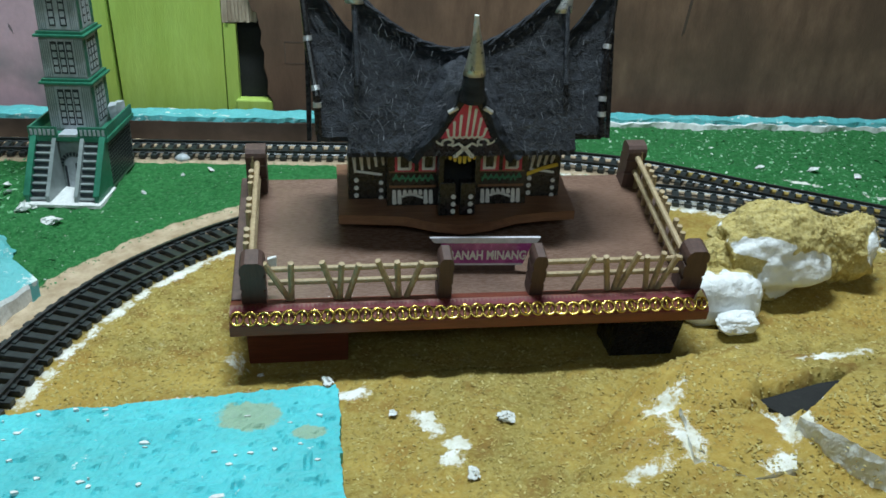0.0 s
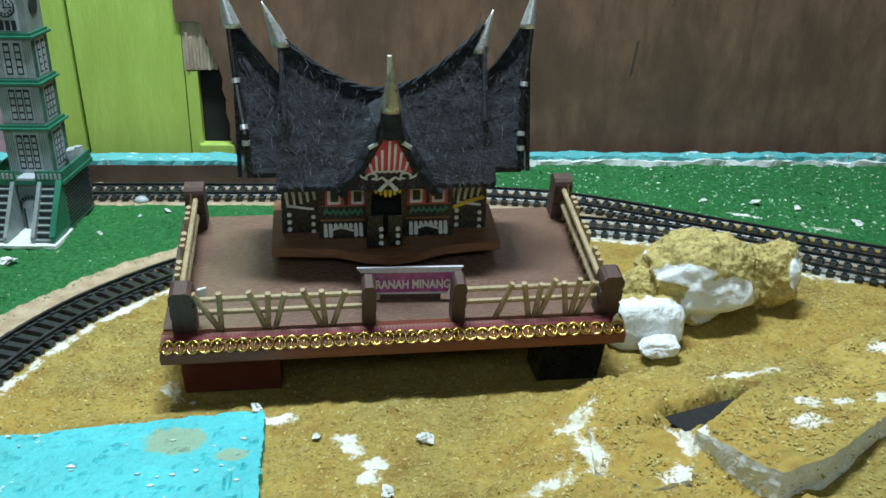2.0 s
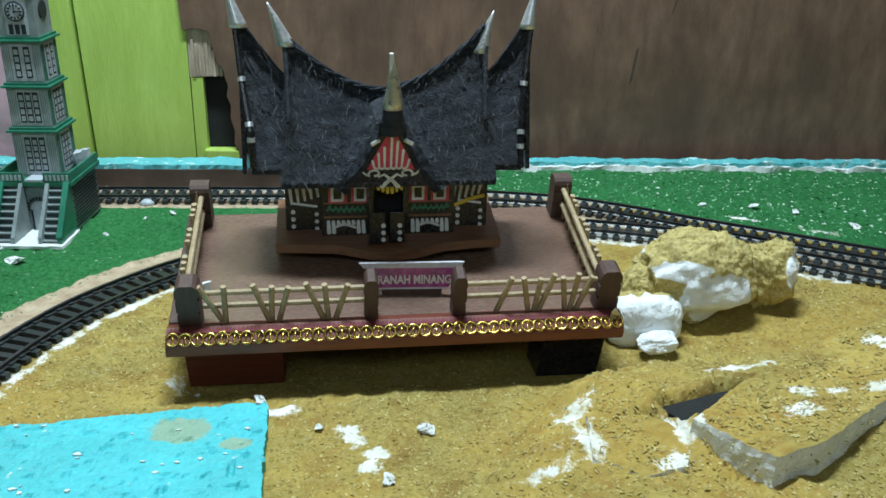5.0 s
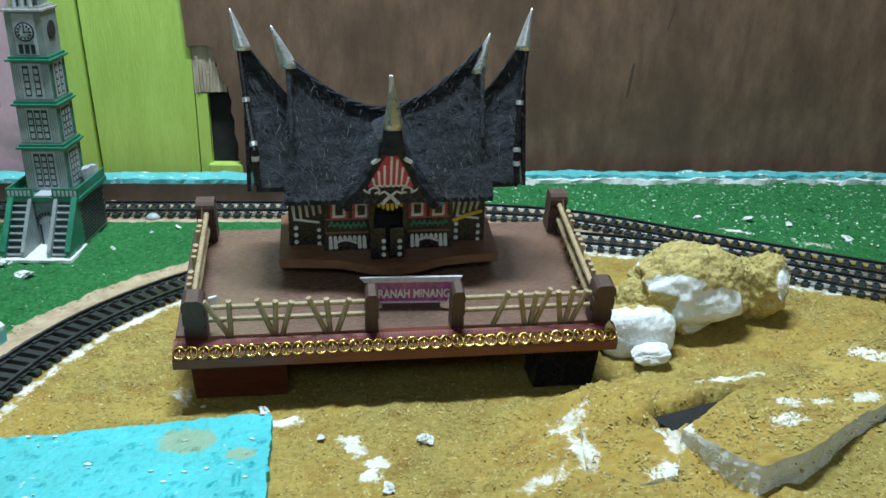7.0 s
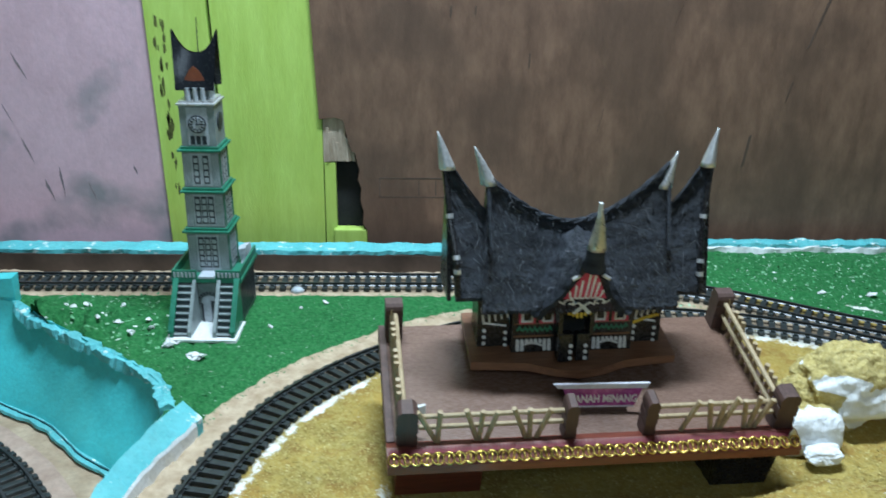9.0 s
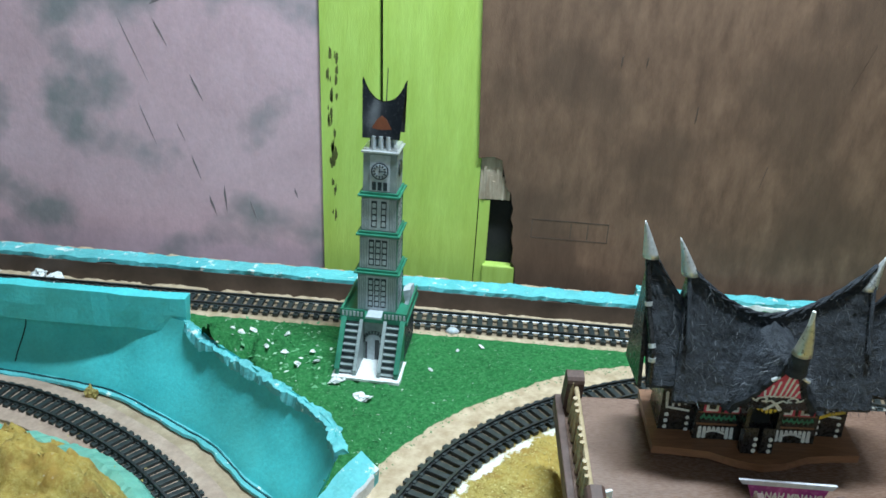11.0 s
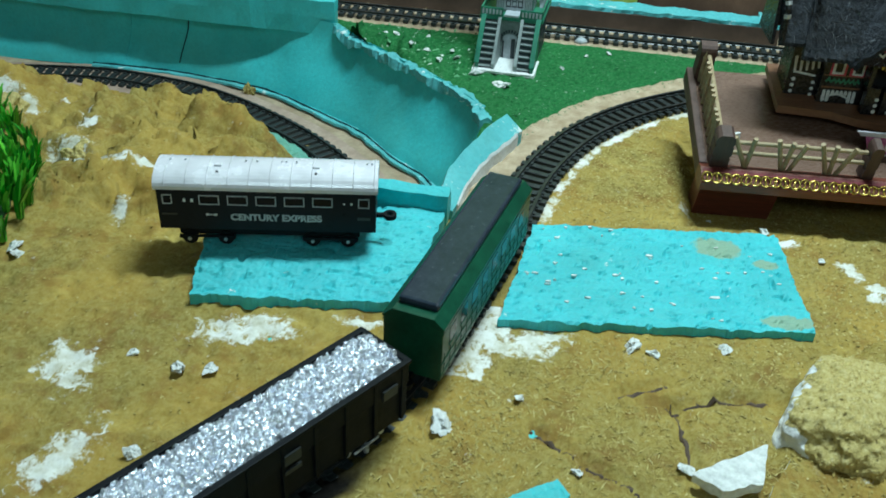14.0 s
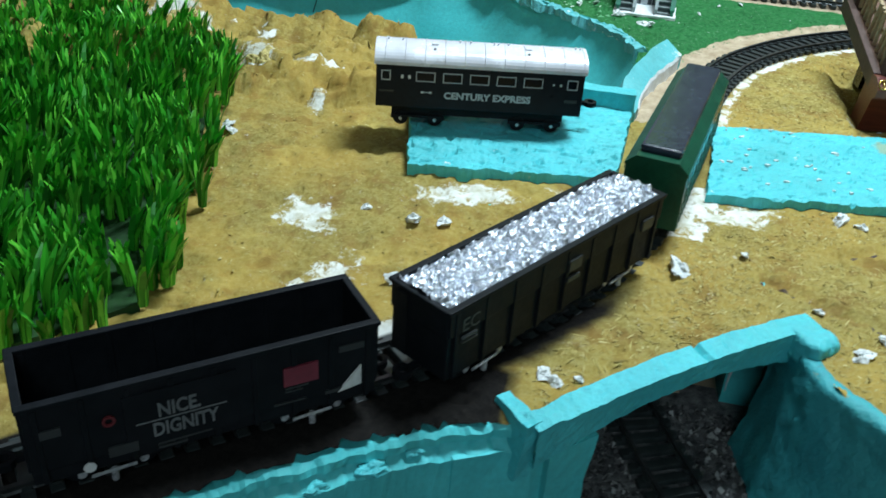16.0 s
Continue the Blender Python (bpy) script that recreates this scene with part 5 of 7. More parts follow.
def roof_skin(s, half, eave_half, ridge, eave_z, eave_v, ridge_v, thick, n=70, m=26):
    """One concave slope of a saddle roof whose ridge rises to both ends, in shaggy layers, closed below."""
    bm = bmesh.new()
    outer, inner = [], []
    for j in range(m + 1):
        w = j / m
        row_o, row_i = [], []
        for i in range(n + 1):
            t = -1 + 2 * i / n
            u = t * (half + (eave_half - half) * w)
            z = ridge(t * half) + (eave_z - ridge(t * half)) * (w ** 0.86)
            v = ridge_v + s * (eave_v * (w ** 1.15 + 0.03)) - s * 0.04 * math.sin(math.pi * w)
            jag = noise.noise(Vector((u * 1.3, w * 5, s))) * 0.10 + noise.noise(Vector((u * 5.0, w * 14, s))) * 0.07
            layer = (w * 4.3 + 0.12 * noise.noise(Vector((u * 2.0, 0, s * 5)))) % 1.0
            jag -= 0.05 * (layer ** 2) if w > 0.1 else 0.0
            ragged = noise.noise(Vector((u * 4.0, 0.0, s * 3))) * 0.14 if j == m else 0.0
            row_o.append(Vector((u, v - s * jag, z + jag * 0.6 + ragged)))
            row_i.append(Vector((u, v - s * thick, z - thick * 1.2)))
        outer.append(row_o)
        inner.append(row_i)
    loft(bm, *outer)
    loft(bm, *inner)
    loft(bm, outer[-1], inner[-1])
    for i in (0, n):
        loft(bm, [r[i] for r in outer], [r[i] for r in inner])
    bmesh.ops.remove_doubles(bm, verts=bm.verts, dist=0.001)
    return bm


def inner_ridge(u):
    return 13.40 + 2.5 * (abs(u + 0.25) / 4.6) ** 1.8


def outer_ridge(u):
    return 12.9 + 4.6 * max((abs(u) - 3.2) / 4.5, 0.0) ** 1.65


OUTER = (7.6, 7.1, outer_ridge, 9.8, 2.05, -0.40)
INNER = (5.2, 5.65, inner_ridge, 9.15, 2.5, -0.40)
for s in (-1, 1):
    part("outer_roof_slope", roof_skin(s, *OUTER, 0.3), M_THATCH, house, "black palm-fibre outer roof")
    part("inner_roof_slope", roof_skin(s, *INNER, 0.3), M_THATCH, house, "black palm-fibre inner roof")
for u, ridge, reach in ((-5.15, inner_ridge, 2.2), (5.15, inner_ridge, 2.2), (-7.45, outer_ridge, 1.8), (7.45, outer_ridge, 1.8)):
    bm = bmesh.new()
    profile(bm, [(-0.4 - reach, 9.5), (-0.4 + reach, 9.5), (-0.25, ridge(u) - 0.3), (-0.5, ridge(u) - 0.3)], u - 0.12 if u < 0 else u - 0.1, u + 0.1 if u < 0 else u + 0.12)
    part("gable", bm, M_BLACK, house)
# ridge ropes and edge bars
for half, ridge, strands in ((5.15, inner_ridge, 3), (7.5, outer_ridge, 1)):
    for n in range(strands):
        line = [Vector((t * half, -0.4 + 0.12 * math.sin(t * 14 + n * 2.1), ridge(t * half) + 0.06 + 0.09 * math.cos(t * 14 + n * 2.1))) for t in np.linspace(-1, 1, 70)]
        bm = bmesh.new()
        rings = [[bm.verts.new(p + Vector((0, 0.12 * math.cos(a), 0.12 * math.sin(a)))) for a in np.linspace(0, 2 * math.pi, 7, endpoint=False)] for p in line]
        for a, b in zip(rings, rings[1:]):
            for i in range(7):
                bm.faces.new((a[i], a[(i + 1) % 7], b[(i + 1) % 7], b[i]))
        part("ridge_rope", roughen(bm, 0.05, 3.0, n), M_THATCH, house)
for s, points in ((-1, [(-7.65, -0.5, 16.75), (-7.4, -1.3, 14.05), (-7.05, -2.3, 11.75), (-7.0, -2.5, 9.9)]), (1, [(7.6, -0.5, 16.7), (7.2, -1.25, 13.7), (6.98, -2.2, 11.1), (7.02, -2.5, 9.65)])):
    bm = bmesh.new()
    for a, b in zip(points, points[1:]):
        rod(bm, a, b, 0.17, n=9)
    bar = part("edge_bar", bm, M_BLACK, house)
    bm = bmesh.new()
    for a, b, t in ((0, 1, 0.93), (1, 2, 0.85), (2, 3, 0.22)):
        p = Vector(points[a]).lerp(Vector(points[b]), t)
        d = (Vector(points[b]) - Vector(points[a])).normalized()
        rod(bm, p - d * 0.12, p + d * 0.12, 0.21, n=12)
    split("band", bm, M_STEEL, bar, "silver band")
    bm = bmesh.new()
    points = [(s * 5.2, -0.6, 15.75), (s * 5.1, -1.55, 13.5), (s * 5.1, -2.0, 12.2)]
    for a, b in zip(points, points[1:]):
        rod(bm, a, b, 0.13, n=7)
    part("edge_bar", roughen(bm, 0.06, 2.0), M_THATCH, house)


def horn(name, base, tip, r, material, bend=0.15):
    bm = bmesh.new()
    a, b = Vector(base), Vector(tip)
    rings = []
    for k in range(9):
        t = k / 8
        p = a.lerp(b, t) + Vector((bend * math.sin(math.pi * t), 0, 0))
        rr = r * (1 - t) ** 0.9 + 0.03
        rings.append([bm.verts.new(p + Vector((rr * math.cos(x), rr * math.sin(x), 0))) for x in np.linspace(0, 2 * math.pi, 14, endpoint=False)])
    for p, q in zip(rings, rings[1:]):
        for i in range(14):
            bm.faces.new((p[i], p[(i + 1) % 14], q[(i + 1) % 14], q[i]))
    bm.faces.new(rings[0][::-1])
    bm.faces.new(rings[-1])
    return part(name, bm, material, house, "pointed metal horn tip", smooth=True)


horn("horn_tip", (-7.48, -0.38, 16.7), (-8.05, -0.3, 18.8), 0.44, M_STEEL, 0.02)
horn("horn_tip", (7.42, -0.42, 16.65), (7.85, -0.3, 18.85), 0.40, M_STEEL, -0.02)
horn("horn_tip", (-5.12, -0.35, 15.75), (-6.0, -0.4, 17.95), 0.46, M_STEEL, 0.03)
horn("horn_tip", (4.98, -0.35, 15.4), (5.6, -0.4, 17.55), 0.46, M_STEEL, -0.03)


# front dormer, whose gable leans out over the porch
def gable_v(z):
    return -2.98 - 0.44 * (z - 9.05)


def leaned(bm):
    for v in bm.verts:
        v.co.y += gable_v(v.co.z)
    return bm


bm = bmesh.new()
rim, root = [(0.0, 13.55), (0.48, 13.05), (0.80, 11.7), (1.35, 10.5), (2.45, 8.95)], [(0.0, -0.9, 13.35), (0.9, -1.05, 12.9), (1.75, -1.6, 11.5), (2.5, -2.35, 10.0), (3.0, -2.98, 8.95)]
shell = []
for k in range(9):
    t = k / 8
    arc = []
    for s in (-1, 1):
        edge = [Vector((s * u, gable_v(z) - 0.2, z)) for u, z in rim]
        back = [Vector((s * u, v, z)) for u, v, z in root]
        side = [a.lerp(b, t) + Vector((0, 0, -0.30 * math.sin(math.pi * t))) for a, b in zip(edge, back)]
        fine = [side[i].lerp(side[i + 1], j / 4) for i in range(4) for j in range(4)] + [side[-1]]
        arc.append(fine)
    shell.append(arc[0][::-1] + arc[1][1:])
loft(bm, *shell)
loft(bm, *[[p + Vector((-0.12 * p.x, 0.12, -0.22)) for p in row] for row in shell])
loft(bm, shell[0], [p + Vector((-0.12 * p.x, 0.12, -0.22)) for p in shell[0]])
bmesh.ops.remove_doubles(bm, verts=bm.verts, dist=0.001)
bmesh.ops.subdivide_edges(bm, edges=bm.edges, cuts=2, use_grid_fill=True)
dormer = part("dormer_roof", roughen(roughen(bm, 0.10, 1.6), 0.07, 5.0), M_THATCH, house, "black fibre dormer roof", smooth=True)
part("dormer_neck", rod(bmesh.new(), (0, -4.55, 12.3), (0, -4.9, 13.6), 0.62, 0.46, 16), M_THATCH, dormer)
part("dormer_face", leaned(plate(bmesh.new(), [(-2.2, 8.9), (2.2, 8.9), (1.3, 10.3), (0.62, 11.9), (0.0, 12.9), (-0.62, 11.9), (-1.3, 10.3)], -0.06, 0.08)), M_BLACK, dormer)
part("red_gable", leaned(plate(bmesh.new(), [(-1.22, 10.0), (1.22, 10.0), (0.72, 11.1), (0.0, 12.55), (-0.72, 11.1)], -0.10, -0.05)), M_CRIMSON, dormer, "crimson painted gable")
bm = bmesh.new()
flames = ((-0.95, 10.55), (-0.66, 11.0), (-0.36, 11.35), (0.0, 12.15), (0.30, 11.7), (0.60, 11.2), (0.92, 10.6))
for k, (x, z) in enumerate(flames):
    stroke(bm, x, z, x * 0.9, 10.12, 0.055, -0.10, 0.04)
    if k:
        x0 = flames[k - 1][0]
        stroke(bm, x0 * 0.9, 10.14, (x0 + x) * 0.45, 10.02, 0.045, -0.10)
        stroke(bm, (x0 + x) * 0.45, 10.02, x * 0.9, 10.14, 0.045, -0.10)
for s in (-1, 1):
    stroke(bm, 0.45 * s, 8.88, 0.1 * s, 9.3, 0.09, -0.10, 0.08)
    stroke(bm, 0.1 * s, 9.3, -0.34 * s, 9.72, 0.08, -0.10, 0.04)
    prev = None
    for k in range(15):
        a = -0.6 + k / 14 * 5.4
        r = 0.34 - 0.013 * k
        p = (s * (0.82 + r * math.cos(a)), 9.75 + r * 0.8 * math.sin(a))
        if prev:
            stroke(bm, *prev, *p, 0.045, -0.10)
        prev = p
    stroke(bm, s * 1.12, 9.62, s * 1.38, 9.78, 0.04, -0.10)
    stroke(bm, s * 1.38, 9.78, s * 1.5, 10.05, 0.04, -0.10, 0.02)
    stroke(bm, s * 0.3, 9.72, s * 0.62, 9.55, 0.045, -0.10)
part("scroll_painting", leaned(bm), M_WHITE, dormer, "painted white scrolls")
for s in (-1, 1):
    p = Vector((s * 0.82, gable_v(11.7) - 0.28, 11.7))
    part("clip", rod(bmesh.new(), p - Vector((s * 0.20, 0, -0.13)), p + Vector((s * 0.20, 0.05, -0.13)), 0.11, n=8), M_STEEL, dormer)
horn("horn_tip", (0, -4.88, 13.5), (-0.07, -5.3, 16.1), 0.5, M_BRASS, 0.05)
part("tip_wrap", roughen(rod(bmesh.new(), (-0.04, -5.17, 15.35), (-0.09, -5.32, 16.25), 0.17, 0.10, 9), 0.04, 3.0), M_WHITE, house)
# loose fibres over the slopes
rng = random.Random(31)
bm = bmesh.new()
for k in range(4200):
    t, w = rng.uniform(-1, 1), rng.random() ** 0.8
    wide = rng.random() < 0.35
    half, eave_half, ridge, ez, ev, rv = OUTER if wide else INNER
    u = t * (half + (eave_half - half) * w)
    z = ridge(t * half) + (ez - ridge(t * half)) * (w ** 0.86)
    v = rv - ev * (w ** 1.15 + 0.03) - 0.08
    a = rng.gauss(-1.57, 1.25)
    length = rng.uniform(0.2, 0.6)
    d = Vector((math.cos(a), 0.35 * math.sin(a), 0.95 * math.sin(a))) * length
    n = Vector((-math.sin(a), 0, math.cos(a))) * 0.013
    p = Vector((u, v - rng.uniform(0.02, 0.12), z + 0.08))
    vs = [bm.verts.new(c) for c in (p - n, p + n, p + d + n * 0.4 + Vector((0, -0.06, 0)), p + d - n * 0.4 + Vector((0, -0.06, 0)))]
    bm.faces.new(vs)
# and over the dormer
for k in range(220):
    s = rng.choice((-1, 1))
    w, depth = rng.random(), rng.uniform(-4.85, -1.8)
    p = Vector((s * (0.4 + 2.1 * w), gable_v(13.0 - 3.7 * w) + 2.2 * (depth + 4.85) / 3.05 * (1 - 0.7 * w), 13.05 - 3.8 * w))
    d = Vector((s * rng.uniform(-0.1, 0.35), rng.uniform(-0.2, 0.2), -rng.uniform(0.1, 0.5)))
    n = Vector((0.0, 0.02, 0.0))
    lift = Vector((s * 0.2, 0, 0.16))
    vs = [bm.verts.new(c) for c in (p - n, p + n, p + d + lift + n * 0.4, p + d + lift - n * 0.4)]
    bm.faces.new(vs)
part("roof_fuzz", bm, M_HAIR, house, "short grey fibres on the roof", kind="stuff")

# ---- clock tower ----
tower = thing("clock_tower", "grey and green printed card clock tower with black horned roof", "model tower", -20.35, 59.7, 0, -3, lean=-0.7)
part("plinth", box(-2.35, 2.35, -2.4, 2.6, 0, 3.55, 0.04), M_TOWER, tower, "grey brick plinth")
for s in (-1, 1):
    for k in range(9):
        z0 = 0.42 * k
        part("step", box(s * 1.6 - 0.55, s * 1.6 + 0.55, -5.05 + 0.3 * k, -2.3, z0, z0 + 0.34), M_TOWER, tower)
        part("riser", box(s * 1.6 - 0.54, s * 1.6 + 0.54, -5.06 + 0.3 * k, -5.0 + 0.3 * k, z0 + 0.02, z0 + 0.26), M_INK, tower)
    for u in (s * 2.28, s * 0.93):
        bm = bmesh.new()
        profile(bm, [(-5.2, 0), (-5.2, 0.6), (-2.45, 4.15), (-2.3, 4.15), (-2.3, 0)], u - 0.13, u + 0.13)
        part("balustrade", bm, M_TOWER_GREEN if abs(u) > 1.5 else M_TOWER, tower, "green stair balustrade" if abs(u) > 1.5 else "")
    bm = bmesh.new()
    profile(bm, [(-5.25, 0.55), (-5.25, 0.68), (-2.45, 4.3), (-2.35, 4.2), (-2.45, 4.05)], s * 2.28 - 0.2, s * 2.28 + 0.2)
    part("handrail", bm, M_TOWER_GREEN, tower)
part("apron", fine_box(-2.6, 2.6, -5.6, -2.4, -0.05, 0.16, 0.6, 0.08, 1.4, 2.0), M_FOAM, tower, "white foam apron")
bm = bmesh.new()
arch = [(-0.62, 0.1), (-0.62, 1.7)] + [(0.62 * math.cos(a), 1.7 + 0.62 * math.sin(a)) for a in np.linspace(math.pi, 0, 11)] + [(0.62, 1.7), (0.62, 0.1)]
plate(bm, arch, -2.46, -2.39)
part("doorway", bm, M_TOWER_LIGHT, tower)
bm = bmesh.new()
for a in np.linspace(0, math.pi, 12):
    c, s = math.cos(a), math.sin(a)
    plate(bm, [(0.70 * c - 0.05 * s, 1.7 + 0.70 * s + 0.05 * c), (0.95 * c - 0.07 * s, 1.7 + 0.95 * s + 0.07 * c), (0.95 * c + 0.07 * s, 1.7 + 0.95 * s - 0.07 * c), (0.70 * c + 0.05 * s, 1.7 + 0.70 * s - 0.05 * c)], -2.5, -2.42)
block(bm, -0.64, -0.5, -2.48, -2.4, 0.1, 1.7)
block(bm, 0.5, 0.64, -2.48, -2.4, 0.1, 1.7)
block(bm, 0.1, 0.45, -2.48, -2.4, 0.2, 1.9)
split("arch_stone", bm, M_INK, tower)
bm = bmesh.new()
for s in (-1, 1):
    for k in range(6):
        for j in range(5):
            x = s * 1.6 - 0.6 + j * 0.24 + (0.1 if k % 2 else 0)
            block(bm, x, x + 0.18, -2.45, -2.38, 2.0 + k * 0.22, 2.15 + k * 0.22)
for k in range(13):
    for j in range(12):
        y = -2.2 + j * 0.38 + (0.19 if k % 2 else 0)
        block(bm, 2.33, 2.39, y, y + 0.3, 0.25 + k * 0.24, 0.41 + k * 0.24)
part("brick_print", bm, M_INK, tower, "printed dark bricks", kind="stuff")
part("terrace", box(-2.65, 2.65, -2.75, 2.8, 3.5, 3.85, 0.05), M_TOWER_GREEN, tower, "green terrace slab")
for s in (-1, 1):
    part("parapet", box(s * 1.65 - 0.95, s * 1.65 + 0.95, -2.72, -2.58, 3.8, 4.5), M_TOWER_GREEN, tower)
    bm = bmesh.new()
    for k in range(6):
        block(bm, s * 1.65 - 0.8 + k * 0.29, s * 1.65 - 0.64 + k * 0.29, -2.77, -2.7, 3.95, 4.35)
    part("lattice", bm, M_TOWER_LIGHT, tower)
    part("parapet", box(s * 2.5 - 0.07, s * 2.5 + 0.07, -2.6, 2.7, 3.8, 4.5), M_TOWER_GREEN, tower)
part("step_slab", box(-0.6, 0.6, -2.75, -1.4, 3.85, 4.0), M_TOWER_LIGHT, tower)


def tier(half, z0, z1, columns, rows_n, group_gap):
    body = part("tier", box(-half, half, -half, half, z0, z1), M_TOWER, tower, "grey tier with printed windows")
    high = z1 - z0
    for face in range(2):
        turn = pose(0, 0, 0, 0, 0, 90 * face)
        bm = bmesh.new()
        block(bm, -half * 0.58, half * 0.58, -half - 0.02, -half + 0.01, z0 + high * 0.06, z1 - high * 0.06)
        bmesh.ops.transform(bm, matrix=turn, verts=bm.verts)
        part("window_field", bm, M_TOWER_LIGHT, body)
        for c in range(columns):
            u = (c - (columns - 1) / 2) * group_gap
            bm = bmesh.new()
            block(bm, u - 0.21, u + 0.21, -half - 0.035, -half, z0 + high * 0.13, z1 - high * 0.11)
            bmesh.ops.transform(bm, matrix=turn, verts=bm.verts)
            w = part("window", bm, M_INK, body)
            bm = bmesh.new()
            for r in range(rows_n):
                zz = z0 + high * (0.17 + 0.70 * r / rows_n)
                block(bm, u - 0.14, u + 0.14, -half - 0.05, -half - 0.02, zz, zz + high * 0.70 / rows_n * 0.72)
            bmesh.ops.transform(bm, matrix=turn, verts=bm.verts)
            split("pane", bm, M_TOWER_LIGHT, w)
        bm = bmesh.new()
        for s in (-1, 1):
            for k in range(4):
                u = s * half * (0.66 + 0.09 * k)
                block(bm, u - 0.03, u + 0.03, -half - 0.02, -half + 0.01, z0 + high * 0.06, z1 - high * 0.08)
        bmesh.ops.transform(bm, matrix=turn, verts=bm.verts)
        split("pilaster_line", bm, M_TOWER_LIGHT if face == 0 else M_TOWER_GREEN, body)
    return body


def cornice(half, z, material):
    bm = box(-half, half, -half, half, z, z + 0.16, 0.03)
    block(bm, -half + 0.18, half - 0.18, -half + 0.18, half - 0.18, z + 0.15, z + 0.34)
    part("cornice", bm, material, tower, "green card cornice" if material is M_TOWER_GREEN else "silver card cornice")


tier(1.52, 3.85, 7.1, 3, 5, 0.5)
cornice(1.78, 7.1, M_TOWER_GREEN)
tier(1.42, 7.4, 10.2, 3, 4, 0.5)
cornice(1.68, 10.2, M_TOWER_GREEN)
tier(1.34, 10.5, 13.3, 2, 4, 0.72)
cornice(1.6, 13.3, M_TOWER_GREEN)
clock_tier = part("clock_tier", box(-1.26, 1.26, -1.26, 1.26, 13.6, 16.65), M_TOWER, tower)
part("clock_panel", box(-0.75, 0.75, -1.29, -1.25, 13.75, 16.5), M_TOWER_LIGHT, clock_tier)
clock = part("clock", rod(bmesh.new(), (0, -1.36, 15.3), (0, -1.27, 15.3), 0.66, n=26), M_INK, clock_tier, "round clock face")
part("dial", rod(bmesh.new(), (0, -1.38, 15.3), (0, -1.35, 15.3), 0.56, n=26), M_TOWER_LIGHT, clock)
bm = bmesh.new()
for k in range(12):
    a = k * math.pi / 6
    stroke(bm, 0.36 * math.sin(a), 15.3 + 0.36 * math.cos(a), 0.5 * math.sin(a), 15.3 + 0.5 * math.cos(a), 0.045, -1.385)
dot(bm, 0, 15.3, 0.08, -1.385)
stroke(bm, 0, 15.3, 0.3, 15.3, 0.03, -1.39)
stroke(bm, 0, 15.3, 0.0, 15.72, 0.025, -1.39)
part("dial_print", bm, M_INK, clock)
bm = bmesh.new()
for x in (-0.42, 0.0, 0.42):
    block(bm, x - 0.15, x + 0.15, -1.31, -1.26, 13.8, 14.45)
split("small_window", bm, M_INK, clock_tier)
part("side_clock", rod(bmesh.new(), (1.27, 0, 15.3), (1.34, 0, 15.3), 0.62, n=24), M_INK, clock_tier)
cornice(1.4, 16.65, M_STEEL)
bm = bmesh.new()
for x in (-0.55, 0.0, 0.55):
    rod(bm, (x, -1.05, 16.95), (x, -1.05, 17.9), 0.2, n=10)
split("lantern_column", bm, M_TOWER_LIGHT, tower)
part("lantern", box(-0.9, 0.9, -0.7, 0.9, 16.9, 18.1), M_TOWER, tower)
bm = bmesh.new()
plate(bm, [(-0.95, 18.0), (0.95, 18.0), (0.35, 19.1), (0.0, 19.4), (-0.35, 19.1)], -0.95, -0.9)
part("lantern_gable", bm, M_RUST, tower, "orange brown gable")


def saddle(s):
    bm = bmesh.new()
    cols = 14
    lines = []
    for j in range(6):
        w = j / 5
        lines.append([Vector((t * (1.62 - 0.25 * w), s * (0.15 + 1.05 * w), (20.2 + 1.7 * t * t * (0.45 + 0.55 * abs(t))) * (1 - w) + 17.75 * w)) for t in np.linspace(-1, 1, cols)])
    loft(bm, *lines)
    loft(bm, *[[p + Vector((0, -s * 0.07, -0.05)) for p in line] for line in lines])
    return bm


part("saddle_roof", saddle(-1), M_CARD_BLACK, tower, "glossy black card saddle roof", smooth=True)
part("saddle_roof", saddle(1), M_CARD_BLACK, tower, smooth=True)
part("aerial", rod(bmesh.new(), (0.1, 0.2, 20.1), (0.15, 0.3, 22.6), 0.04, 0.03, 6), M_INK, tower)
bm = fine_box(1.95, 2.4, 0.4, 2.0, 3.6, 5.0, 0.4, 0.3, 1.0, 3.0)
part("glue_scrap", bm, M_TOWER_LIGHT, tower, "torn white glue scrap")


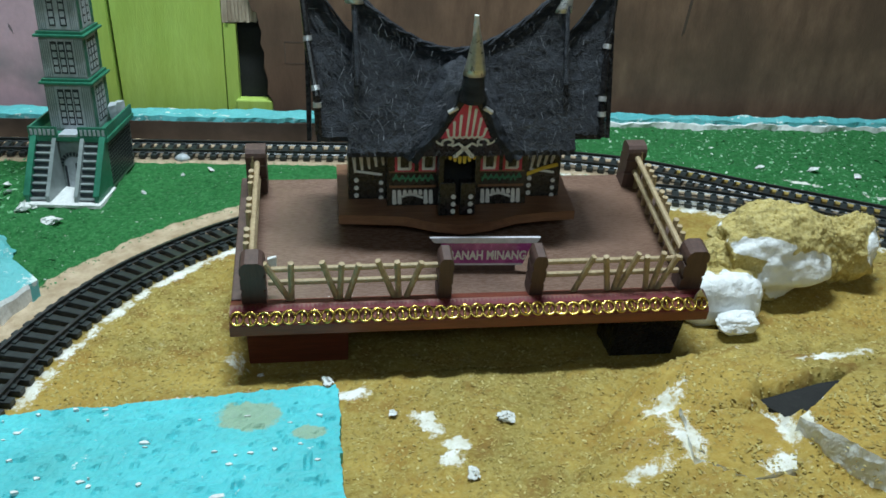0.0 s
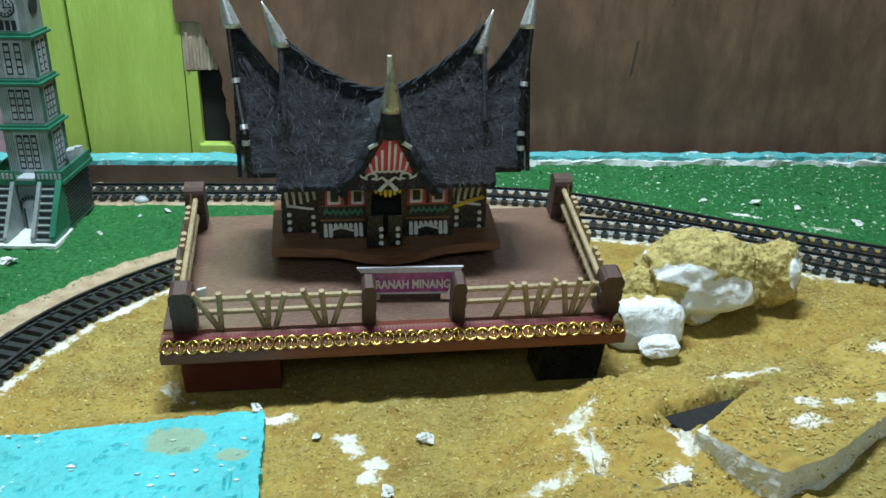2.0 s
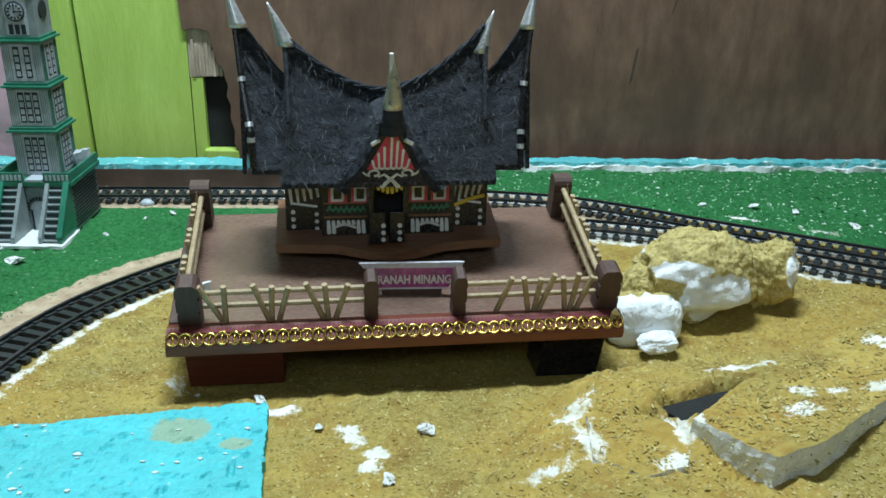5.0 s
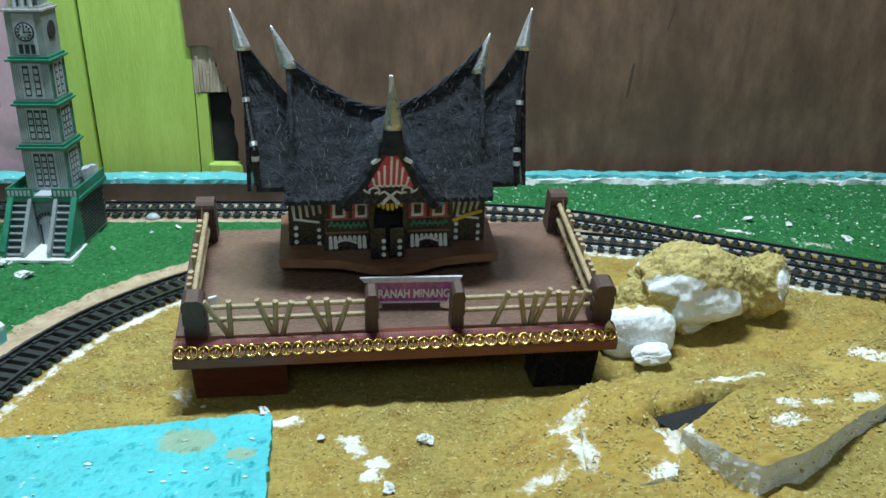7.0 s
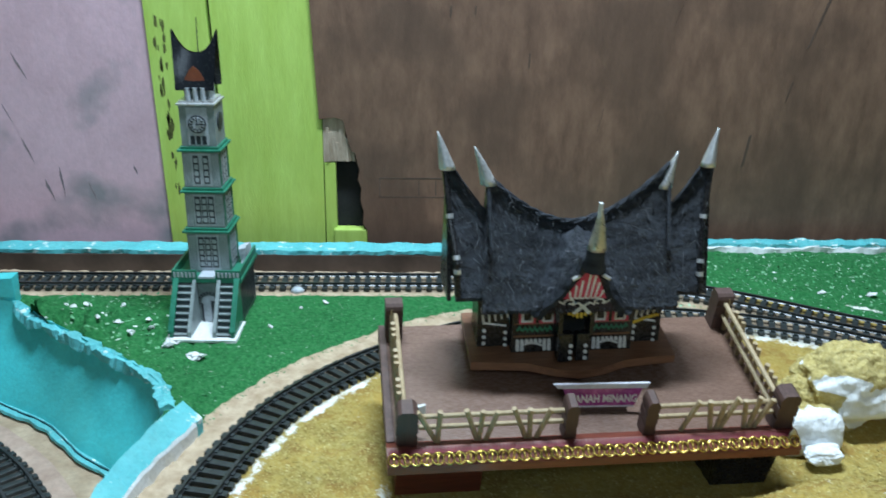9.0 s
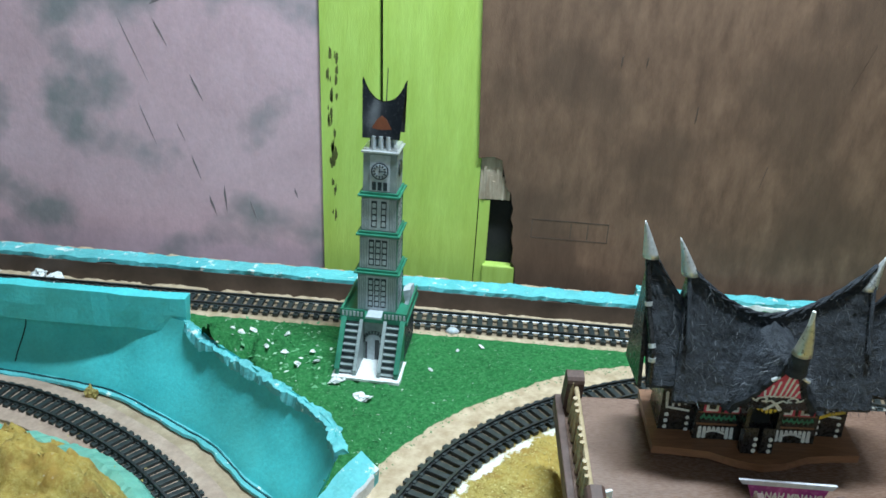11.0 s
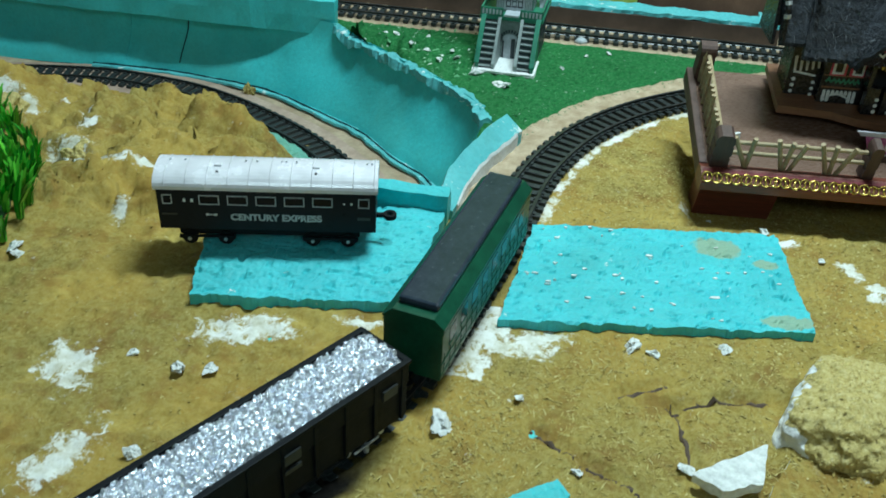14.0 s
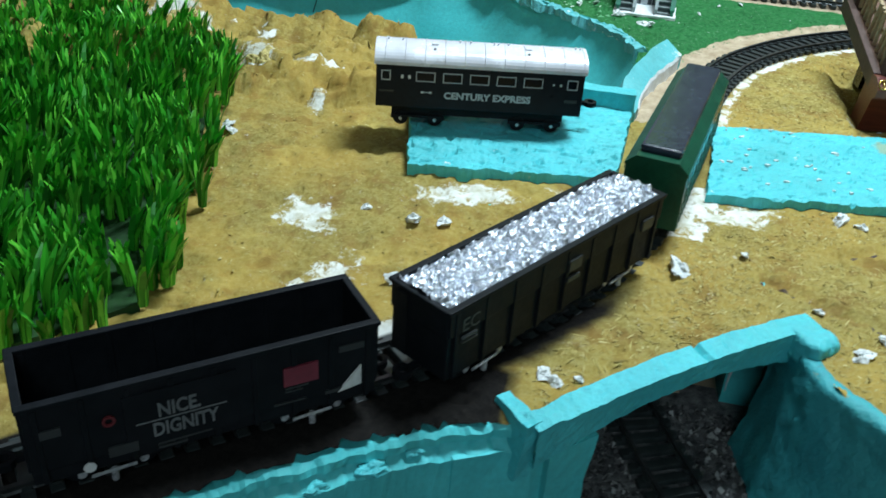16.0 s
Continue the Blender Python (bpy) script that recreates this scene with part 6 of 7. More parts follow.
# ---- rolling stock ----
def bogie(parent, x, z, wheels=2, gap=1.9, wide=1.15, r=0.5, hub=0.15):
    """Side frames, axles and wheels below a carriage."""
    b = part("bogie", box(x - gap * 0.75, x + gap * 0.75, -wide * 0.7, wide * 0.7, z + 0.55, z + 0.85, 0.04), M_WAGON, parent)
    for s in (-1, 1):
        bm = bmesh.new()
        plate(bm, [(x - gap * 0.78, z + 0.52), (x - gap * 0.6, z + 0.40), (x - gap * 0.4, z + 0.40), (x - gap * 0.28, z + 0.58), (x + gap * 0.28, z + 0.58), (x + gap * 0.4, z + 0.40), (x + gap * 0.6, z + 0.40), (x + gap * 0.78, z + 0.52), (x + gap * 0.78, z + 0.72), (x - gap * 0.78, z + 0.72)], s * wide - 0.06, s * wide + 0.06)
        part("side_frame", bm, M_WAGON, b)
    for k in range(wheels):
        u = x + (k - (wheels - 1) / 2) * gap
        for s in (-1, 1):
            part("wheel", rod(bmesh.new(), (u, s * 0.78, z + 0.5), (u, s * 0.98, z + 0.5), r, n=18), M_WAGON, b)
        bm = rod(bmesh.new(), (u, -wide - 0.12, z + 0.5), (u, wide + 0.12, z + 0.5), hub, n=10)
        part("axle", bm, M_CHROME, b, "bright axle ends")
    return b


def coupler(parent, x, z, s):
    bm = bmesh.new()
    block(bm, x, x + s * 0.55, -0.12, 0.12, z - 0.08, z + 0.12)
    n = 12
    rings = []
    for a in np.linspace(0, 2 * math.pi, n, endpoint=False):
        c = Vector((x + s * (0.75 + 0.28 * math.cos(a)), 0.3 * math.sin(a), z))
        out = Vector((s * math.cos(a), math.sin(a), 0))
        rings.append([bm.verts.new(c + out * dx + Vector((0, 0, dz))) for dx, dz in ((-0.09, -0.12), (0.09, -0.12), (0.09, 0.14), (-0.09, 0.14))])
    for i in range(n):
        for j in range(4):
            bm.faces.new((rings[i][j], rings[(i + 1) % n][j], rings[(i + 1) % n][(j + 1) % 4], rings[i][(j + 1) % 4]))
    return part("coupler", bm, M_WAGON, parent, "black loop coupler")


def frame_strip(u0, u1, z0, z1, y, w, out):
    bm = bmesh.new()
    for a, b, c, d in ((u0, u1, z0, z0 + w), (u0, u1, z1 - w, z1), (u0, u0 + w, z0, z1), (u1 - w, u1, z0, z1)):
        block(bm, a, b, y - out, y + 0.01, c, d)
    return bm


# the silver-roofed coach parked on the foam
coach = thing("passenger_coach", "black toy passenger coach with a silver roof and white lettering", "train coach", -30.3, 25.05, 1.12, 11.5)
HALF, W = 5.8, 1.4
body = part("body", box(-HALF, HALF, -W, W, 1.30, 3.84, 0.05), M_COACH, coach, "glossy black coach body")
outline = [(W + 0.12, 3.8)] + [((W + 0.12) * math.cos(a), 3.84 + 0.86 * math.sin(a) ** 0.85) for a in np.linspace(0.12, math.pi - 0.12, 17)] + [(-W - 0.12, 3.8)]
bm = profile(bmesh.new(), outline, -HALF - 0.1, HALF + 0.1)
roof = part("roof", bm, M_ROOF, coach, "shiny silver ribbed roof")
bm = bmesh.new()
for k in range(11):
    u = -HALF + 0.5 + k * 1.1
    pts = [Vector((u, (W + 0.14) * math.cos(a), 3.85 + 0.87 * math.sin(a) ** 0.85)) for a in np.linspace(0.12, math.pi - 0.12, 15)]
    loft(bm, [p + Vector((-0.03, 0, 0)) for p in pts], [p + Vector((0, 0, 0.025)) for p in pts], [p + Vector((0.03, 0, 0)) for p in pts])
split("roof_rib", bm, M_ROOF, roof)
for u in (-2.6, 2.6):
    part("ventilator", box(u - 0.2, u + 0.2, -0.45, -0.2, 4.58, 4.78, 0.05), M_ROOF, roof)
    part("ventilator", box(u - 0.06, u + 0.06, -0.88, -0.76, 4.42, 4.64, 0.02), M_WAGON, roof)
for u in (-5.2, -4.4, -1.2, -0.6, 0.7, 0.95, 1.5, 5.3, 5.55):
    part("roof_pip", rod(bmesh.new(), (u, 0.15, 4.65), (u, 0.15, 4.82), 0.06, n=6), M_ROOF, roof)
for u, half in ((-5.25, 0.26), (-3.05, 0.54), (-1.55, 0.54), (-0.05, 0.54), (1.45, 0.54), (2.95, 0.54), (5.15, 0.3)):
    w = part("window", box(u - half, u + half, -W - 0.012, -W + 0.05, 2.88, 3.46), M_PANE, body)
    part("window_frame", frame_strip(u - half, u + half, 2.88, 3.46, -W, 0.055, 0.04), M_LETTER, w, "thin pale window frame")
lettering("slogan_print", "CENTURY EXPRESS", 0.54, pose(0.45, -W - 0.02, 2.12, 90), M_LETTER, body, 0.008, 1.06, 0.022)
bm = bmesh.new()
for u, z, a, b in ((-4.35, 3.12, 0.07, 0.10), (-3.95, 3.12, 0.07, 0.10), (4.1, 3.12, 0.06, 0.04), (4.5, 3.12, 0.06, 0.06), (-3.2, 2.26, 0.07, 0.06), (-2.75, 2.26, 0.07, 0.06), (-2.98, 2.26, 0.16, 0.02)):
    block(bm, u - a, u + a, -W - 0.03, -W, z - b, z + b)
split("white_mark", bm, M_WHITE, body)
part("number_bar", box(-5.6, -4.8, -W - 0.02, -W, 2.2, 2.3), M_FADED, body)
part("number_bar", box(4.8, 5.5, -W - 0.02, -W, 2.1, 2.28), M_FADED, body)
for u in (-3.4, 3.3):
    bogie(coach, u, 0.0, 2, 1.95, 1.05, 0.42, 0.10)
coupler(coach, HALF, 1.6, 1)
part("underframe", box(-4.9, 4.9, -0.9, 0.9, 0.7, 1.34), M_WAGON, coach)

# the dark green coach on the main track
green_coach = thing("green_coach", "dark green toy coach with a dark stepped roof on the track", "train coach", -19.05, 21.95, 0.60, 78.6)
L, W = 6.75, 1.45
body = part("body", box(-L, L, -W, W, 0.75, 3.75, 0.05), M_COACH_GREEN, green_coach, "dark green coach body")
bm = profile(bmesh.new(), [(-W - 0.05, 3.7), (-W - 0.05, 3.8), (-1.0, 4.25), (1.0, 4.25), (W + 0.05, 3.8), (W + 0.05, 3.7)], -L - 0.03, L + 0.03)
part("sloping_roof", bm, M_COACH_GREEN, green_coach)
bm = box(-L + 0.5, L - 0.35, -0.98, 0.98, 4.2, 4.62, 0.16)
part("raised_roof", bm, M_ROOF_DARK, green_coach, "dark blue-black raised roof")
for s in (-1, 1):
    y = s * W
    for k in range(8):
        u = -5.4 + k * 1.5
        lo, hi = (y - 0.015, y + 0.05) if s < 0 else (y - 0.05, y + 0.015)
        w = part("window", box(u - 0.42, u + 0.42, lo, hi, 2.35, 3.2), M_PANE, body)
        part("window_sill", box(u - 0.46, u + 0.46, lo - 0.03 if s < 0 else lo, hi if s < 0 else hi + 0.03, 2.25, 2.34), M_COACH_GREEN, w)
    for z in (1.1, 1.75, 3.5):
        part("strake", box(-L, L, y - 0.035, y + 0.035, z, z + 0.07), M_COACH_GREEN, body)
    for k in range(18):
        u = -6.4 + k * 0.75
        part("rib", box(u - 0.03, u + 0.03, y - 0.03, y + 0.03, 0.8, 2.2), M_COACH_GREEN, body)
for u in (-4.2, 4.2):
    bogie(green_coach, u, 0.0)
bm = box(-2.0, 2.0, -1.1, 1.1, 0.2, 0.8, 0.06)
part("battery_box", bm, M_WAGON, green_coach)
coupler(green_coach, -L, 0.75, -1)


def open_wagon(name, label, x, y, turn, half, wide, floor, rim):
    w = thing(name, label, "train wagon", x, y, 0.58, turn)
    tub = part("body", box(-half, half, -wide, wide, 0.75, floor, 0.04), M_WAGON, w, "black plastic wagon body")
    for s in (-1, 1):
        part("side", box(-half, half, s * wide - 0.09, s * wide + 0.09, floor - 0.3, rim, 0.03), M_WAGON, tub)
        part("end", box(s * half - 0.09, s * half + 0.09, -wide, wide, floor - 0.3, rim, 0.03), M_WAGON, tub)
        part("top_rail", box(-half - 0.12, half + 0.12, s * wide - 0.14, s * wide + 0.14, rim - 0.08, rim + 0.08, 0.03), M_WAGON, tub)
        part("top_rail", box(s * half - 0.14, s * half + 0.14, -wide, wide, rim - 0.08, rim + 0.07, 0.03), M_WAGON, tub)
        for k in range(9):
            u = -half + 0.35 + k * (2 * half - 0.7) / 8
            part("rib", box(u - 0.09, u + 0.09, s * wide - 0.13, s * wide + 0.13, 0.8, rim - 0.1, 0.02), M_WAGON, tub)
    for u in (-half + 2.3, half - 2.3):
        b = bogie(w, u, 0.0)
        for s in (-1, 1):
            bm = rod(bmesh.new(), (u - 0.7, s * 1.36, 0.42), (u + 0.7, s * 1.36, 0.48), 0.06, n=6)
            rod(bm, (u, s * 1.34, 0.05), (u, s * 1.34, 0.48), 0.12, n=8)
            part("brake_gear", bm, M_CHROME, b, "pale brake rod")
    coupler(w, half, 0.75, 1)
    coupler(w, -half, 0.75, -1)
    part("ladder", box(-half - 0.14, -half - 0.08, wide - 0.9, wide - 0.3, 0.9, rim - 0.2), M_WAGON, tub)
    return w, tub


foil_wagon, tub = open_wagon("foil_wagon", "black open wagon heaped with crumpled silver foil", -24.95, 7.85, 57.0, 6.75, 1.42, 3.0, 3.8)
bm = bmesh.new()
nu, nv = 240, 50
grid = []
for i in range(nu + 1):
    row = []
    for j in range(nv + 1):
        u, v = -6.66 + 13.32 * i / nu, -1.33 + 2.66 * j / nv
        c = noise.cell(Vector((u * 3.4, v * 3.4, 0)))
        z = 3.72 + 0.16 * noise.noise(Vector((u * 2.6, v * 2.6, 1))) + 0.16 * noise.noise(Vector((u * 5.2, v * 5.2, 4))) + 0.08 * noise.noise(Vector((u * 10, v * 10, 8))) + 0.10 * c
        z += 0.24 * (1 - (v / 1.33) ** 4)
        jitter = noise.noise_vector(Vector((u * 4, v * 4, 7))) * 0.08
        row.append(bm.verts.new((u + jitter.x, max(min(v + jitter.y, 1.33), -1.33), z)))
    grid.append(row)
for i in range(nu):
    for j in range(nv):
        bm.faces.new((grid[i][j], grid[i + 1][j], grid[i + 1][j + 1], grid[i][j + 1]))
bmesh.ops.triangulate(bm, faces=bm.faces)
part("foil_load", bm, M_FOIL, foil_wagon, "crumpled silver foil load")
lettering("mark", "EC", 0.8, pose(-5.75, -1.6, 3.05, 90), M_FADED, tub, 0.005)
for u, z0, z1 in ((-5.75, 2.45, 2.52), (-5.75, 2.28, 2.34), (0.4, 2.7, 3.2), (0.4, 2.2, 2.4), (5.6, 2.6, 3.1)):
    part("print_bar", box(u - 0.4, u + 0.4, -1.61, -1.5, z0, z1), M_FADED, tub)

hopper, tub = open_wagon("open_wagon", "empty black open wagon with white slogan and red label", -35.02, -2.1, 38.6, 5.6, 1.45, 1.6, 3.8)
part("slogan_rule", box(-2.5, 0.35, -1.615, -1.4, 2.20, 2.25), M_SLOGAN, tub)
lettering("slogan_print", "NICE.", 0.76, pose(-1.15, -1.62, 2.58, 90), M_SLOGAN, tub, 0.006, 0.72, 0.02)
lettering("slogan_print", "DIGNITY", 0.76, pose(-1.0, -1.62, 1.82, 90), M_SLOGAN, tub, 0.006, 0.68, 0.02)
part("slogan_plate", box(-2.8, 0.7, -1.60, -1.4, 1.2, 3.4), M_WAGON, tub)
part("red_label", box(2.25, 3.45, -1.615, -1.4, 2.15, 2.90), M_PINKRED, tub, "faded red label")
bm = bmesh.new()
plate(bm, [(4.15, 1.32), (5.0, 1.45), (5.0, 2.25)], -1.63, -1.4)
part("white_gusset", bm, M_WHITE, tub, "white triangular gap plate")
bm = bmesh.new()
dot(bm, -4.0, 1.08, 0.2, -1.62)
part("white_spot", bm, M_WHITE, tub)
bm = bmesh.new()
n = 16
ringv = [[bm.verts.new((-3.25 + r * math.cos(a), y, 2.65 + r * math.sin(a))) for r, y in ((0.12, -1.62), (0.2, -1.62), (0.2, -1.5), (0.12, -1.5))] for a in np.linspace(0, 2 * math.pi, n, endpoint=False)]
for i in range(n):
    for j in range(4):
        bm.faces.new((ringv[i][j], ringv[(i + 1) % n][j], ringv[(i + 1) % n][(j + 1) % 4], ringv[i][(j + 1) % 4]))
part("round_badge", bm, M_RIBBON, tub)
for u0, u1, z0, z1 in ((-1.9, -0.2, 1.2, 1.27), (-1.9, -1.0, 1.02, 1.1), (2.3, 3.1, 2.02, 2.08), (2.3, 2.9, 1.88, 1.93), (1.9, 3.0, 1.42, 1.47), (4.2, 5.1, 3.0, 3.25), (3.7, 4.6, 1.35, 1.5), (-3.4, -2.5, 1.2, 1.6), (-5.2, -4.6, 2.6, 2.9)):
    part("print_bar", box(u0, u1, -1.61, -1.45, z0, z1), M_FADED, tub)

# ---- teal foam slabs ----
def foam_slab(name, label, outline, z0, z1, seed, stains=(), rise=0.0):
    holder = thing(name, label, "foam slab")
    bm = bmesh.new()
    made = {}
    a = outline
    n1, n2 = 120, 70
    for i in range(n1 + 1):
        for j in range(n2 + 1):
            s, t = i / n1, j / n2
            p = (Vector(a[0]) * (1 - s) + Vector(a[1]) * s) * (1 - t) + (Vector(a[3]) * (1 - s) + Vector(a[2]) * s) * t
            edge = min(s, 1 - s, t, 1 - t) < 1e-6
            jag = noise.noise_vector(Vector((p.x * 1.1, p.y * 1.1, seed)))
            if edge:
                p = p + Vector((jag.x, jag.y)) * 0.16 + noise.noise_vector(Vector((p.x * 4.0, p.y * 4.0, seed))).xy * 0.10
            pit = max(noise.noise(Vector((p.x * 1.9, p.y * 1.9, seed + 5))) - 0.35, 0) * 0.6 + max(abs(noise.noise(Vector((p.x * 0.7, p.y * 2.6, seed + 31)))) - 0.28, 0) * 0.35
            z = z1 + rise * smooth(0.0, 0.42, t) + jag.z * 0.05 + 0.04 * noise.noise(Vector((p.x * 4, p.y * 4, seed))) - pit - max(noise.noise(Vector((p.x * 4.2, p.y * 5.0, seed + 9))) - 0.42, 0) * 0.4
            made[i, j] = (bm.verts.new((p.x, p.y, z)), bm.verts.new((p.x, p.y, z0)) if edge else None)
    for i in range(n1):
        for j in range(n2):
            bm.faces.new([made[k][0] for k in ((i, j), (i + 1, j), (i + 1, j + 1), (i, j + 1))])
    border = [(i, 0) for i in range(n1)] + [(n1, j) for j in range(n2)] + [(i, n2) for i in range(n1, 0, -1)] + [(0, j) for j in range(n2, 0, -1)]
    for p, q in zip(border, border[1:] + border[:1]):
        bm.faces.new((made[p][0], made[p][1], made[q][1], made[q][0]))
    slab = part("slab", bm, M_TEAL, holder)
    xs, ys = np.array([v.co.x for v in slab.data.vertices]) / CM, np.array([v.co.y for v in slab.data.vertices]) / CM
    worn = np.zeros(xs.shape)
    for spot in stains:
        worn = np.maximum(worn, blotch(xs, ys, *spot))
    rub = slab.data.attributes.new("stain", "FLOAT", "POINT")
    rub.data.foreach_set("value", worn.astype(np.float32))
    return holder


right_slab = foam_slab("teal_slab", "thin turquoise painted foam slab with tan stains", [(-17.0, 21.3), (-0.6, 24.0), (-1.5, 33.45), (-16.0, 31.0)], -0.2, 0.50, 1.0, [(-5.2, 31.0, 1.5, 1.05, 0), (-2.5, 29.9, 0.75, 0.5, 0), (-1.9, 24.6, 1.5, 0.6, 10)])
foam_slab("teal_slab", "thin turquoise painted foam slab beneath the coach", [(-33.0, 19.6), (-21.9, 21.4), (-21.2, 30.3), (-35.0, 28.6)], -0.25, 0.60, 6.0, rise=0.5)
bm = bmesh.new()
rng = random.Random(12)
for k in range(44):
    x, y = rng.uniform(-16, -1.5), rng.uniform(23.5, 32)
    s = rng.uniform(0.05, 0.22) * (1.0 if k % 4 == 0 else 0.55)
    slab_of(bm, [(x + s * rng.uniform(0.5, 2.2) * math.cos(a), y + s * rng.uniform(0.3, 1.1) * math.sin(a)) for a in np.linspace(0, 2 * math.pi, 7, endpoint=False)], 0.44, 0.54 + rng.uniform(0, 0.06))
split("white_chip", bm, M_FOAM, right_slab)


# ---- foam boulders and broken pieces ----
dusting = []


def boulder(label, x, y, z, rx, ry, rz, turn, seed, bare, rough=0.22, square=3.0, face=(0.0, 0.75), patches=()):
    """A torn lump of foam with sawdust glued on; bare says how far down it reaches, patches name bare spots on the front (across, up, half sizes)."""
    b = thing("foam_boulder", label, "foam boulder", x, y, z, turn, "foam boulders")
    bm = bmesh.new()
    bmesh.ops.create_icosphere(bm, subdivisions=6, radius=1.0)
    amounts = []
    for v in bm.verts:
        d = v.co.normalized()
        p = d / (abs(d.x) ** square + abs(d.y) ** square + abs(d.z) ** square) ** (1 / square)
        q = Vector((p.x * rx, p.y * ry, p.z * rz))
        wild = noise.fractal(q * 0.9 + Vector((seed, 0, 0)), 0.8, 2.0, 3)
        amount = min(max((bare - (-p.x * face[0] - p.y * face[1] - p.z * 0.75 + 0.42 * wild)) * 2.2 + 0.5, 0), 1)
        if p.y < 0.3:
            for px, pz, hx, hz in patches:
                far = math.hypot((p.x - px) / hx, (p.z - pz) / hz) + 0.25 * wild
                amount = min(amount, max((far - 0.9) * 3.0, 0.0))
        amounts.append(amount)
        swell = noise.fractal(d * 1.3 + Vector((seed, 0, seed * 2)), 0.9, 2.0, 3)
        chunk = noise.cell(q * 0.55 + Vector((seed, seed, 0))) * 0.05
        dust_lumps = noise.fractal(q * 1.7, 0.7, 2.1, 4) * (0.015 + 0.05 * amount) * 3.0 / max(rx, 1.6)
        p = p * (1.0 + rough * swell + chunk * rough + dust_lumps)
        under = 1.0 - 0.28 * smooth(0.25, 0.75, -p.z)
        v.co = Vector((p.x * rx * under, p.y * ry * under, p.z * rz))
    place = pose(x, y, z, 0, 0, turn)
    dusting.extend(tuple(place @ v.co) for v, a in zip(bm.verts, amounts) if a > 0.62 and v.co.z > -0.2 * rz and x > -40)
    lump = part("lump", bm, M_DUSTED, b, smooth=True)
    dust = lump.data.attributes.new("dust", "FLOAT", "POINT")
    dust.data.foreach_set("value", amounts)
    return b


boulder("large white foam boulder dusted with tan sawdust", 22.5, 43.4, 2.6, 3.4, 2.3, 2.75, 6, 3.0, 1.3, 0.20, 2.3, (0.0, 0.75), ((0.14, -0.20, 0.68, 0.54), (-0.45, 0.42, 0.40, 0.22)))
boulder("tan dusted foam boulder with one white corner", 27.4, 45.0, 1.9, 1.9, 1.5, 2.1, -12, 5.0, 1.4, 0.22, 2.4, (0.0, 0.75), ((0.75, 0.35, 0.3, 0.5),))
boulder("bare white foam block beside the stand", 18.7, 40.6, 0.9, 2.05, 1.3, 1.75, -5, 11.0, -0.9, 0.12, 3.6)
boulder("small bare white foam piece", 19.1, 38.6, 0.75, 1.15, 0.7, 0.62, 10, 12.0, -2.0, 0.16, 2.6)
boulder("tan dusted foam boulder at the hill's broken edge", -0.1, 17.6, 0.4, 2.6, 3.7, 1.9, -32, 15.0, 0.3, 0.12, 3.2, (0.8, 0.2))
boulder("low tan dusted foam hump beside the large boulder", 19.7, 43.2, 1.1, 2.0, 1.6, 2.2, 0, 18.0, 0.9, 0.2, 2.6, (0.0, 0.75), ((-0.1, 0.2, 0.5, 0.25),))
boulder("brown clump of earth by the grass", -55.0, 37.6, -0.4, 1.9, 1.4, 1.5, 0, 22.0, 0.5, 0.35, 2.4)
boulder("brown clump of earth by the grass", -46.3, 33.0, -0.6, 1.4, 0.9, 1.2, 0, 25.0, 0.3, 0.35, 2.4)


# white foam showing through the sawdust of the broken panels
HILL_WHITE = [(17.1, 27.3, 0.6, 1.3, 0), (16.3, 25.4, 1.0, 0.9, 20), (22.0, 28.0, 0.8, 0.5, 0), (21.6, 26.4, 0.8, 0.6, 20), (23.5, 27.5, 0.6, 0.4, 0), (25.0, 27.2, 0.7, 0.5, 10), (27.3, 31.4, 0.7, 1.3, 20), (13.1, 27.6, 0.5, 1.6, 0), (-2.6, 10.6, 1.6, 0.8, 10)]


def shard(name, label, outline, z0, z1, tilt, material, side=None):
    b = thing(name, label, "foam piece")
    bm = bmesh.new()
    low = [bm.verts.new((x, y, z0 + tilt[0] * (x - outline[0][0]) + tilt[1] * (y - outline[0][1]))) for x, y in outline]
    high = [bm.verts.new((x, y, z1 + tilt[0] * (x - outline[0][0]) + tilt[1] * (y - outline[0][1]))) for x, y in outline]
    bm.faces.new(high)
    n = len(outline)
    bm.faces.new(low[::-1])
    for i in range(n):
        f = bm.faces.new((low[i], low[(i + 1) % n], high[(i + 1) % n], high[i]))
        f.material_index = 1 if side else 0
    bmesh.ops.triangulate(bm, faces=[f for f in bm.faces if len(f.verts) > 4])
    for k in range(2):
        bmesh.ops.subdivide_edges(bm, edges=bm.edges, cuts=3, use_grid_fill=True)
    piece = part("piece", roughen(roughen(bm, 0.12, 0.9), 0.09, 2.6), [material] + ([side] if side else []), b)
    if side:
        xs, ys = np.array([v.co.x for v in piece.data.vertices]) / CM, np.array([v.co.y for v in piece.data.vertices]) / CM
        bare = np.zeros(xs.shape)
        for spot in HILL_WHITE:
            bare = np.maximum(bare, 0.85 * blotch(xs, ys, *spot))
        shades = piece.data.color_attributes.new("kinds", "FLOAT_COLOR", "POINT")
        shades.data.foreach_set("color", np.stack([bare * 0, bare * 0, bare, bare * 0], -1).astype(np.float32).ravel())
    return b


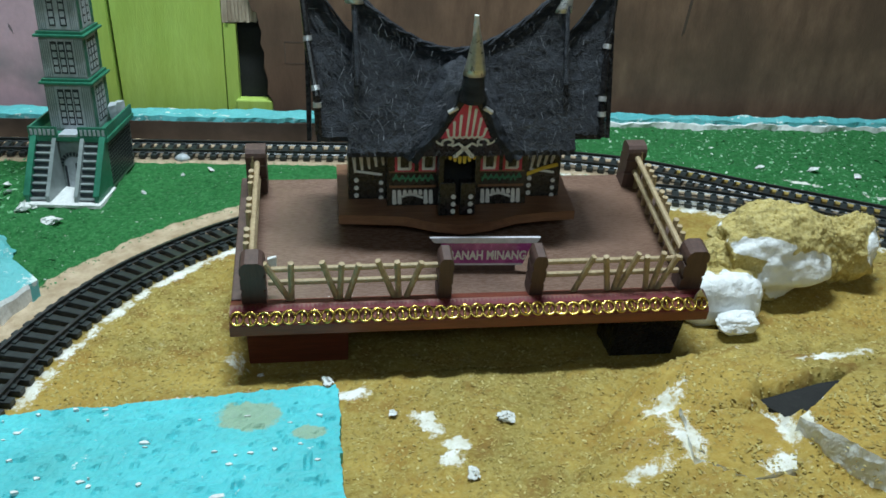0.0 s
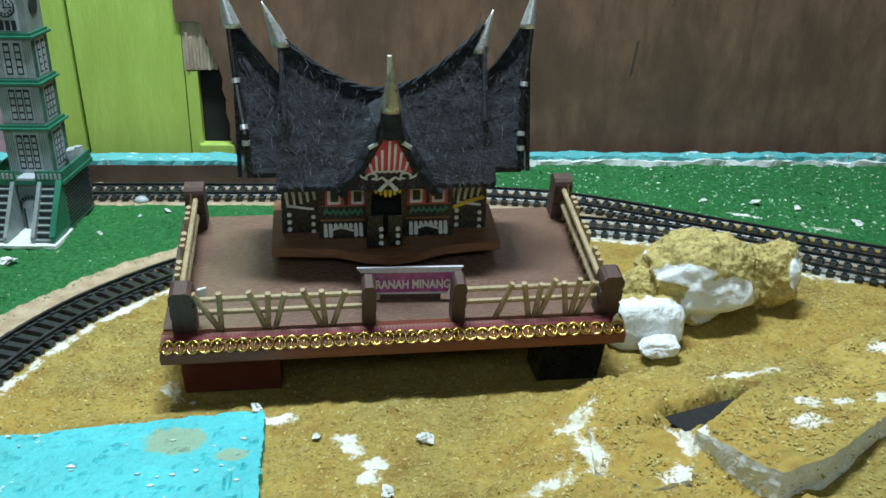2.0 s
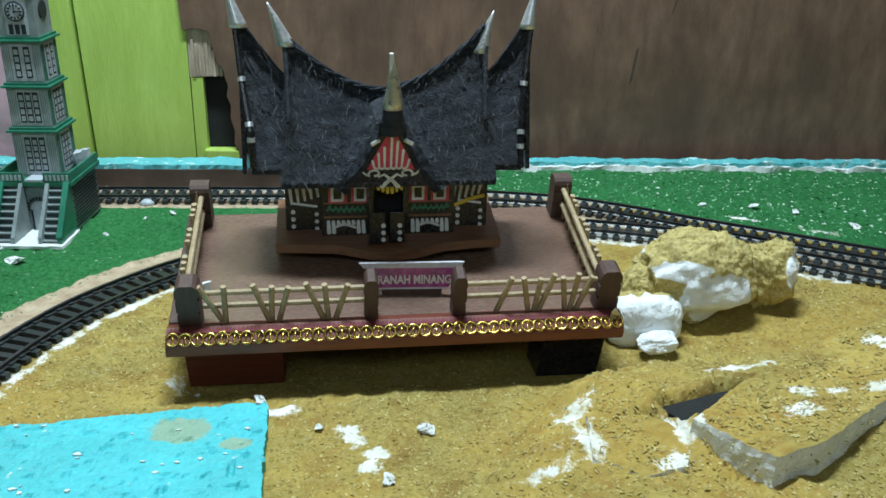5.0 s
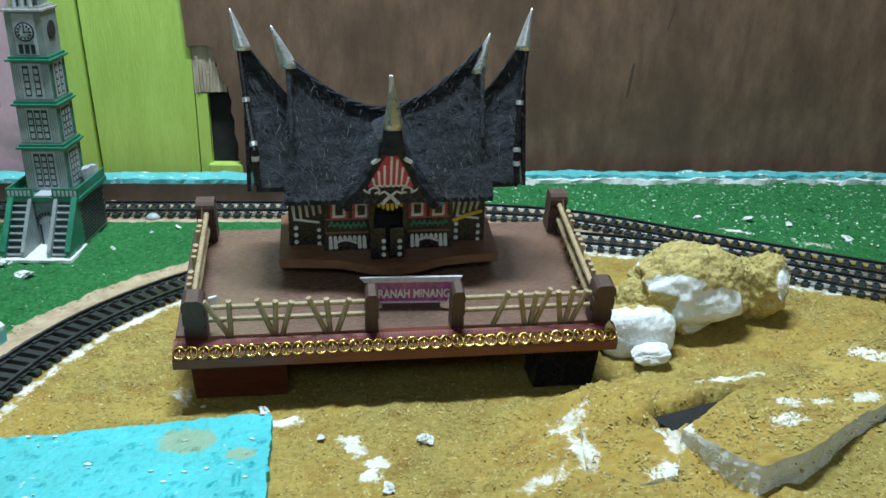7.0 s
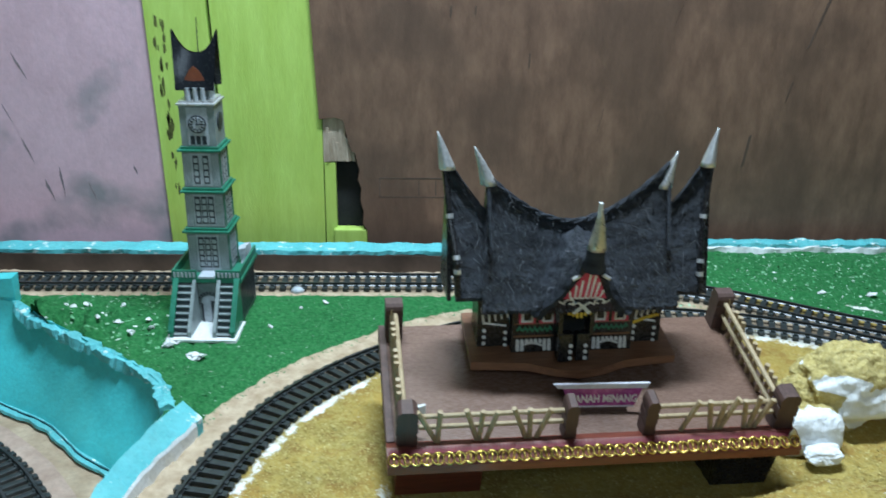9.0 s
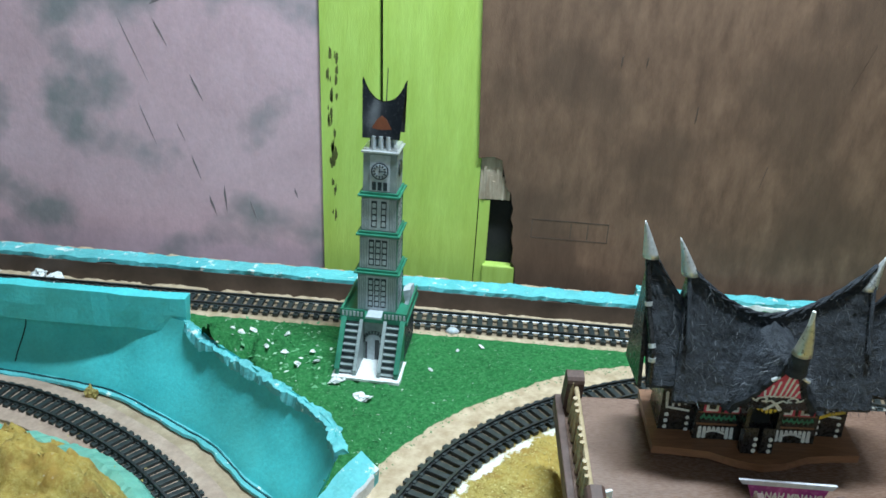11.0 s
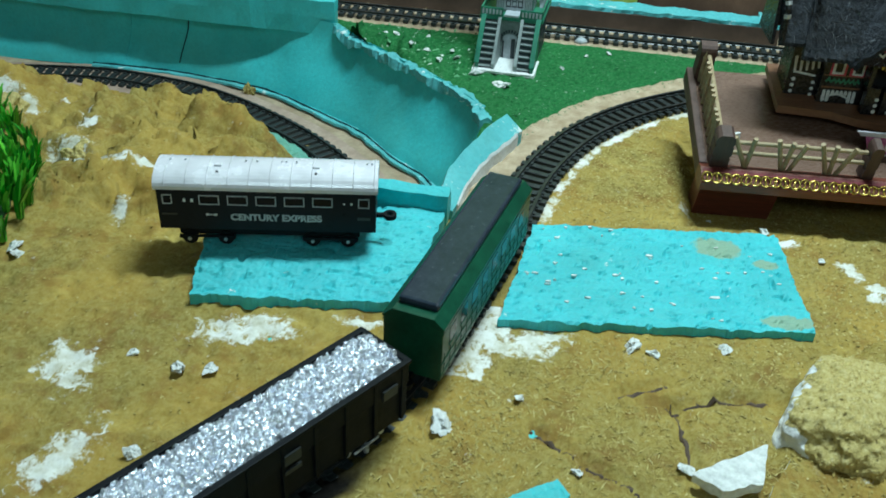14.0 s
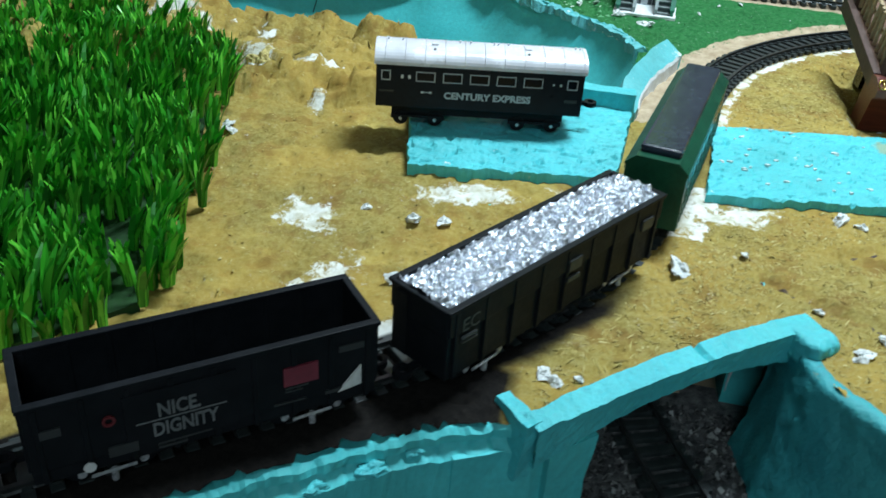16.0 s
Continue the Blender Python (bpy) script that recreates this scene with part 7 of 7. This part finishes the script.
shard("foam_shard", "loose white wedge of broken foam", [(-7.6, 12.5), (-6.3, 11.8), (-4.7, 12.4), (-4.3, 14.6), (-5.0, 14.2), (-6.2, 13.5)], 0.2, 0.75, (0.05, 0.06), M_FOAM)
for (outline, high, slope), thick, words in zip(PANELS, (2.5, 1.3, 1.2), ("tan sawdust panel of broken foam with a bare white edge", "tan sawdust panel of broken foam, lying over a gap", "tan sawdust panel with a white broken end")):
    shard("hill_panel", words, outline, high - thick, high, slope, M_GROUND, M_FOAM)

# shade of the cracks and gaps, laid in as dark strips and black fills
for line in CRACKS:
    pts = spline(line, 0.3)
    pts = [Vector((p.x, p.y, ground_z(p.x, p.y) + 0.06 + 0.10 * noise.noise(p))) for p in pts]
    part("crack", roughen(sweep(bmesh.new(), pts, [(-0.15, -0.3), (-0.13, 0.0), (0.05, 0.06), (0.15, -0.02), (0.15, -0.3)]), 0.1, 1.4), M_LEDGE, kind="structure", label="dark strip standing for the shade in an open crack of the sawdust ground")
for outline, deep in GAPS:
    cx, cy = sum(p[0] for p in outline) / len(outline), sum(p[1] for p in outline) / len(outline)
    z = ground_z(cx, cy)
    part("gap", slab_of(bmesh.new(), [(cx + (x - cx) * 0.92, cy + (y - cy) * 0.92) for x, y in outline], z - 0.5, z + deep * 0.98), M_DARK, kind="structure", label="black fill standing for the shade in the gap under the broken foam")

# ---- loose crumbs ----
rng = random.Random(3)
crumb_mesh = part("foam_crumb", roughen(rock(0.34, 0.26, 0.22, 3.0, 0.8, 3), 0.10, 5.0), M_FOAM)
tagged(crumb_mesh, "small white crumb of foam", "foam crumb", "foam crumbs")
crumb_mesh.matrix_world = pose(6.15 * CM, 31.4 * CM, 0.15 * CM, 0, 0, 20)
spots = [(-20.7, 51.8, 1.5), (-20.1, 51.5, 1.1), (-22.9, 53.6, 1.5), (-22.3, 54.3, 0.9), (-30.05, 14.95, 1.3), (-31.6, 14.6, 1.2), (-31.2, 9.0, 1.0), (-9.0, 20.9, 1.0), (-10.1, 21.0, 1.0), (-5.3, 22.2, 0.9), (-44.4, 22.0, 1.5),
         (-43.9, 21.5, 1.0), (-23.95, 4.2, 1.1), (-23.5, 3.9, 0.8), (-22.6, 4.3, 0.7), (-11.25, 8.8, 0.7), (-12.4, 12.2, 0.7), (-9.9, 10.5, 0.8), (-11.0, 9.3, 1.1), (-7.7, 13.3, 0.9), (-34.2, 15.2, 0.8), (-15.3, 16.2, 0.7),
         (-2.0, 34.2, 1.0), (-5.2, 35.0, 0.8), (1.1, 31.8, 0.8), (4.4, 27.7, 0.9), (-18.6, 13.4, 1.6), (-26.2, 55.8, 0.8), (-27.5, 57.2, 0.9), (-25.4, 57.8, 0.8), (-28.8, 56.6, 0.7), (-24.8, 56.2, 0.8), (-29.6, 59.0, 1.0),
         (-30.9, 60.4, 0.9), (-31.6, 59.4, 0.8), (-32.8, 61.0, 0.9), (-28.0, 60.0, 0.7), (-14.0, 60.2, 0.6), (-12.1, 60.8, 0.6), (-15.9, 56.6, 0.6), (36.6, 61.6, 1.2), (33.5, 62.6, 1.0), (40.0, 58.6, 1.1), (29.5, 63.2, 0.8),
         (-59, 66.6, 2.4), (-56.5, 66.4, 2.6), (-52.2, 66.5, 2.6), (-50.5, 66.3, 2.0), (-61.5, 66.4, 2.2)]
for x, y, s in spots:
    c = copy_thing(crumb_mesh, pose(x * CM, y * CM, (ground_z(x, y) + 0.05 + 0.08 * s) * CM, rng.uniform(-30, 30), rng.uniform(-30, 30), rng.uniform(0, 360)))
    c.scale = (s * rng.uniform(0.7, 1.25), s * rng.uniform(0.7, 1.2), s * rng.uniform(0.5, 0.9))
glue = thing("glue_blob", "clear blob of dried glue at the rail joint", "glue blob", -14.6, 63.2, 0.1)
part("blob", rock(0.6, 0.4, 0.35, 8.0, 0.2, 2), M_TOWER_LIGHT, glue, smooth=True)
bush = thing("dry_tuft", "small dry brown tuft at the foot of the bank", "tuft", -44.4, 58.6, LOW)
part("clump", rock(0.5, 0.5, 0.75, 4.0, 0.6, 3), M_TAN, bush)
tuft = thing("paper_scrap", "small white scrap stuck to the fence", "scrap", -4.6, 36.45, 5.2, 20)
part("scrap", roughen(box(-0.2, 0.2, -0.12, 0.12, -0.3, 0.3, 0.05), 0.12, 2.0), M_WHITE, tuft)

# ---- artificial grass mat ----
mat_outline = [(-84, 40), (-62, 37.5), (-51, 34.5), (-47.3, 30), (-44.2, 21), (-42.3, 14.5), (-40.6, 8.5), (-39.6, 4.2), (-44.5, -1.5), (-52, -9), (-62, -18), (-84, -20)]
grass = thing("grass_mat", "bright green artificial grass mat", "artificial grass")
bm = bmesh.new()
slab_of(bm, [(x - 1.3, y) for x, y in mat_outline], -1.0, 0.2)
part("backing", bm, M_BACKING, grass)
rng = np.random.default_rng(5)
tufts = 2700
px, py = rng.uniform(-75, -39, tufts), rng.uniform(-14, 38, tufts)
hit = inside(px, py, mat_outline)
px, py = px[hit], py[hit]
verts_g, faces_g = [], []
for x, y in zip(px, py):
    tall = rng.uniform(2.0, 3.3)
    sway = noise.noise_vector(Vector((x * 0.35, y * 0.35, 2.0)))
    drift = rng.normal(0.0, 0.06, 2) + np.array((sway.x, sway.y)) * 0.35
    for k in range(10):
        high, a = tall * rng.uniform(0.7, 1.05), rng.uniform(0, 2 * math.pi)
        out = np.array((math.cos(a), math.sin(a)))
        lean = drift + out * rng.uniform(0.03, 0.24) + np.array((0.12, -0.04))
        w = rng.uniform(0.10, 0.17)
        dx, dy = -out[1] * w, out[0] * w
        base = len(verts_g)
        bx, by = x + out[0] * 0.16, y + out[1] * 0.16
        for t, q in ((0.0, 0.9), (0.4, 1.0), (0.8, 0.85), (1.0, 0.3)):
            cx, cy, cz = bx + lean[0] * high * t * t, by + lean[1] * high * t * t, 0.1 + high * t * (1 - 0.12 * t)
            verts_g += [(cx - dx * q, cy - dy * q, cz), (cx + dx * q, cy + dy * q, cz)]
        faces_g += [(base, base + 1, base + 3, base + 2), (base + 2, base + 3, base + 5, base + 4), (base + 4, base + 5, base + 7, base + 6)]
data = bpy.data.meshes.new("grass_pile")
data.from_pydata((np.array(verts_g) * CM).tolist(), [], faces_g)
data.materials.append(M_GRASS)
blades = new("grass_pile", data)
blades.parent = grass
tagged(blades, "upright green plastic blades", kind="stuff")


# ---- loose sawdust and stones ----
def scatter(name, label, x, y, z, size, slim, tilt, material, seed):
    rng = np.random.default_rng(seed)
    n = len(x)
    a, l = rng.uniform(0, 2 * math.pi, n), size * rng.uniform(0.4, 1.0, n) ** 1.3
    w = l * rng.uniform(slim * 0.6, slim * 1.4, n)
    e = rng.normal(0, tilt, n)
    roll = rng.normal(0, tilt, n)
    d = np.stack([np.cos(a) * np.cos(e), np.sin(a) * np.cos(e), np.sin(e)], -1) * l[:, None] / 2
    s = np.stack([-np.sin(a) * np.cos(roll), np.cos(a) * np.cos(roll), np.sin(roll)], -1) * w[:, None] / 2
    c = np.stack([x, y, z + 0.12 * np.abs(d[:, 2])], -1)
    up = np.array((0, 0, 1.0)) * (w * 0.2)[:, None]
    v = np.stack([c - d, c - s + up * 0.3, c + d, c + s + up], 1).reshape(-1, 3)
    i = np.arange(n)[:, None] * 4
    f = np.concatenate([i + np.array([[0, 1, 3]]), i + np.array([[1, 2, 3]])], 0)
    data = bpy.data.meshes.new(name)
    data.from_pydata((v * CM).tolist(), [], f.tolist())
    data.materials.append(material)
    return tagged(new(name, data), label, kind="stuff")


def sample(n, x0, x1, y0, y1, seed, accept):
    rng = np.random.default_rng(seed)
    x, y = rng.uniform(x0, x1, n), rng.uniform(y0, y1, n)
    i = np.clip(np.round((y - gy[0]) / STEP).astype(int), 0, rows - 1)
    j = np.clip(np.round((x - gx[0]) / STEP).astype(int), 0, cols - 1)
    ok = accept(i, j, x, y)
    a, b = np.clip((y - gy[0]) / STEP, 0, rows - 1.001), np.clip((x - gx[0]) / STEP, 0, cols - 1.001)
    i0, j0 = a.astype(int), b.astype(int)
    fa, fb = a - i0, b - j0
    z = (TOPS[i0, j0] * (1 - fb) + TOPS[i0, j0 + 1] * fb) * (1 - fa) + (TOPS[i0 + 1, j0] * (1 - fb) + TOPS[i0 + 1, j0 + 1] * fb) * fa
    return x[ok], y[ok], z[ok]


def on_tan(i, j, x, y):
    free = (green[i, j] < 0.3) & (board[i, j] < 0.35) & (white[i, j] < 0.35) & ~hollow_in[i, j] & ~pit_in[i, j] & (main_d[i, j] > 1.7) & (back_d[i, j] > 2.0) & ~broken[i, j] & (soil_shade[i, j] < 0.2)
    return free & ~inside(x, y, [(-17.2, 21), (-0.6, 23.8), (-1.6, 33.4), (-15.4, 31.4)]) & ~inside(x, y, [(-33.3, 19.2), (-21.6, 21), (-21.4, 31), (-35.2, 30.4)]) & ~inside(x, y, mat_outline)


def on_green(i, j, x, y):
    return (green[i, j] > 0.6) & ~hollow_in[i, j] & (main_d[i, j] > 2.2)


def on_loose(i, j, x, y):
    """The sawdust lies loose over the island and the right-hand hill, and is pressed flat elsewhere."""
    thin = (x * 7.31 + y * 3.77) % 1.0
    return on_tan(i, j, x, y) & (thin < np.where(x < -19, 0.10, np.where((y < 20) & (x > -15), 0.35, 0.8)))


scatter("tan_sawdust", "coarse tan sawdust strewn over the ground", *sample(230000, -50, 40, -6, 50, 1, on_loose), 0.33, 0.34, 0.28, M_STRAND, 2)
spots_on = np.array(dusting)[::3]
spots_on = spots_on + np.random.default_rng(40).normal(0, 0.06, spots_on.shape)
scatter("boulder_sawdust", "tan sawdust glued over the foam boulders", spots_on[:, 0], spots_on[:, 1], spots_on[:, 2], 0.26, 0.3, 0.35, M_STRAND, 41)
scatter("tan_shavings", "fine straw-like wood shavings beside the cutting", *sample(5200, -24, -3, 2, 20, 3, on_tan), 0.85, 0.09, 0.18, M_STRAND, 4)
scatter("green_sawdust", "green sawdust grains over the lawn", *sample(45000, -38, 55, 40, 73, 5, on_green), 0.26, 0.5, 0.18, M_GRAIN, 6)
scatter("foam_flecks", "pale torn foam flecks over the lawn", *sample(2600, 2, 56, 56, 73, 15, on_green), 0.5, 0.45, 0.4, M_FLECK, 16)
scatter("foam_flecks", "white torn foam flecks beside the tower", *sample(240, -33, -22, 52, 63, 17, on_green), 0.6, 0.5, 0.4, M_FLECK, 18)
rng = np.random.default_rng(9)
gx2, gy2 = rng.uniform(-30, -4, 26000), rng.uniform(-12, 12, 26000)
low_d, _ = away(gx2, gy2, [(p.x, p.y) for p in LOW_LINE[::3]])
ok = (low_d > 1.4) & (low_d < 5.0)
scatter("ballast_stones", "loose grey ballast stones beside the sunken track", gx2[ok], gy2[ok], np.full(ok.sum(), LOW - 0.06), 0.46, 0.8, 0.6, M_STONES, 10)
